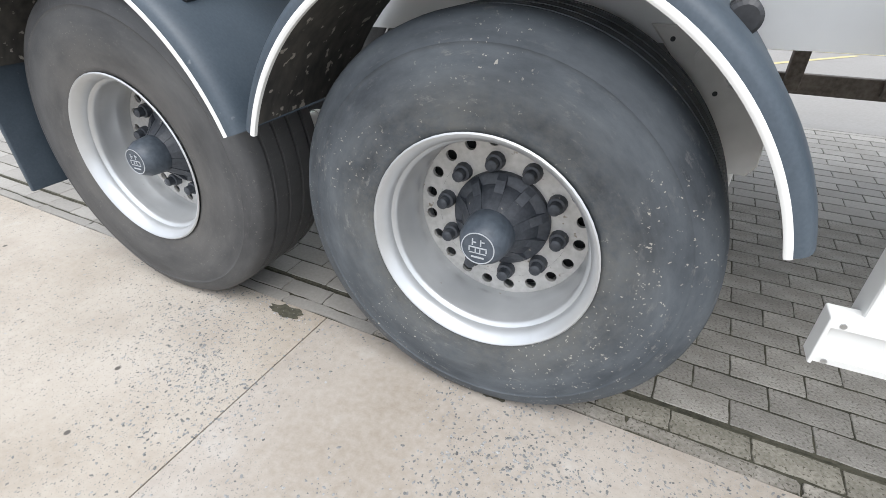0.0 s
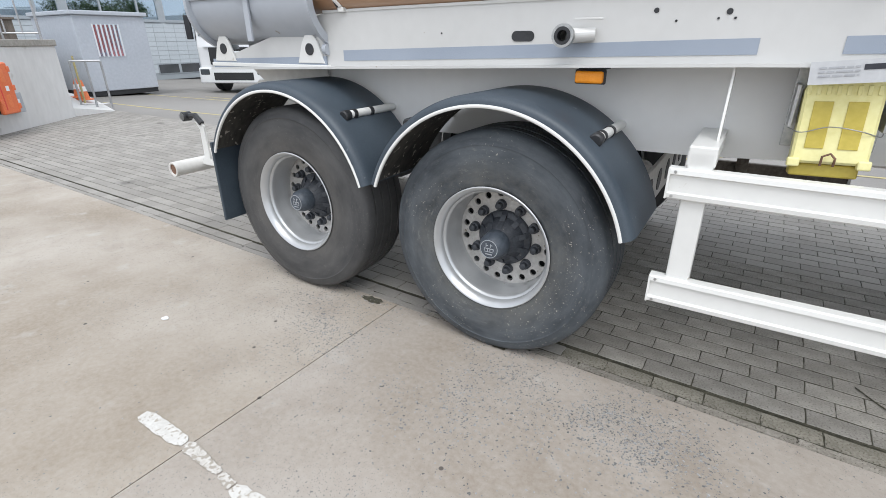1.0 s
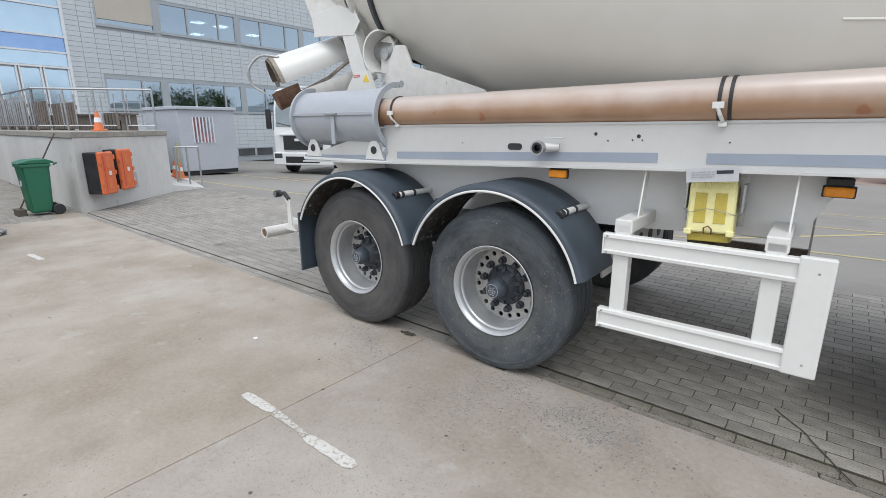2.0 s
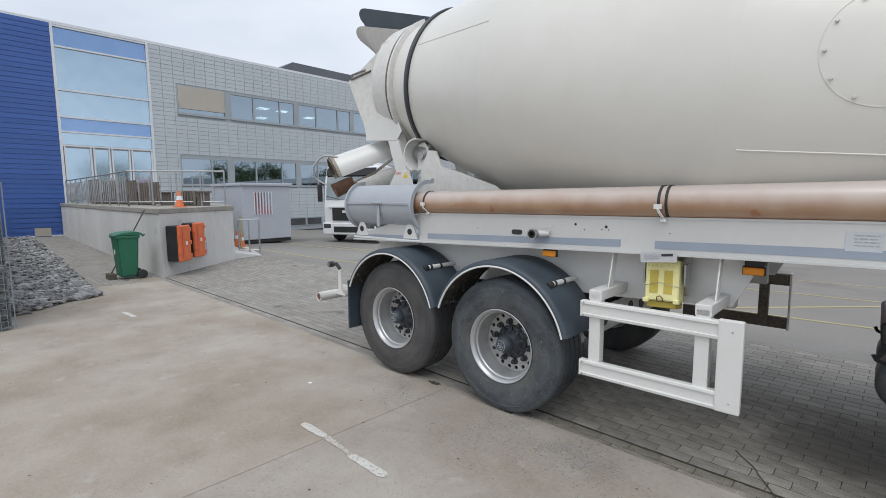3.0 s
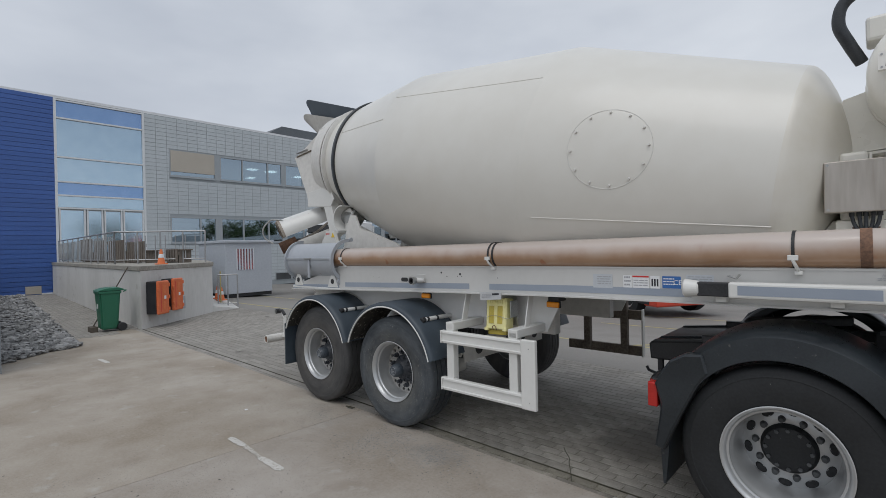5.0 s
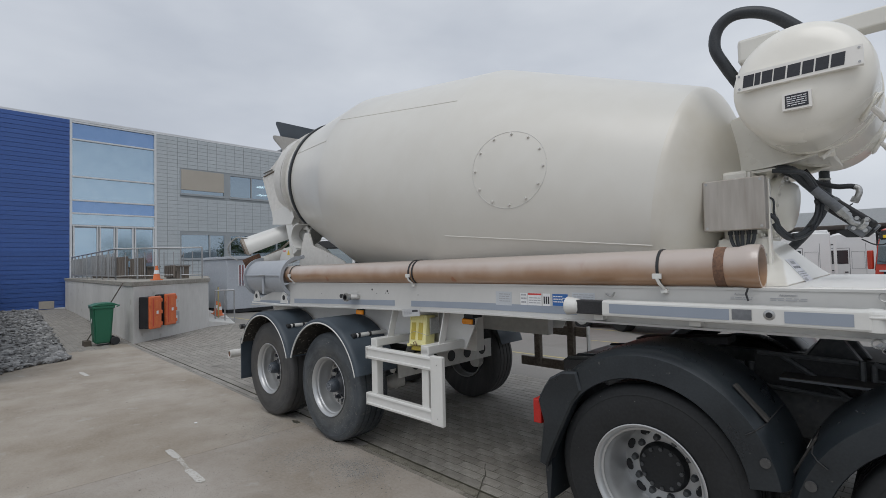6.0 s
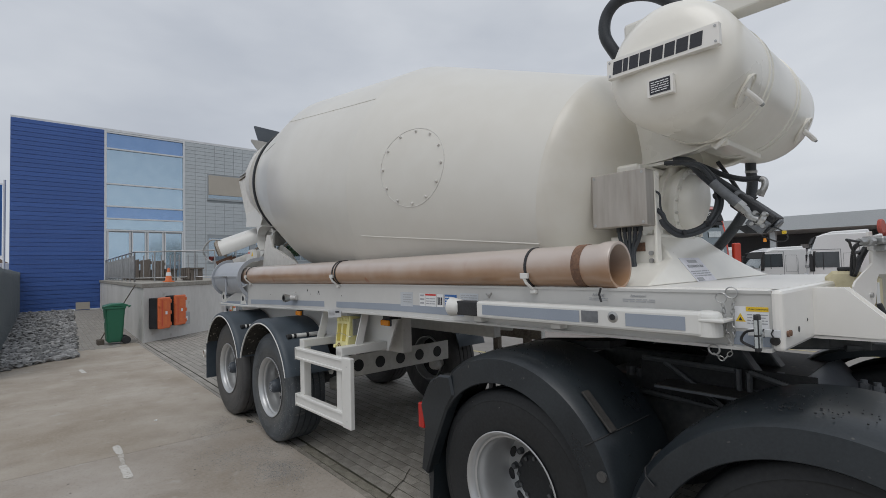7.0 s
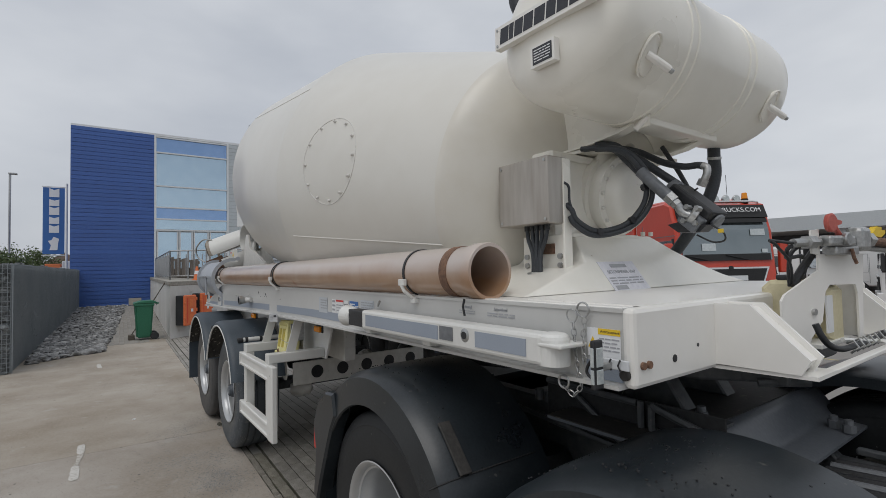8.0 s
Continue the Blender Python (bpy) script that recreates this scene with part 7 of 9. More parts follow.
def chain(parent, pts, link=0.026):
    """A hanging chain: separate oval links along a line."""
    pts = [Vector(p) for p in pts]
    i = 0
    for a, b in zip(pts, pts[1:]):
        n = max(1, round((b - a).length / (link * 0.72)))
        for k in range(n):
            c = a.lerp(b, (k + 0.5) / n)
            d, u, w = basis(b - a)
            v = u if i % 2 else w
            ring = [c + d * (math.cos(t) * link / 2) + v * (math.sin(t) * link * 0.3) for t in [math.tau * j / 8 for j in range(9)]]
            part("link", tube(ring, 0.002, 5), STEEL, parent)
            i += 1


pin = part("locking_pin", tube([(4.245 + 0.022 * math.cos(a), 1.03, 1.60 + 0.022 * math.sin(a)) for a in [math.tau * k / 16 for k in range(17)]], 0.0028, 6), STEEL, trailer, "steel locking pin with chains")
chain(pin, [(4.25, 1.03, 1.575), (4.245, 1.025, 1.50), (4.25, 1.025, 1.43)])
chain(pin, [(4.215, 1.02, 1.56), (4.225, 1.015, 1.46), (4.24, 1.02, 1.37), (4.21, 1.02, 1.335), (4.18, 1.01, 1.36)])
part("second_ring", tube([(4.21 + 0.02 * math.cos(a), 1.02, 1.58 + 0.02 * math.sin(a)) for a in [math.tau * k / 16 for k in range(17)]], 0.0026, 6), STEEL, pin)
part("third_ring", tube([(4.18 + 0.02 * math.cos(a), 1.01, 1.375 + 0.02 * math.sin(a)) for a in [math.tau * k / 16 for k in range(17)]], 0.004, 6), STEEL, pin)
ml = part("marker_lamp", box(4.342, 4.358, 0.93, 0.97, 1.392, 1.528, 0.005), BLACK, trailer, "upright side marker lamp on a steel arm")
for z0, z1 in ((1.408, 1.448), (1.455, 1.508)):
    part("lens", box(4.357, 4.362, 0.936, 0.964, z0, z1, 0.002), LENS_C, ml, "clear ribbed lens")
    part("lens", box(4.345, 4.356, 0.926, 0.931, z0, z1, 0.002), LENS_C, ml, "clear ribbed lens")
part("arm", box(4.30, 4.405, 1.012, 1.02, 1.440, 1.468, 0.002), ALU, ml, "pale steel arm")
part("stay", box(4.345, 4.355, 0.965, 1.015, 1.44, 1.46, 0.002), STEEL, ml)
part("cable", tube([(4.345, 0.96, 1.47), (4.30, 0.985, 1.455), (4.285, 0.99, 1.42), (4.335, 0.98, 1.40)], 0.005, 6, smooth_steps=5), BLACK, ml)
for x in (4.355, 4.385):
    part("tie", tube([(x + 0.0, 1.006, 1.470), (x - 0.006, 1.003, 1.454), (x, 1.006, 1.438)], 0.0028, 5), BLACK, ml)
part("knob", cyl((4.383, 1.037, 1.425), (4.383, 1.022, 1.425), 0.016, cham=0.003), STRAP, trailer)
# brown ones are bolts, black discs paint the shade of holes
for y, z, r, m_ in ((1.07, 1.45, 0.011, RUST), (1.10, 1.45, 0.011, RUST), (1.24, 1.45, 0.012, BLACK), (1.38, 1.475, 0.006, BLACK)):
    part("front_bolt", cyl((4.404, y, z), (4.420 if m_ is RUST else 4.4135, y, z), r, seg=12), m_, trailer)
part("shackle", tube([(2.93, 1.03, 1.56), (2.98, 1.0, 1.545), (3.0, 1.0, 1.57)], 0.006, 6), STEEL, trailer)
part("pipe_hook", tube([(3.70, 1.0, 1.61), (3.69, 1.0, 1.58), (3.70, 1.0, 1.545)], 0.005, 6), BLACK, trailer)

# information sheet on the skirt
SM = Matrix.Translation(on_slope(1.925, 1.674) + Vector((0.8, 0, 0.6)) * 0.001) @ Matrix(((0, -0.6, 0.8), (1, 0, 0), (0, 0.8, 0.6))).to_4x4()


# ---- hoses and valve block under the tank ----
def hose(pts, r, material=HOSE, label=""):
    return part("hose", tube(pts, r, 10, smooth_steps=8), material, trailer, label, smooth=True)


hose([(3.70, 1.75, 2.30), (3.794, 1.763, 2.285), (3.843, 1.87, 2.27), (3.879, 1.95, 2.189), (3.893, 1.98, 2.107), (3.886, 1.966, 2.024), (3.856, 1.90, 1.942), (3.819, 1.817, 1.902), (3.776, 1.723, 1.894), (3.741, 1.646, 1.943), (3.729, 1.628, 1.99), (3.70, 1.625, 2.02)], 0.013, HOSE, "black looped hose")
hose([(3.735, 1.64, 1.96), (3.722, 1.622, 2.03), (3.722, 1.618, 2.10), (3.70, 1.61, 2.125)], 0.006, HOSE, "thin black cable")
hose([(3.70, 1.77, 2.30), (3.80, 1.785, 2.29), (3.85, 1.89, 2.275), (3.892, 1.975, 2.19), (3.908, 2.005, 2.107), (3.902, 1.99, 2.018), (3.868, 1.92, 1.928), (3.822, 1.82, 1.882), (3.772, 1.715, 1.874), (3.735, 1.638, 1.925), (3.72, 1.625, 1.965)], 0.013, HOSE, "black looped hose")
for p in ((3.893, 1.968, 2.10), (3.862, 1.90, 1.94), (3.79, 1.745, 1.885)):
    part("cable_tie", cyl((p[0] - 0.01, p[1], p[2]), (p[0] + 0.012, p[1] - 0.005, p[2] + 0.004), 0.0175, seg=10), BLACK, trailer)
hose([(3.70, 1.86, 2.325), (3.78, 1.90, 2.31), (3.82, 1.95, 2.25), (3.89, 1.965, 2.165), (3.94, 1.98, 2.10)], 0.026, HOSE, "thick black hose")
hose([(3.88, 1.955, 2.18), (3.94, 1.97, 2.11), (4.0, 1.982, 2.045)], 0.0285, GREY_PLATE, "grey hose sleeve")
hose([(3.72, 2.05, 2.335), (3.76, 2.15, 2.32), (3.87, 2.17, 2.25), (3.97, 2.18, 2.21), (4.04, 2.19, 2.205), (4.065, 2.19, 2.195)], 0.017, HOSE)
hose([(3.72, 2.0, 2.33), (3.80, 2.06, 2.27), (3.93, 2.12, 2.15), (4.02, 2.18, 2.06)], 0.02, HOSE)
hose([(3.80, 2.3, 2.36), (3.88, 2.3, 2.22), (3.93, 2.3, 2.12)], 0.012, BLACK)
hose([(3.86, 2.75, 2.42), (3.86, 2.75, 2.34), (3.868, 2.735, 2.24), (3.852, 2.70, 2.12), (3.78, 2.70, 1.99), (3.68, 2.72, 1.87), (3.56, 2.77, 1.75), (3.46, 2.83, 1.64)], 0.034, HOSE, "thick black drain hose")
part("hose_clamp", cyl((3.86, 2.75, 2.33), (3.862, 2.748, 2.345), 0.038), STEEL, trailer)
vb = Matrix.Translation((4.055, 2.10, 2.0)) @ pose(0, 0, 0, 0, 42, 0)
blk = part("valve_block", box(-0.125, 0.115, -0.06, 0.10, -0.05, 0.045, 0.014, None, vb), BLACK, trailer, "black hydraulic motor and valve block")
part("motor_neck", cyl(vb @ Vector((-0.16, 0.02, 0)), vb @ Vector((-0.12, 0.02, 0)), 0.05, cham=0.006, seg=20), GREY_PLATE, blk)
part("end_cap", cyl(vb @ Vector((0.115, 0.02, 0)), vb @ Vector((0.135, 0.02, 0)), 0.04, cham=0.006, seg=16), GREY_PLATE, blk)
part("port_block", box(0.02, 0.12, -0.10, -0.05, -0.075, 0.0, 0.008, None, vb), GREY_PLATE, blk)
part("lower_bracket", prism([(3.97, 1.915), (4.02, 1.875), (4.12, 1.872), (4.15, 1.90), (4.06, 1.93)], "y", 2.02, 2.10), BLACK, blk)
fit_ = part("hose_coupling", tube([(4.0, 1.982, 2.045), (4.035, 1.995, 2.0), (4.05, 2.0, 1.97), (4.075, 2.01, 1.95), (4.10, 2.02, 1.945)], 0.0195, 12, smooth_steps=4), STEEL, trailer, "zinc hose coupling", smooth=True)
part("nut", cyl((3.998, 1.982, 2.047), (4.022, 1.99, 2.018), 0.031, seg=6), STEEL, fit_)
part("nut", cyl((4.024, 1.99, 2.014), (4.036, 1.994, 1.998), 0.026, seg=6), STEEL, fit_)
part("flange_ring", cyl((4.085, 2.005, 1.955), (4.105, 2.02, 1.938), 0.036, cham=0.004, seg=20), STEEL, fit_)
for dx, dz in ((0.03, 0.03), (-0.032, -0.02), (0.02, -0.035), (-0.015, 0.04)):
    part("flange_bolt", cyl((4.09 + dx, 1.99, 1.947 + dz), (4.095 + dx, 2.02, 1.942 + dz), 0.013, seg=6), STEEL, fit_)
part("elbow", tube([(4.06, 2.19, 2.20), (4.08, 2.19, 2.185), (4.08, 2.185, 2.15), (4.06, 2.18, 2.11)], 0.018, 10, smooth_steps=4), STEEL, fit_, smooth=True)
part("elbow_nut", cyl((4.068, 2.182, 2.128), (4.055, 2.178, 2.10), 0.024, seg=6), STEEL, fit_)
hose([(4.16, 2.04, 1.90), (4.20, 2.06, 1.865), (4.20, 2.07, 1.83), (4.15, 2.07, 1.825), (4.09, 2.05, 1.86)], 0.004, BLACK)
hose([(4.05, 2.16, 2.09), (4.0, 2.15, 2.06), (3.97, 2.15, 2.09)], 0.004, BLACK)
part("yellow_clip", box(4.185, 4.205, 2.04, 2.06, 1.862, 1.88, 0.003), YEL_ST, trailer)
part("lifting_eye", lathe([(-0.006, 0.012), (-0.006, 0.026), (0.006, 0.026), (0.006, 0.012)], (3.70, 2.158, 2.355), (0.3, -1, 0), 20, close=True), CREAM, trailer)
part("eye_foot", box(3.685, 3.72, 2.15, 2.165, 2.30, 2.335, 0.004), CREAM, trailer)
hose([(3.56, 1.66, 2.86), (3.50, 1.60, 2.98), (3.455, 1.57, 3.10), (3.48, 1.57, 3.22), (3.58, 1.58, 3.275), (3.74, 1.62, 3.23), (3.90, 1.68, 3.08), (3.96, 1.72, 3.0)], 0.035, HOSE, "thick blue-black hose arching over the tank")
part("boom", box(3.75, 5.0, 1.74, 1.86, 3.03, 3.13, 0.01), CREAM, trailer, "cream box boom over the tank")
part("boom_box", box(3.58, 3.80, 1.55, 1.75, 2.95, 3.10, 0.02), CREAM, trailer)
for k in range(16):
    a = math.tau * k / 16
    _, gu, gw = basis((-1, 0, 0.16))
    c = Vector((3.685, CY, 2.099)) + (gu * math.cos(a) + gw * math.sin(a)) * 0.194
    part("gear_bolt", cyl(c - Vector((0.01, 0, 0)), c + Vector((0.016, 0, -0.003)), 0.0105, seg=6), CREAM, trailer)

# ---- brake line panel with canisters on the neck ----
def on_panel(bm):
    bmesh.ops.transform(bm, matrix=PMX, verts=bm.verts)
    return bm


PMX = Matrix(((0.177, 0.984, 0, 4.53), (0.984, -0.177, 0, 1.87), (0, 0, 1, 0), (0, 0, 0, 1)))
outline = [(-0.101, 1.529), (-0.101, 1.594), (-0.081, 1.615), (0.134, 1.696), (0.139, 1.755), (0.10, 1.76), (0.099, 1.845), (0.148, 1.85), (0.15, 1.757), (0.455, 1.757), (0.425, 1.42), (0.40, 1.42), (0.402, 1.60), (0.385, 1.637), (0.205, 1.641), (0.175, 1.617), (0.147, 1.509), (0.072, 1.452), (0.05, 1.415), (0.01, 1.45)]
pl_ = part("coupling_panel", on_panel(prism(outline, "y", -0.008, 0.0)), BRIGHT_W, trailer, "white coupling panel with a cut-out")
part("panel_fold", on_panel(box(0.416, 0.424, -0.10, -0.008, 1.43, 1.757, 0.003)), WHITE_DIRTY, pl_)
part("panel_bolt", on_panel(cyl((0.087, 0.0, 1.546), (0.087, 0.01, 1.546), 0.012, seg=12)), STEEL, pl_)
can = part("coupling", on_panel(tube([(-0.02, 0.0, 1.797), (0.07, 0.01, 1.80), (0.12, 0.01, 1.803)], 0.016, 12)), STEEL, pl_, "grey air coupling")
part("coupling_nut", on_panel(cyl((0.04, 0.01, 1.80), (0.085, 0.01, 1.80), 0.026, seg=6)), STEEL, can)
part("coupling_body", on_panel(box(0.13, 0.30, 0.0, 0.05, 1.785, 1.825, 0.01)), STEEL, can)
part("coupling_eye", on_panel(cyl((0.23, 0.04, 1.81), (0.23, 0.06, 1.81), 0.026, cham=0.004)), STEEL, can)
part("coupling_foot", on_panel(box(0.18, 0.34, -0.01, 0.04, 1.752, 1.785, 0.006)), STEEL, can)
part("second_coupling", on_panel(box(0.34, 0.42, -0.01, 0.05, 1.765, 1.86, 0.018)), STEEL, can)
part("coupling_nut", on_panel(cyl((0.42, 0.02, 1.81), (0.46, 0.02, 1.81), 0.03, seg=6)), STEEL, can)
part("red_cap", on_panel(lathe([(0, 0), (0, 0.034), (0.012, 0.036), (0.016, 0.03), (0.016, 0)], (0.175, 0.02, 1.872), (0, 1, 0), 28)), CAP_RED, can, "faded red coupling cap")
part("red_tongue", on_panel(prism([(0.19, 1.86), (0.235, 1.868), (0.24, 1.88), (0.205, 1.885)], "y", 0.022, 0.034)), CAP_RED, can)
part("red_neck", on_panel(tube([(0.20, 0.026, 1.855), (0.24, 0.024, 1.825)], 0.01, 8)), CAP_RED, can)
part("yellow_cap", on_panel(prism([(0.48, 1.83), (0.52, 1.865), (0.56, 1.862), (0.555, 1.85), (0.585, 1.852), (0.585, 1.838), (0.55, 1.82)], "y", 0.0, 0.022)), YEL_ST, can, "yellow coupling cap")
part("red_pipe", on_panel(tube([(0.45, 0.02, 1.805), (0.58, 0.02, 1.80), (0.74, 0.02, 1.79)], 0.018, 10)), RUST, can, "dull red brake hose")
part("grey_hose", on_panel(tube([(0.45, 0.0, 1.782), (0.60, 0.0, 1.775), (0.76, 0.0, 1.76)], 0.014, 10)), STEEL, can)
part("spring", on_panel(tube([(0.27, 0.045, 1.775), (0.275, 0.05, 1.74), (0.29, 0.05, 1.72)], 0.006, 6)), RUST, can)
part("air_hose", on_panel(tube([(-0.01, 0.0, 1.797), (-0.10, 0.0, 1.803), (-0.155, 0.0, 1.806), (-0.125, 0.0, 1.795), (-0.082, -0.01, 1.776), (-0.02, -0.02, 1.745), (0.02, -0.03, 1.70), (0.05, -0.05, 1.65)], 0.0055, 8, smooth_steps=6)), BLACK, can, "black air hose", True)
part("air_hose", on_panel(tube([(0.0, 0.0, 1.79), (-0.03, -0.01, 1.78), (-0.025, -0.02, 1.758), (0.0, -0.03, 1.745), (0.10, -0.04, 1.752), (0.13, -0.05, 1.745)], 0.0075, 8, smooth_steps=6)), BLACK, can, "black air hose", True)
part("air_hose", on_panel(tube([(0.13, -0.03, 1.79), (0.06, -0.03, 1.782), (0.035, -0.04, 1.755), (0.04, -0.05, 1.70), (0.06, -0.06, 1.64)], 0.0075, 8, smooth_steps=6)), BLACK, can, "black air hose", True)
part("hose_bunch", on_panel(tube([(0.19, -0.04, 1.77), (0.165, -0.05, 1.735), (0.12, -0.055, 1.69), (0.08, -0.06, 1.64)], 0.015, 8, smooth_steps=5)), BLACK, can, "bunched black hose", True)
for x0, x1, y0, y1, zt in ((4.37, 4.50, 1.97, 2.16, 1.66), (4.49, 4.56, 2.10, 2.24, 1.635)):
    cn = thing("canister", ((x0 + x1) / 2, (y0 + y1) / 2, 1.43), "cream plastic canister behind the coupling panel", "canister", "canisters")
    part("body", prism([(x0, 1.43), (x1, 1.43), (x1, zt - 0.02), (x1 - 0.02, zt), (x0 + 0.03, zt), (x0, zt - 0.03)], "y", y0, y1, bevel=0.014), CREAM_PLASTIC, cn)
    part("cap", box(x0 + 0.05, x1 - 0.005, y0 + 0.01, y0 + 0.10, zt, zt + 0.02, 0.006), BLACK, cn, "black cap")
part("canister_label", box(4.555, 4.562, 2.05, 2.11, 1.46, 1.60, 0), STICKER, trailer)
part("canister_tray", box(4.36, 4.57, 1.95, 2.26, 1.412, 1.43, 0.003), WHITE, trailer)
bun = part("line_sheath", tube([(4.585, 1.84, 1.515), (4.60, 1.85, 1.47), (4.61, 1.90, 1.435), (4.62, 1.98, 1.418), (4.625, 2.10, 1.417), (4.63, 2.26, 1.417), (4.64, 2.40, 1.43), (4.66, 2.52, 1.44)], 0.011, 10, smooth_steps=6), BLACK, pl_, "black spiral-wrapped air line", True)
for k in range(7):
    c = Vector((4.625 + 0.0025 * k, 2.06 + 0.055 * k, 1.417 + 0.0015 * k))
    part("spiral_wrap", tube([c + Vector((0.0, -0.012, -0.022)), c + Vector((0.022, -0.004, 0.0)), c + Vector((0.005, 0.006, 0.022)), c + Vector((-0.018, 0.012, 0.01))], 0.004, 5), STEEL, bun)
for x0, y0, x1, y1 in ((4.55, 2.30, 4.68, 2.30), (4.60, 2.06, 4.66, 2.36)):
    part("tray_rail", tube([(x0, y0, 1.44), (x1, y1, 1.41)], 0.008, 6), WHITE, trailer)
sheet = part("info_sheet", card(0.29, 0.178, SM, 0.002), FILM, trailer, "white information sheet under film")
SM = SM @ Matrix.Translation((0, 0, 0.002))
part("name_bar", card(0.13, 0.02, SM @ Matrix.Translation((0, 0.062, 0.001)), 0.001), INK_G, sheet)
text("print", "BETONMIXER 10m³", 0.027, SM @ Matrix.Translation((0, 0.025, 0.001)), INK_G, sheet)
part("print_block", lines_of_print(SM @ Matrix.Translation((0, -0.01, 0.001)), 0.26, 3, 0.016, 0.006, 13), INK_G, sheet)
part("number_bar", card(0.09, 0.022, SM @ Matrix.Translation((-0.08, -0.065, 0.001)), 0.001), INK_G, sheet)

# ---- tractor unit under the trailer's front ----
tractor = thing("tractor_unit", (3.9, CY, 0), "black three-axle tractor chassis coupled under the mixer trailer", "truck")
TAX, TAZ, TRR = (3.21, 4.575), 0.545, 0.528


def drive_wheel(parent, cx, near):
    out = -1 if near else 1
    y_out = 0.86 if near else side_of(0.86)
    d = (0, -out, 0)
    lip = y_out - out * 0.006
    prof = [(0.0, 0.303), (-0.006, 0.309), (-0.008, 0.303), (-0.002, 0.294), (0.012, 0.284), (0.03, 0.279), (0.034, 0.268), (0.06, 0.265), (0.068, 0.258), (0.12, 0.254), (0.20, 0.252), (0.255, 0.248), (0.27, 0.242), (0.28, 0.236)]
    wheel = part("wheel", lathe(prof, (cx, lip, TAZ), d, 64), RIM, parent, "silver painted drive wheel", smooth=True)
    for k, off in enumerate((0.1525, 0.49)):
        part("tyre", lathe(tyre_profile(0.305, TRR, 0.288), (cx, y_out - out * off, TAZ), (0, 1, 0), 80), TYRE_T, wheel, smooth=True)
    yy = lip - out * 0.272
    bm = lathe([(0.004, 0.244), (0.006, 0.238), (0.0, 0.228), (-0.004, 0.20), (-0.010, 0.185), (-0.014, 0.12), (0.0, 0.10)], (cx, yy, TAZ), d, 60)
    part("disc", bm, RIM, wheel, smooth=True)
    for k in range(10):
        a = math.tau * k / 10 + 0.2
        c = Vector((cx + 0.211 * math.cos(a), yy + out * 0.006, TAZ + 0.211 * math.sin(a)))
        bm = lathe([(0, 0), (0, 0.021), (-0.004, 0.024), (0.004, 0.026)], (0, 0, 0), d, 16)
        bmesh.ops.transform(bm, matrix=Matrix.Translation(c) @ Matrix.Rotation(-a, 4, "Y") @ Matrix.Diagonal((0.85, 1, 1.35, 1)), verts=bm.verts)
        # hand holes are near-black discs, their inner shade put into the colour
        part("hand_hole", bm, NEAR_BLACK, wheel)
        a += 0.314
        c = Vector((cx + 0.168 * math.cos(a), yy + out * 0.010, TAZ + 0.168 * math.sin(a)))
        part("wheel_nut", lathe([(0, 0.021), (0.012, 0.019), (0.03, 0.016), (0.034, 0.010), (0.034, 0)], c, (0, out, 0), 10), FRAME_BLACK, wheel)
    part("hub", lathe([(0.02, 0.145), (-0.02, 0.143), (-0.035, 0.135), (-0.05, 0.125), (-0.058, 0.09), (-0.06, 0)], (cx, yy, TAZ), d, 40), TYRE_T, wheel, "black drive hub", smooth=True)
    for k in range(12):
        a = math.tau * k / 12
        c = Vector((cx + 0.112 * math.cos(a), yy + out * 0.05, TAZ + 0.112 * math.sin(a)))
        part("hub_bolt", cyl(c, c + Vector((0, out * 0.014, 0)), 0.012, seg=6), FRAME_BLACK, wheel)


for x in TAX:
    for near in (True, False):
        drive_wheel(tractor, x, near)
    part("axle", cyl((x, 1.4, TAZ), (x, side_of(1.4), TAZ), 0.1), FRAME_BLACK, tractor)
    part("differential", lathe([(0, 0), (0.05, 0.14), (0.15, 0.2), (0.25, 0.2), (0.35, 0.14), (0.4, 0)], (x - 0.2, CY, TAZ), (1, 0, 0), 24), FRAME_BLACK, tractor, smooth=True)


def drive_fender(cx, near, a0, a1, drop):
    R, y0, y1, cz = (0.686, 0.815, 1.385, 0.52) if cx > 4 else (0.660, 0.815, 1.34, 0.605)
    cx -= 0.045 if cx > 4 else 0
    sec = [(y0 + 0.01, R - drop - 0.005), (y0, R - drop), (y0 + 0.012, R - 0.028), (y0 + 0.055, R), (y0 + 0.2, R + 0.012), (y1, R + 0.014), (y1, R + 0.006), (y0 + 0.2, R + 0.002), (y0 + 0.06, R - 0.01), (y0 + 0.022, R - 0.034)]
    if not near:
        y1 = 1.60
        sec = sec[:5] + [(y1 - 0.03, R + 0.014), (y1, R - 0.004), (y1, R - 0.05), (y1 - 0.008, R - 0.05), (y1 - 0.02, R)] + sec[7:]
        sec = [(side_of(y), r) for y, r in sec]
    fd = part("fender", sweep_arc(sec, cx, cz, a0, a1, 72), FENDER_T, tractor, "satin black plastic fender", smooth=True)
    return fd


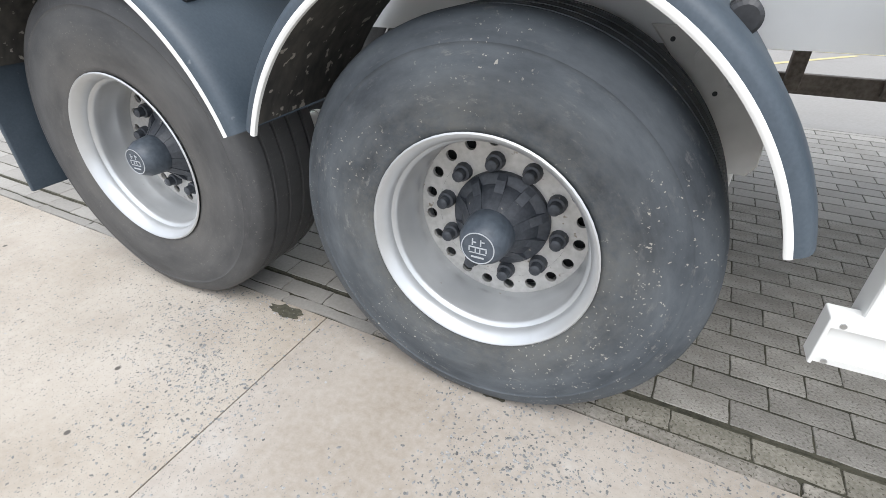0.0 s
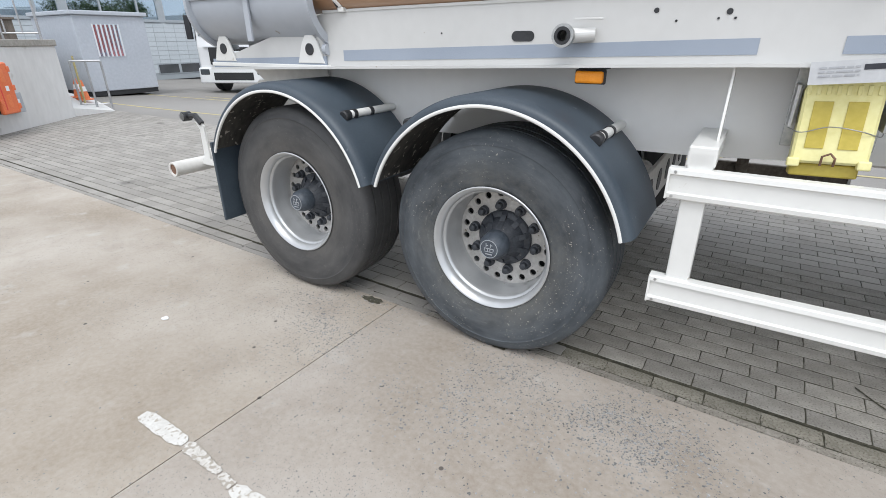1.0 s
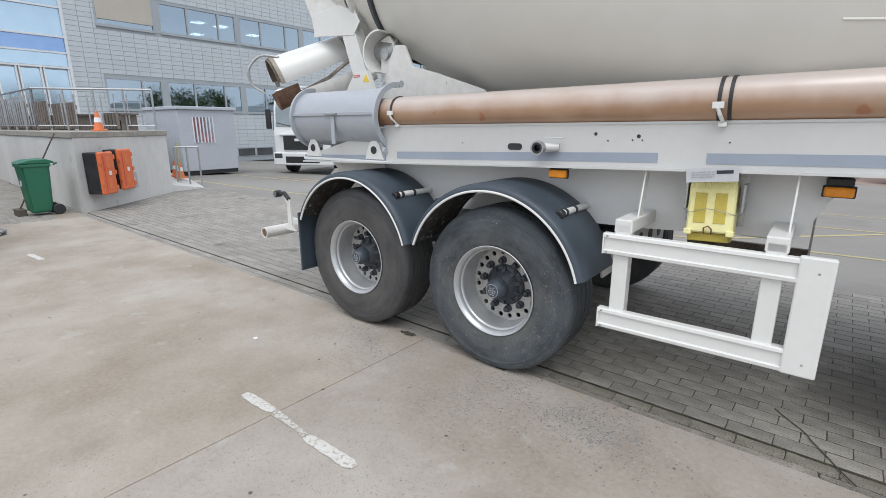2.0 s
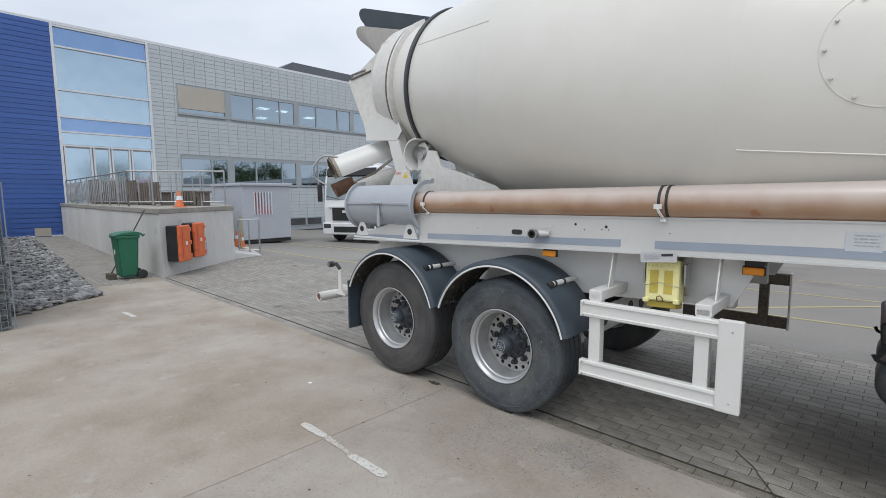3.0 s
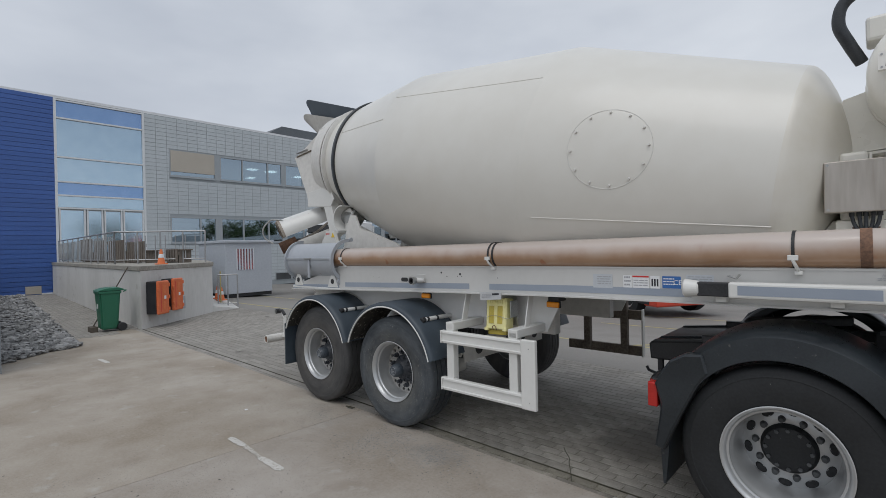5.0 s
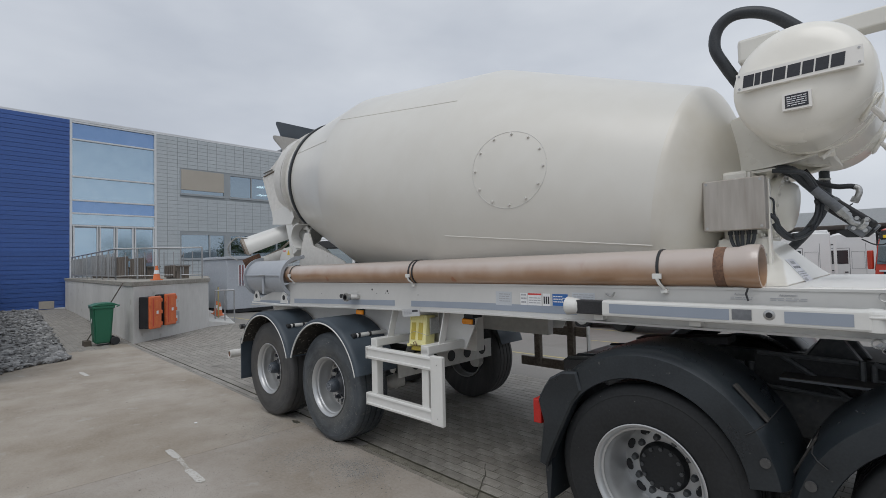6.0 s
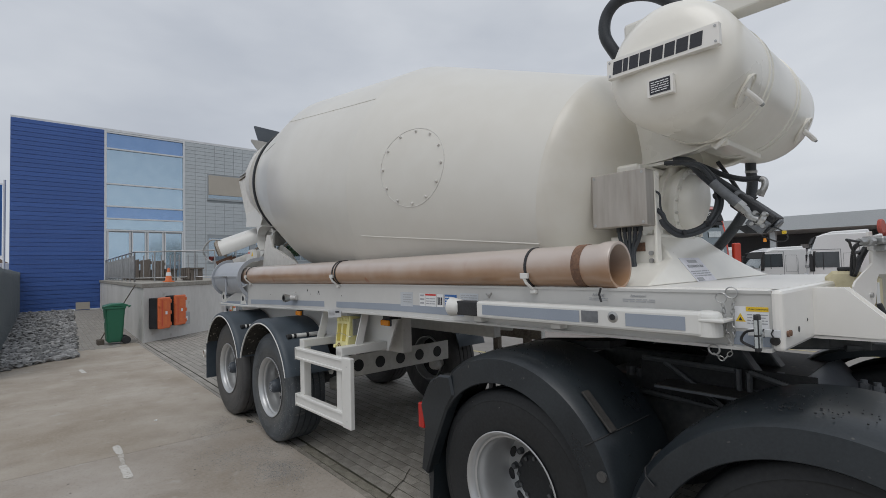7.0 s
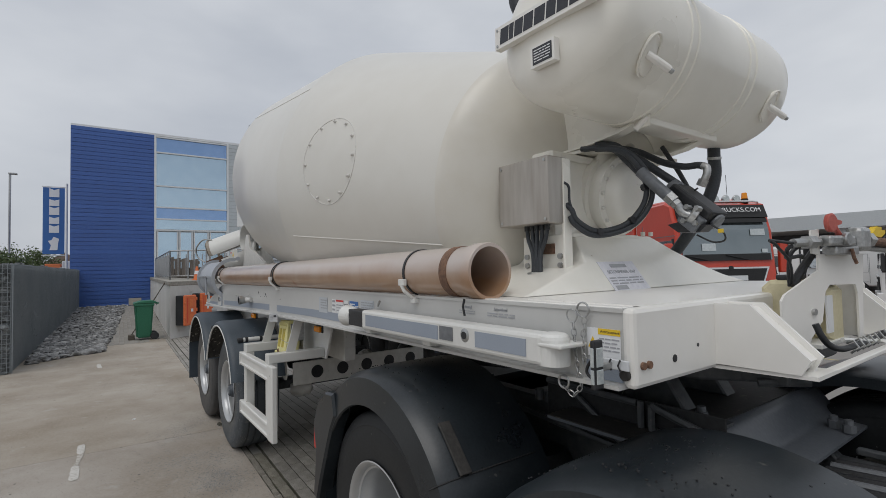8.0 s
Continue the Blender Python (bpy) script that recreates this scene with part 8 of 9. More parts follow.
for near in (True, False):
    for x in TAX:
        fd = drive_fender(x, near, 8, 168 if x > 4 else 165, 0.13 if x > 4 else 0.15)
        if near:
            RF, CZF, CXF = (0.686, 0.52, x - 0.045) if x > 4 else (0.660, 0.605, x)

            def over(a, r, y):
                return Vector((CXF + r * math.cos(radians(a)), y, CZF + r * math.sin(radians(a))))
            for a, y in ((40, 0.99), (154, 0.99)) if x > 4 else ((42, 0.93), (150, 0.99)):
                t = Vector((-math.sin(radians(a)), 0, math.cos(radians(a))))
                o_ = Vector((math.cos(radians(a)), 0, math.sin(radians(a))))
                m_ = Matrix.Translation(over(a, RF + 0.014, y)) @ Matrix((t, Vector((0, 1, 0)), o_)).transposed().to_4x4()
                part("strap", box(-0.105, 0.105, -0.027, 0.027, -0.008, 0.003, 0.0035, None, m_), STRAP, fd, "dull rubber strap")
            for a in (33, 148):
                q = [over(a, RF + dr, yy) for yy, dr in ((0.812, -0.07), (0.826, -0.026), (0.87, 0.002), (1.015, 0.013), (1.29, 0.0155))]
                part("segment_seam", tube(q, 0.0035, 6), NEAR_BLACK, fd, "dark joint between fender segments")
            for a in (20, 158):
                c = over(a, RF - 0.055, 0.812)
                part("button", cyl(c, c + Vector((0, 0.014, 0)), 0.022), RUBBER_D, fd)
            rnd_f = random.Random(int(x * 100))
            dots = bmesh.new()
            for k in range(150):
                a, y = rnd_f.gauss(90, 26), rnd_f.uniform(0.88, 1.30)
                c = over(a, RF + 0.0142, y)
                r = rnd_f.uniform(0.0012, 0.004)
                o_ = Vector((math.cos(radians(a)), 0, math.sin(radians(a))))
                cyl(c - o_ * 0.004, c, r, seg=6, bm=dots)
            tagged(part("dirt_spot", dots, NEAR_BLACK, fd, "dark spots of dirt and grease"), kind="stuff")

# rear flap, corner cover and tail lamp
for near in (True, False):
    def Y(y):
        return y if near else side_of(y)
    part("mud_flap", prism([(2.575, 0.86), (2.635, 0.80), (2.62, 0.45), (2.60, 0.25), (2.585, 0.25), (2.575, 0.45)], "y", Y(0.85), Y(1.45)), FENDER_T, tractor, "black rubber mud flap")
    cov = part("corner_cover", prism([(2.555, 0.885), (2.60, 0.975), (2.645, 1.04), (2.73, 1.09), (2.83, 1.10), (2.86, 0.99), (2.80, 0.905), (2.72, 0.74), (2.655, 0.60), (2.605, 0.475), (2.55, 0.49), (2.575, 0.64), (2.59, 0.76)], "y", Y(0.806), Y(0.90), bevel=0.012), FENDER_T, tractor)
    lampc = part("tail_lamp", box(2.50, 2.60, Y(0.90), Y(1.16), 0.72, 0.90, 0.02), BLACK, tractor, "black tail lamp cluster")
    part("red_lens", box(2.505, 2.565, Y(0.828), Y(0.90), 0.73, 0.885, 0.008), RED, lampc, "red side lens")
    part("face_lens", box(2.492, 2.502, Y(0.92), Y(1.14), 0.74, 0.88, 0.004), RED, lampc, "red rear lens")
    part("air_reservoir", lathe([(0, 0), (0.0, 0.11), (0.012, 0.145), (0.04, 0.165), (0.32, 0.165), (0.35, 0.14), (0.36, 0)], (2.388, Y(1.63), 0.61), (0, 1 if near else -1, 0), 36), FRAME_BLACK, tractor, "round black reservoir", True)
    part("reservoir_sticker", card(0.05, 0.035, facing(2.392, Y(1.63), 0.628)), STICKER, tractor)
    part("hose_stub", tube([(2.27, Y(1.70), 0.72), (2.22, Y(1.69), 0.74), (2.205, Y(1.69), 0.77)], 0.012, 6), BLACK, tractor)

# flat tray across the frame's rear end, with low rims
tray = part("end_tray", prism([(2.235, 0.835), (2.225, 0.955), (2.245, 0.975), (2.86, 1.035), (2.86, 0.90), (2.49, 0.835)], "y", 1.69, side_of(1.69), bevel=0.012), BLACK, tractor, "flat black tray at the frame's end")
for y in (1.70, 1.86, side_of(1.725)):
    part("rim", prism([(2.25, 0.974), (2.86, 1.034), (2.86, 1.052), (2.27, 0.993)], "y", y, y + 0.025), FENDER_T, tray)
for x in (2.30, 2.42):
    part("hanger", box(x - 0.02, x + 0.02, 1.72, 1.76, 0.74, 0.84, 0.004), BLACK, tray)
# ladder frame
for y in (1.71, side_of(1.71)):
    part("frame_rail", prism([(2.62, 0.79), (2.62, 1.065), (4.25, 1.065), (4.45, 0.86), (6.6, 0.86), (6.6, 0.66), (4.4, 0.66)], "y", y - 0.04, y + 0.04, bevel=0.008), FRAME_BLACK, tractor, "black frame rail")
for x in (2.8, 3.2, 3.9, 4.57, 5.3, 6.5):
    part("cross_member", box(x - 0.06, x + 0.06, 1.75, side_of(1.75), 0.62 if x > 4.2 else 0.80, 0.80 if x > 4.2 else 1.0, 0.01), FRAME_BLACK, tractor)
for x in TAX:
    for y in (1.58, side_of(1.58)):
        part("air_bellows", lathe([(0, 0), (0, 0.13), (0.04, 0.155), (0.1, 0.14), (0.15, 0.155), (0.2, 0.13), (0.2, 0)], (x + 0.32, y, 0.66), (0, 0, 1), 20), BLACK, tractor, smooth=True)
    part("torque_rod", tube([(x, CY - 0.2, 0.8), (x + 0.55, CY - 0.35, 1.02)], 0.04, 10), FRAME_BLACK, tractor)
for pts in (((3.62, 1.55, 1.20), (4.08, 1.55, 1.19)), ((4.095, 1.55, 1.20), (4.095, 1.55, 1.0)), ((3.74, 1.55, 1.19), (4.06, 1.55, 0.98)), ((3.30, 1.57, 1.03), (4.12, 1.55, 0.98)), ((4.14, 1.55, 1.19), (4.14, 1.55, 0.99)), ((4.14, 1.55, 1.19), (4.40, 1.55, 1.12)), ((4.15, 1.55, 0.99), (4.30, 1.55, 1.08))):
    part("frame_brace", tube(pts, 0.014, 6), FRAME_BLACK, tractor)
# plate coloured near black for the shade under the deck
part("brace_plate", box(3.6, 4.4, 1.57, 1.58, 0.98, 1.20, 0.003), NEAR_BLACK, tractor)
for x in (3.52, 3.58, 3.64):
    part("frame_bolt", cyl((x, 1.60, 1.08), (x, 1.60, 1.13), 0.022, seg=10), FRAME_BLACK, tractor)
# slider plate near black too, under-deck shade put into its colour
part("slider_plate", prism([(2.95, 1.24), (3.5, 1.29), (3.5, 1.25), (2.95, 1.20)], "y", 1.42, 1.60), NEAR_BLACK, tractor)
# fifth wheel, its plate and bolts
part("fifth_wheel", prism([(3.55, 1.75), (3.75, 1.62), (4.30, 1.60), (4.46, 1.72), (4.46, side_of(1.72)), (4.30, side_of(1.60)), (3.75, side_of(1.62)), (3.55, side_of(1.75))], "z", 1.31, 1.378, bevel=0.01), FRAME_BLACK, tractor, "greasy black fifth wheel")
for y in (1.92, side_of(1.92)):
    part("fifth_wheel_stand", prism([(3.78, 1.099), (4.10, 1.099), (3.99, 1.27), (3.97, 1.315), (3.91, 1.315), (3.89, 1.27)], "y", y - 0.05, y + 0.05, bevel=0.008), FRAME_BLACK, tractor)
part("top_plate", box(3.75, 4.255, 1.40, side_of(1.40), 1.095, 1.099, 0), OILY, tractor, "oily black plate top")
mp = part("mounting_plate", prism([(3.75, 1.095), (4.25, 1.095), (4.272, 1.091), (4.289, 1.081), (4.302, 1.066), (4.352, 0.998), (4.366, 0.984), (4.388, 0.976), (4.50, 0.965), (4.50, 0.953), (4.384, 0.964), (4.358, 0.974), (4.342, 0.99), (4.292, 1.058), (4.28, 1.072), (4.266, 1.08), (4.248, 1.083), (3.75, 1.083)], "y", 1.40, side_of(1.40)), PLATE_G, tractor, "dark grey bent mounting plate", True)
part("bracket_plate", box(4.14, 4.30, 1.56, 1.86, 1.095, 1.107, 0.003), FRAME_BLACK, mp)
for x, y, z in ((4.27, 1.60, 1.107), (4.24, 1.69, 1.107), (4.21, 1.79, 1.107), (4.425, 2.54, 0.975), (4.485, 2.52, 0.972), (4.425, 1.70, 0.975), (4.485, 1.70, 0.972)):
    part("bolt", cyl((x, y, z), (x, y, z + 0.035), 0.026, seg=6), GREY_PLATE, mp)
    part("bolt_tip", cyl((x, y, z + 0.035), (x, y, z + 0.055), 0.017, seg=12), GREY_PLATE, mp)
for k in range(5):
    part("stamped_mark", box(4.42 + 0.012 * (k % 2), 4.425 + 0.012 * (k % 2), 1.86 + 0.03 * k, 1.865 + 0.035 * k, 0.9795, 0.982, 0), INK, mp)
part("twist_lock", box(4.44, 4.58, 1.60, 1.68, 1.335, 1.383, 0.006), FRAME_BLACK, tractor)
part("lock_arm", tube([(4.50, 1.58, 1.34), (4.62, 1.66, 1.35)], 0.014, 8), FRAME_BLACK, tractor)
part("cable_tray", box(4.6, 6.2, 2.0, 2.30, 0.86, 0.90, 0.01), FRAME_BLACK, tractor)
part("tray_edge", box(4.55, 6.2, 2.34, 2.38, 0.94, 0.965, 0.005), FRAME_BLACK, tractor)
part("tray_edge", box(4.55, 6.2, 1.92, 1.96, 0.90, 0.925, 0.005), FRAME_BLACK, tractor)
for k in range(6):
    y = 2.0 + 0.055 * k
    part("air_line", tube([(4.5, y, 0.91), (4.9, y + 0.02, 0.93), (5.4, y, 0.925), (6.3, y + 0.02, 0.925)], 0.016, 6, smooth_steps=4), (BLACK, GREY_PLATE, BLACK)[k % 3], tractor)


# ---- parked trucks ----
def truck_cab(x, y, rz, paint, label, group="parked trucks", H=3.55, sill=0.0):
    """A cab-over truck that faces -y before its turn rz; sill raises the windscreen's foot and the grille."""
    tr = thing("parked_truck", (x, y, gz(x) + fall(y)), label, "truck", group)
    M = Matrix.Translation((x, y, gz(x) + fall(y))) @ pose(0, 0, 0, 0, 0, rz)

    def put(name, bm, material, parent=None, lab="", smooth=False):
        bmesh.ops.transform(bm, matrix=M, verts=bm.verts)
        return part(name, bm, material, parent or tr, lab, smooth)
    side = [(0.0, 0.55), (-0.04, 1.5), (0.10, H - 0.75), (0.32, H - 0.1), (0.6, H), (2.2, H), (2.25, 0.95), (1.7, 0.95), (1.55, 1.12), (0.75, 1.12), (0.6, 0.95), (0.6, 0.55)]
    cab = put("cab", prism(side, "x", -1.22, 1.22, bevel=0.05), paint)
    put("windscreen", prism([(0.02, 1.85 + sill), (-0.02, 1.85 + sill), (0.078, H - 0.75), (0.18, H - 0.45), (0.215, H - 0.45), (0.11, H - 0.75)], "x", -1.1, 1.1), WIND, cab)
    for s in (-1, 1):
        put("roof_deflector", prism([(0.5, H - 0.02), (0.9, H + 0.10), (2.15, H + 0.14), (2.2, H - 0.02)], "x", s * 0.3 - 0.62, s * 0.3 + 0.62, bevel=0.04), paint, cab)
        for y0, y1, z0, z1 in ((1.13, 1.15, 1.10, 2.7), (0.12, 0.14, 1.0, 1.75), (0.12, 1.15, 2.68, 2.70), (0.9, 1.75, 1.16, 1.175), (1.78, 1.795, 1.1, H - 0.5), (1.22, 1.74, 1.62, 1.63), (1.22, 1.74, 2.5, 2.51), (1.22, 1.23, 1.62, 2.51), (1.73, 1.74, 1.62, 2.51)):
            put("seam", box(s * 1.222 - 0.004, s * 1.222 + 0.004, y0, y1, z0, z1, 0), GREY_PLATE, cab)
        for z in (1.2, 1.6, 2.0, 2.4, 2.8):
            put("rear_bracket", box(s * 1.16 - 0.05, s * 1.16 + 0.05, 2.22, 2.34, z, z + 0.05, 0), BLACK, cab)
        put("rear_post", box(s * 1.19 - 0.03, s * 1.19 + 0.03, 2.30, 2.42, 1.0, H - 0.15, 0.01), paint, cab)
        put("pillar", prism([(0.02, 1.7), (0.2, 1.7), (0.26, 2.62), (0.17, 2.62)], "x", s * 1.226 - 0.006, s * 1.226 + 0.006), NEAR_BLACK, cab, "dark corner pillar")
        put("window_post", box(s * 1.237 - 0.004, s * 1.237 + 0.004, 0.50, 0.53, 1.78, 2.55, 0), NEAR_BLACK, cab)
        put("door_handle", box(s * 1.23 - 0.012, s * 1.23 + 0.012, 0.92, 1.06, 1.42, 1.48, 0.005), BLACK, cab)
        put("wheel_arch", prism([(0.52, 0.75), (0.60, 1.02), (0.78, 1.17), (1.52, 1.17), (1.70, 1.02), (1.78, 0.75), (1.68, 0.75), (1.60, 0.98), (1.48, 1.09), (0.82, 1.09), (0.70, 0.98), (0.62, 0.75)], "x", s * 1.1 - 0.14, s * 1.1 + 0.145), BLACK, cab)
    put("visor", prism([(0.19, H - 0.45), (0.10, H - 0.44), (0.25, H - 0.12), (0.34, H - 0.14)], "x", -1.12, 1.12), NEAR_BLACK, cab, "dark sun visor")
    put("grille", box(-0.8, 0.8, -0.085, -0.02, 0.95, 1.50 + 1.5 * sill, 0.02), NEAR_BLACK, cab, "black grille")
    put("grille_bar", box(-0.95, 0.95, -0.10, -0.04, 1.50 + 1.5 * sill, 1.57 + 1.5 * sill, 0.01), ALU, cab)
    put("emblem", box(-0.32, 0.32, -0.10, -0.08, 1.28 + 1.5 * sill, 1.38 + 1.5 * sill, 0.01), ALU, cab)
    put("bumper", box(-1.23, 1.23, -0.16, 0.4, 0.35, 0.86, 0.05), paint, cab)
    put("lower_grille", box(-0.7, 0.7, -0.17, -0.13, 0.45, 0.7, 0.01), NEAR_BLACK, cab)
    for s in (-1, 1):
        put("headlamp", box(s * 1.0 - 0.17, s * 1.0 + 0.17, -0.17, -0.1, 0.62, 0.82, 0.03), PANE_T, cab, "headlamp")
        put("side_window", box(s * 1.225 - 0.01, s * 1.225 + 0.01, 0.22, 1.08, 1.88, 2.58, 0.005), PANE_T, cab)
        put("mirror", box(s * 1.42 - 0.1, s * 1.42 + 0.1, 0.0, 0.12, 1.75, 2.5, 0.03), BLACK if paint is TRUCK_W else paint, cab)
        put("wiper", tube([(s * 0.5, -0.05, 1.86 + sill), (s * 0.5 - 0.55, -0.03, 1.98 + sill)], 0.015, 5), BLACK, cab)
        put("step", box(s * 1.2 - 0.05, s * 1.2 + 0.05, 0.15, 0.6, 0.4, 0.9, 0.02), BLACK, cab)
        for yy in (1.15, 4.6):
            w_ = put("wheel", lathe([(0, 0.0), (0.02, 0.2), (0.05, 0.28), (0.0, 0.31), (0.0, 0.5), (0.05, 0.52), (0.28, 0.52), (0.3, 0.3), (0.3, 0)], (s * 1.2, yy, 0.52), (-s, 0, 0), 28), TYRE_T, None, "black truck wheel", True)
            put("rim", lathe([(-0.005, 0.30), (0.06, 0.22), (0.05, 0.12), (-0.02, 0.1), (-0.02, 0)], (s * 1.2, yy, 0.52), (-s, 0, 0), 24), RIM, w_, "", True)
            put("arch", box(s * 1.08 - 0.16, s * 1.08 + 0.16, yy - 0.6, yy + 0.6, 1.05, 1.12, 0.03), BLACK, tr) if yy > 2 else None
    put("chassis", box(-0.45, 0.45, 1.5, 5.8, 0.7, 0.98, 0.02), FRAME_BLACK, tr)
    put("fuel_tank", box(-1.2, -0.6, 2.5, 3.7, 0.45, 1.0, 0.08), STEEL, tr)
    put("fuel_tank", box(0.6, 1.2, 2.5, 3.7, 0.45, 1.0, 0.08), STEEL, tr)
    return tr, M


red, RM = truck_cab(-0.20, 12.13, 57, TRUCK_R, "red cab-over truck with roof lamps and an amber beacon", H=3.55, sill=0.22)


def on_red(name, bm, material, label=""):
    bmesh.ops.transform(bm, matrix=RM, verts=bm.verts)
    return part(name, bm, material, red, label)


for k in range(5):
    lamp_ = on_red("roof_lamp", lathe([(0.0, 0), (0.0, 0.085), (0.02, 0.10), (0.10, 0.07), (0.12, 0)], (-0.56 + 0.27 * k, 0.34, 3.60), (0, 1, 0), 20), STEEL, "round chromed roof lamp")
    bm = cyl((-0.56 + 0.27 * k, 0.325, 3.60), (-0.56 + 0.27 * k, 0.34, 3.60), 0.08, cham=0.006, seg=20)
    bmesh.ops.transform(bm, matrix=RM, verts=bm.verts)
    part("lens", bm, LENS_C, lamp_, "pale lamp glass")
on_red("lamp_bar", tube([(-1.12, 0.42, 3.46), (-1.05, 0.36, 3.515), (-0.9, 0.34, 3.53), (0.9, 0.34, 3.53), (1.05, 0.36, 3.515), (1.12, 0.42, 3.46)], 0.022, 8), ALU, "white lamp bar along the roof")
on_red("beacon_foot", cyl((0.80, 0.46, 3.50), (0.80, 0.46, 3.60), 0.085, seg=16), BLACK)
on_red("beacon", cyl((0.80, 0.46, 3.60), (0.80, 0.46, 3.76), 0.075, 0.06, cham=0.012), AMBER, "amber beacon")
on_red("aerial", tube([(0.45, 0.6, 3.54), (0.44, 0.62, 4.25)], 0.006, 5), BLACK)
on_red("dashboard", prism([(-0.022, 2.06), (-0.030, 2.06), (-0.012, 2.22), (-0.004, 2.22)], "x", -1.06, 1.06), NEAR_BLACK, "dark dashboard behind the windscreen foot")
on_red("windscreen_shade", prism([(0.065, 2.98), (0.055, 2.98), (0.082, 3.08), (0.10, 3.08)], "x", -1.06, 1.06), NEAR_BLACK, "dark band along the top of the windscreen")
for x0, x1, z0, z1 in ((-0.62, -0.28, 2.30, 2.48), (0.86, 1.0, 2.24, 2.33), (0.62, 0.98, 2.66, 2.82)):
    on_red("paper", prism([(-0.032 + 0.125 * (z0 - 2.07), z0), (-0.036 + 0.125 * (z0 - 2.07), z0), (-0.036 + 0.125 * (z1 - 2.07), z1), (-0.032 + 0.125 * (z1 - 2.07), z1)], "x", x0, x1), LENS_C, "paper behind the windscreen")
on_red("grille_trim", prism([(-0.95, 1.90), (0.95, 1.90), (0.80, 1.45), (0.62, 1.35), (-0.62, 1.35), (-0.80, 1.45)], "y", -0.108, -0.088), ALU, "chromed trim round the grille")
on_red("grille_field", prism([(-0.89, 1.86), (0.89, 1.86), (0.76, 1.48), (0.60, 1.39), (-0.60, 1.39), (-0.76, 1.48)], "y", -0.118, -0.106), NEAR_BLACK, "black grille field")
on_red("badge", box(-0.40, 0.40, -0.128, -0.117, 1.58, 1.70, 0.01), ALU, "silver badge shapes")
on_red("emblem", cyl((0.0, -0.13, 1.88), (0.0, -0.10, 1.88), 0.055, seg=16), NEAR_BLACK)
for z0, z1 in ((2.55, 2.60), (2.05, 2.10)):
    on_red("side_groove", box(-1.236, -1.222, 1.25, 2.2, z0, z1, 0), NEAR_BLACK)
on_red("side_fairing", box(-1.25, -1.19, 2.28, 2.85, 1.0, 3.30, 0.02), TRUCK_R, "red side fairing behind the cab")
VIS = RM @ Matrix.Translation((0.1, 0.155, 3.27)) @ pose(0, 0, 0, 64, 0, 0) @ Matrix.Translation((0, 0, 0.05))
part("name_shape", card(0.42, 0.12, VIS @ Matrix.Translation((-0.42, 0, 0)), 0.002), STICKER, red, "white name shape")
text("name_print", "TRUCKS.COM", 0.17, VIS @ Matrix.Translation((0.32, 0, 0.001)), STICKER, red)
white, WM = truck_cab(-14.55, 10.25, 28, TRUCK_W, "white cab-over truck parked behind the mixer", H=3.3)
truck_cab(4.25, 23.1, -40, TRUCK_R, "red cab-over truck beside the white trucks", H=3.4, sill=0.1)
low, LM = truck_cab(-3.78, 29.9, -56, TRUCK_W, "white day-cab truck before the warehouse", H=2.84)
truck_cab(-0.7, 27.3, -76, TRUCK_W, "white sleeper-cab truck before the warehouse", H=3.4)
truck_cab(0.75, 31.4, -77, TRUCK_W, "white sleeper-cab truck before the warehouse", H=3.42)
stripe, SMX = truck_cab(-8.9, 36.2, -66, TRUCK_W, "white truck with blue side stripes before the warehouse", H=3.1)
for z in (1.28, 1.12):
    bm = box(1.222, 1.232, 0.1, 2.2, z, z + 0.10, 0)
    bmesh.ops.transform(bm, matrix=SMX, verts=bm.verts)
    part("side_stripe", bm, BLUE_ST, stripe, "blue side stripe")
bm = cyl((-0.5, 0.9, 3.30), (-0.5, 0.9, 3.50), 0.09, 0.07)
bmesh.ops.transform(bm, matrix=LM, verts=bm.verts)
part("beacon", bm, AMBER, low, "amber beacon")

# red car beyond the trailer
CZ_ = fall(12.6)
car = thing("parked_car", (-4.4, 12.6, CZ_), "red hatchback parked on the asphalt", "car")
body = prism([(-2.0, 0.3), (-2.0, 0.75), (-1.7, 0.9), (-0.95, 0.95), (-0.35, 1.42), (1.1, 1.45), (1.75, 0.98), (2.0, 0.9), (2.0, 0.3)], "y", 12.0, 13.7, bevel=0.06)
bmesh.ops.translate(body, verts=body.verts, vec=(-4.4, 0, CZ_))
part("body", body, TRUCK_R, car)
part("window", prism([(-5.2, 0.98 + CZ_), (-4.7, 1.36 + CZ_), (-3.4, 1.38 + CZ_), (-2.85, 1.0 + CZ_)], "y", 11.985, 11.999), PANE, car)
for x in (-5.7, -3.1):
    w_ = part("wheel", cyl((x, 11.97, 0.31 + CZ_), (x, 12.2, 0.31 + CZ_), 0.31, cham=0.03), TYRE_T, car)
    part("rim", cyl((x, 11.95, 0.31 + CZ_), (x, 11.98, 0.31 + CZ_), 0.2, cham=0.01), RIM, w_)

# warehouse with a deep open canopy
wh = thing("warehouse", (0, 50, 0), "long low grey warehouse with dark open bays", "building")
part("roof", prism([(-30, 3.95), (-30, 5.15), (60, 4.75), (60, 3.95)], "y", 44, 75), GREY_CLAD, wh, "pale grey fascia and roof")
# back wall coloured dark for the shade inside the open bays
part("wall", box(-30, 60, 52, 52.4, -1.5, 3.95), DARK_CLAD, wh)
for k in range(12):
    part("column", box(-29 + 7.5 * k, -28.6 + 7.5 * k, 44.5, 44.9, -1.5, 3.95), GREY_CLAD, wh)
part("dock_door", box(-20, -14, 51.9, 52, -1.37, 3.0), ALU, wh)
part("dock_door", box(-6, 1, 51.9, 52, -1.37, 3.0), ALU, wh)
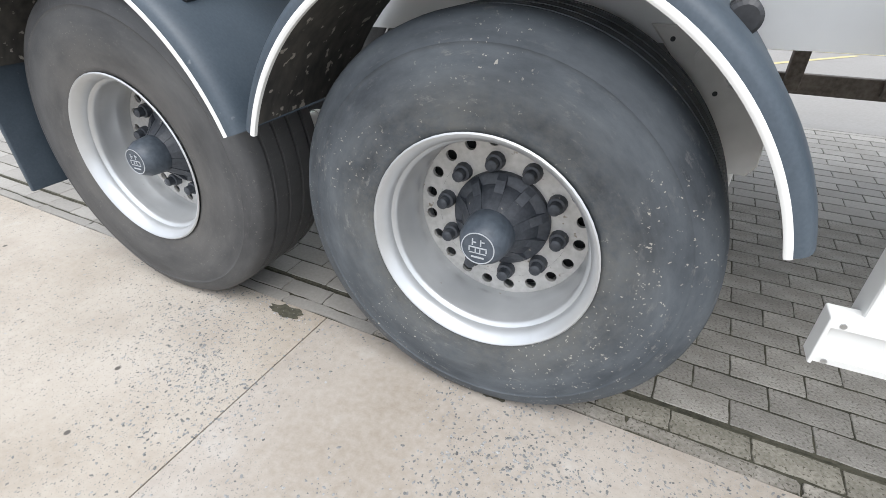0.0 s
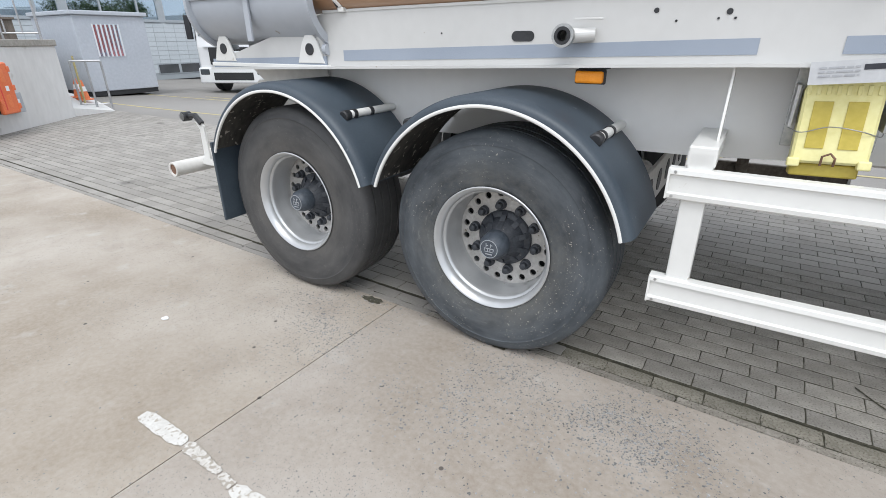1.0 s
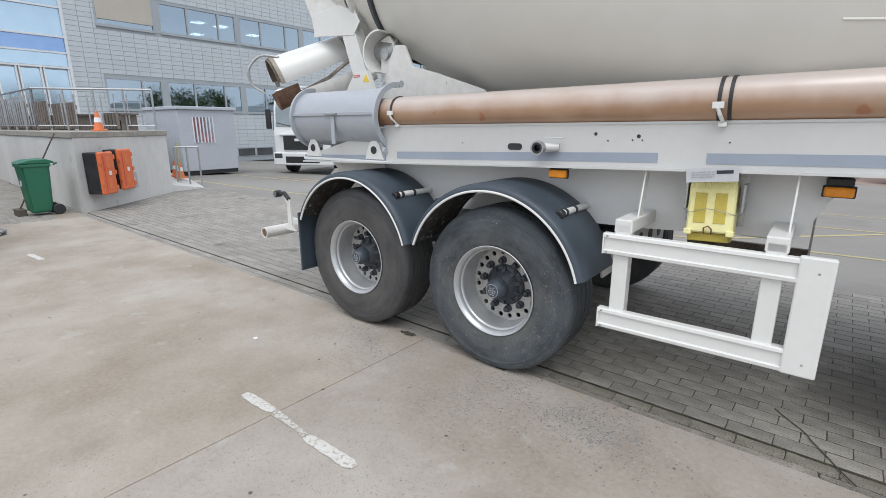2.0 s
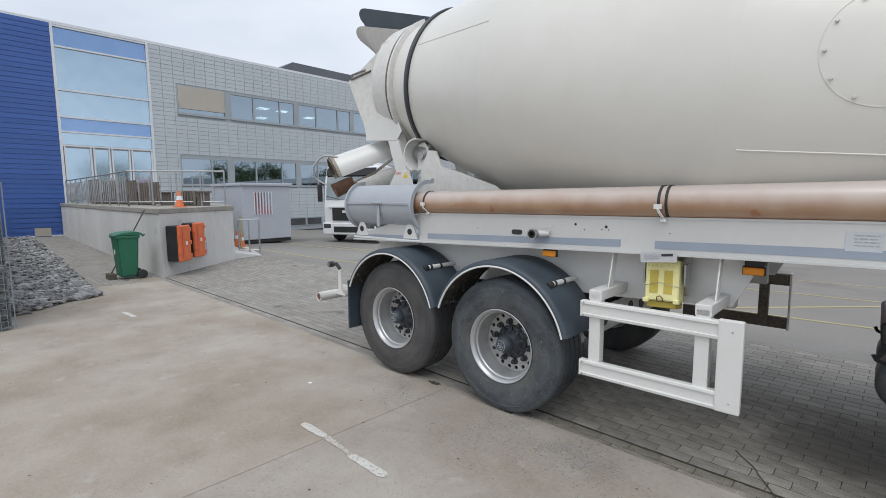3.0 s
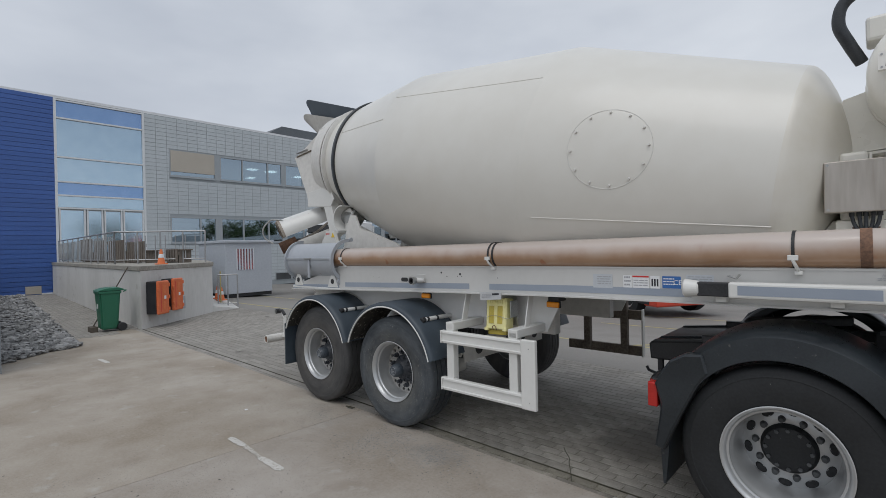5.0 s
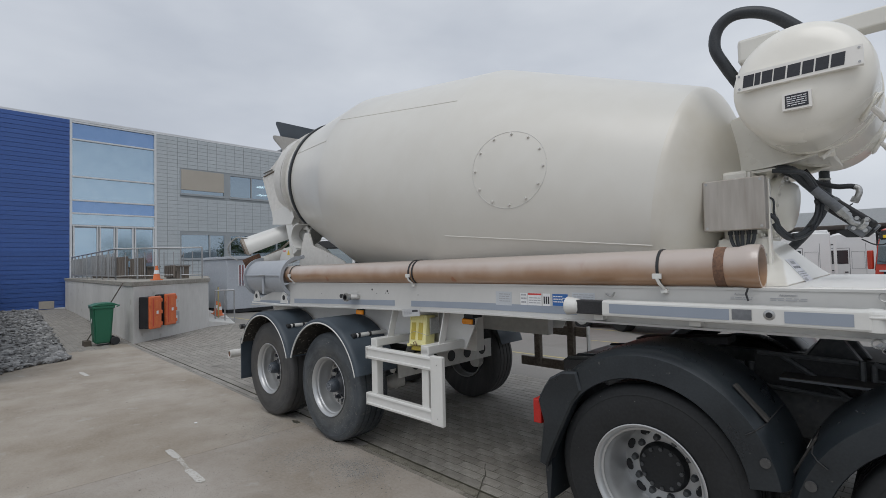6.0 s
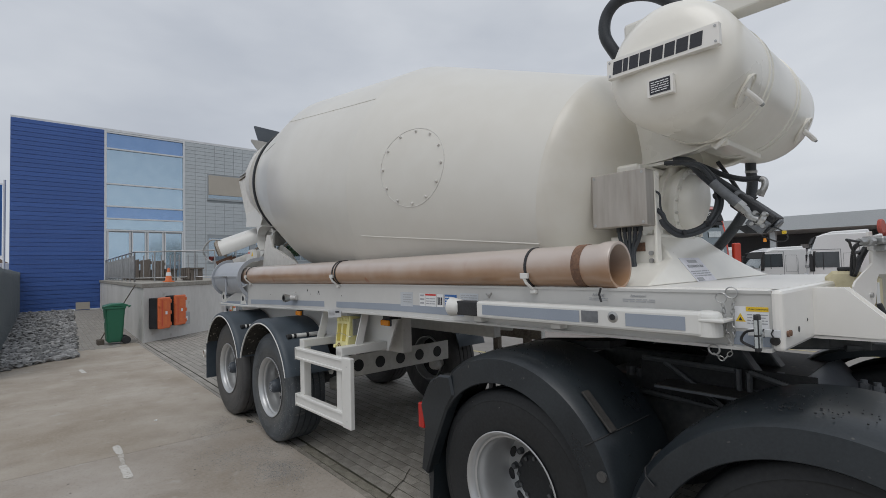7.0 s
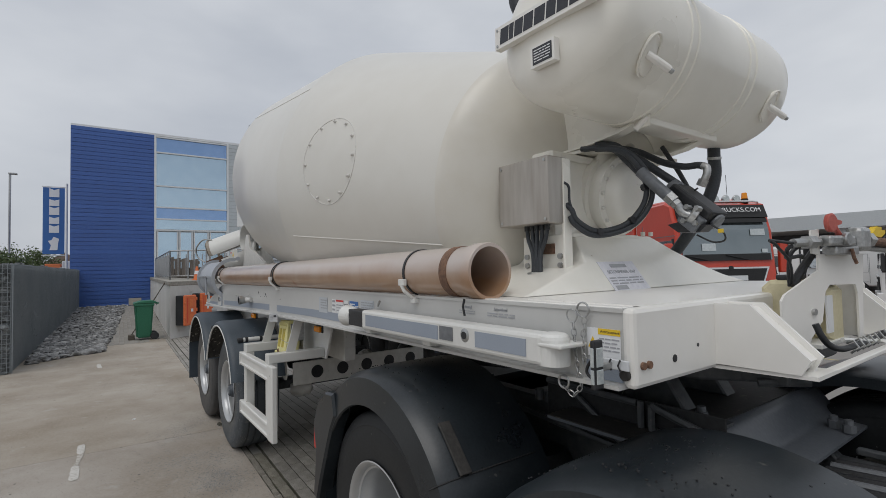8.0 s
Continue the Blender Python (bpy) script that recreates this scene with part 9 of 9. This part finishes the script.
part("dock_door", box(8, 15, 51.9, 52, -1.37, 3.0), ALU, wh)

# banner, lamp post, hedge and roofs beyond the gabions
bn = thing("banner", (-30, -2.1, 0), "tall blue banner with pale marks on a mast", "banner")
part("cloth", box(-26.02, -26.0, -2.45, -1.58, 2.78, 6.16), BLUE_ST, bn)
part("mast", tube([(-26, -1.5, 0), (-26, -1.5, 6.4)], 0.05, 8), ALU, bn)
part("arm", tube([(-26, -2.48, 6.2), (-26, -1.5, 6.2)], 0.025, 6), ALU, bn)
part("arm", tube([(-26, -2.48, 2.72), (-26, -1.5, 2.72)], 0.025, 6), ALU, bn)
for k, h in enumerate((0.40, 0.36, 0.42, 0.34, 0.44)):
    part("mark", prism([(-2.20, 3.86 + 0.455 * k), (-1.80, 3.86 + 0.455 * k), (-1.80, 3.86 + 0.455 * k + h), (-2.0, 3.86 + 0.455 * k + 0.8 * h), (-2.20, 3.86 + 0.455 * k + h)], "x", -25.995, -25.985), STICKER, bn, "white block mark")
part("mark", prism([(-2.24, 3.45), (-2.12, 3.22), (-2.18, 2.98), (-1.86, 2.98), (-1.84, 3.30), (-1.80, 3.56), (-2.02, 3.66), (-2.10, 3.48)], "x", -25.995, -25.985), STICKER, bn, "white emblem shape")
lp = thing("street_lamp", (-46, -5.95, 0), "tall grey street lamp", "street lamp")
part("pole", tube([(-46, -5.95, 0), (-46, -5.95, 9.9)], 0.08, 8), GALV, lp)
part("head", box(-46.2, -45.8, -6.05, -5.5, 9.85, 9.98, 0.03), GALV, lp)


def tree(x, y, h, seed, label):
    rnd = random.Random(seed)
    tr = thing("tree", (x, y, 0), label, "tree", "trees beyond the yard")
    bm = tube([(x, y, 0), (x + 0.1, y, h * 0.3), (x, y + 0.1, h * 0.55)], 0.13, 8)
    tips = []
    for k in range(14):
        a, e = rnd.uniform(0, 6.28), rnd.uniform(0.3, 1.2)
        n = h * rnd.uniform(0.25, 0.45)
        p0 = Vector((x, y, h * rnd.uniform(0.25, 0.55)))
        p1 = p0 + Vector((math.cos(a) * math.cos(e), math.sin(a) * math.cos(e), math.sin(e))) * n
        tube([p0, p0.lerp(p1, 0.5) + Vector((0, 0, 0.05 * n)), p1], 0.035, 5, bm)
        tips.append(p1)
    part("trunk", bm, BARK, tr)
    bm = bmesh.new()
    for k in range(2600):
        c = rnd.choice(tips) + Vector((rnd.gauss(0, 1), rnd.gauss(0, 1), rnd.gauss(0, 0.8))) * h * 0.10
        u = Vector((rnd.uniform(-1, 1), rnd.uniform(-1, 1), rnd.uniform(-1, 1))).normalized() * h * rnd.uniform(0.012, 0.025)
        v = u.cross(Vector((rnd.uniform(-1, 1), rnd.uniform(-1, 1), rnd.uniform(-1, 1))))
        if v.length < 1e-5:
            continue
        v = v.normalized() * u.length * 0.7
        bm.faces.new([bm.verts.new(c + q) for q in (u, v, -u, -v)])
    tagged(part("crown", bm, LEAF, tr), kind="stuff")


tree(-33, -4.9, 3.6, 1, "young green tree beyond the gabion wall")
tree(-36, -7.2, 4.2, 2, "young green tree beyond the gabion wall")
tree(-52, -4.2, 4.0, 3, "sparse distant tree in spring leaf")
tree(-55, -6.0, 4.6, 4, "sparse distant tree in spring leaf")
for k in range(3):
    tree(-60 - 4 * k, -9 - 3 * k, 5.0, 7 + k, "distant green tree beyond the yard")
for x, y, h, k in ((60, 24, 9.5, 21), (62, 46, 9.5, 22), (60, 52, 11, 23), (64, 59, 10, 24), (61, 74, 10.5, 25)):
    tree(x, y, h, k, "broad green tree across the road")
hs = thing("distant_house", (-60, -3, 0), "low distant house with a tiled roof", "house")
part("wall", box(-64, -58, -5.0, -1.0, 0, 2.6), BLIND, hs)
part("roof", prism([(-5.3, 2.6), (-3.0, 4.0), (-0.7, 2.6)], "x", -64.3, -57.7), HOUSE, hs)
sk = thing("skip_container", (-30, -1.9, 0), "orange skip container beyond the gabion wall", "container")
part("body", box(-31, -29.5, -2.6, -1.9, 0, 2.35, 0.03), CONE, sk)
part("lid", box(-31, -29.5, -1.85, -1.2, 0, 2.5, 0.03), ALU, sk)

# ---- pavers ----
PLN, PWD, GAP = 0.2135, 0.1075, 0.0034


def paver_mesh(seed, l=PLN, w=PWD, h=0.05, rough=1.0):
    """A paver with a slightly chipped top edge."""
    rnd = random.Random(seed)
    bm = bmesh.new()
    lx, wy = l / 2 - GAP / 2, w / 2 - GAP * 1.1
    line = [(-1, -0.93), (-0.97, -1), (-0.6, -1), (-0.25, -1), (0.1, -1), (0.5, -1), (0.97, -1), (1, -0.93), (1, -0.3), (1, 0.35), (1, 0.93), (0.97, 1), (0.55, 1), (0.15, 1), (-0.2, 1), (-0.6, 1), (-0.97, 1), (-1, 0.93), (-1, 0.3), (-1, -0.35)]
    jit = [(rough * rnd.uniform(-0.0022, 0.0012), rough * rnd.uniform(-0.0022, 0.0012)) for _ in line]
    rows = []
    for inset, z in ((0, -h), (0, -0.0045), (0.0008, -0.0012), (0.0022, 0)):
        rows.append([bm.verts.new((sx * (lx - inset) + jx, sy * (wy - inset) + jy, z)) for (sx, sy), (jx, jy) in zip(line, jit)])
    k_ = len(line)
    for a, b in zip(rows, rows[1:]):
        for k in range(k_):
            bm.faces.new((a[k], a[(k + 1) % k_], b[(k + 1) % k_], b[k]))
    bm.faces.new(rows[-1])
    bmesh.ops.recalc_face_normals(bm, faces=bm.faces)
    return bm


def mesh_from(bm, name, material):
    me = bpy.data.meshes.new(name)
    bm.to_mesh(me)
    bm.free()
    me.materials.append(material)
    return me


pave = thing("pavement", (0, 1.0, 0), "grey concrete pavers in running bond along a kerb", "pavement", "", "structure")
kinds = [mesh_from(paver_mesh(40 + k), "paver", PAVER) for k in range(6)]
gutter = [mesh_from(paver_mesh(60 + k, PLN, 0.088, rough=1.8), "gutter_paver", GUTTER) for k in range(4)]
kerbs = [mesh_from(paver_mesh(80 + k, 0.44, 0.054, rough=3.6), "kerb_stone", KERB) for k in range(5)]
rnd = random.Random(77)
verts, faces = [], []


def lay(me, u, v, z, single, turn=0.0, frame_of=yard, angle=YA):
    x, y = frame_of(u, v)
    m = Matrix.Translation((x, y, z + gz(x) + rnd.uniform(-0.0008, 0.0010))) @ Matrix.Rotation(angle + turn + rnd.uniform(-0.006, 0.006), 4, "Z") @ Matrix.Rotation(rnd.uniform(-0.006, 0.006), 4, "X")
    if single:
        ob = new(me.name.split(".")[0], me)
        ob.parent = pave
        ob.matrix_basis = Matrix.Translation((0, -1.0, 0)) @ m
    else:
        base = len(verts)
        verts.extend([tuple(m @ q.co) for q in me.vertices])
        faces.extend([[base + i for i in p.vertices] for p in me.polygons])


row = 0
v = 0.155
while v < 3.38:
    u = -12.2 + (PLN / 2 if row % 2 else 0)
    while u < 9.5:
        near = -0.35 < u < 3.0 and row < 15
        lay(rnd.choice(kinds), u, v + PWD / 2, -0.001, near)
        u += PLN
    v += PWD
    row += 1
u = -12.2
while u < 9.5:
    lay(rnd.choice(gutter), u + 0.06, 0.101, -0.0060, 0.3 < u < 2.2)
    u += PLN
u = -12.2
while u < 9.5:
    lay(rnd.choice(kerbs), u + 0.11, 0.028, -0.004, -0.5 < u < 2.2)
    lay(rnd.choice(kerbs), u + 0.02, 3.405, 0.0, False)
    u += 0.44
# the path between the gravel and the terrace wall
v = -1.28
row = 0
while v < 0.42:
    u = -9.4 + (PLN / 2 if row % 2 else 0)
    while u > -25.5:
        x, y = yard(u, v)
        if y > -0.02 and y < 1.42 + (-9.6 - x) * 0.043 and not (x > -9.75 and y > 0.9):
            lay(rnd.choice(kinds), u, v, 0.006, False)
        u -= PLN
    v += PWD
    row += 1
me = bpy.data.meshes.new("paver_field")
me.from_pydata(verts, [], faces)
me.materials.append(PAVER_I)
field = new("paver_field", me)
field.parent = pave
field.location = (0, -1.0, 0)
tagged(field, "worn grey pavers further along", kind="stuff")
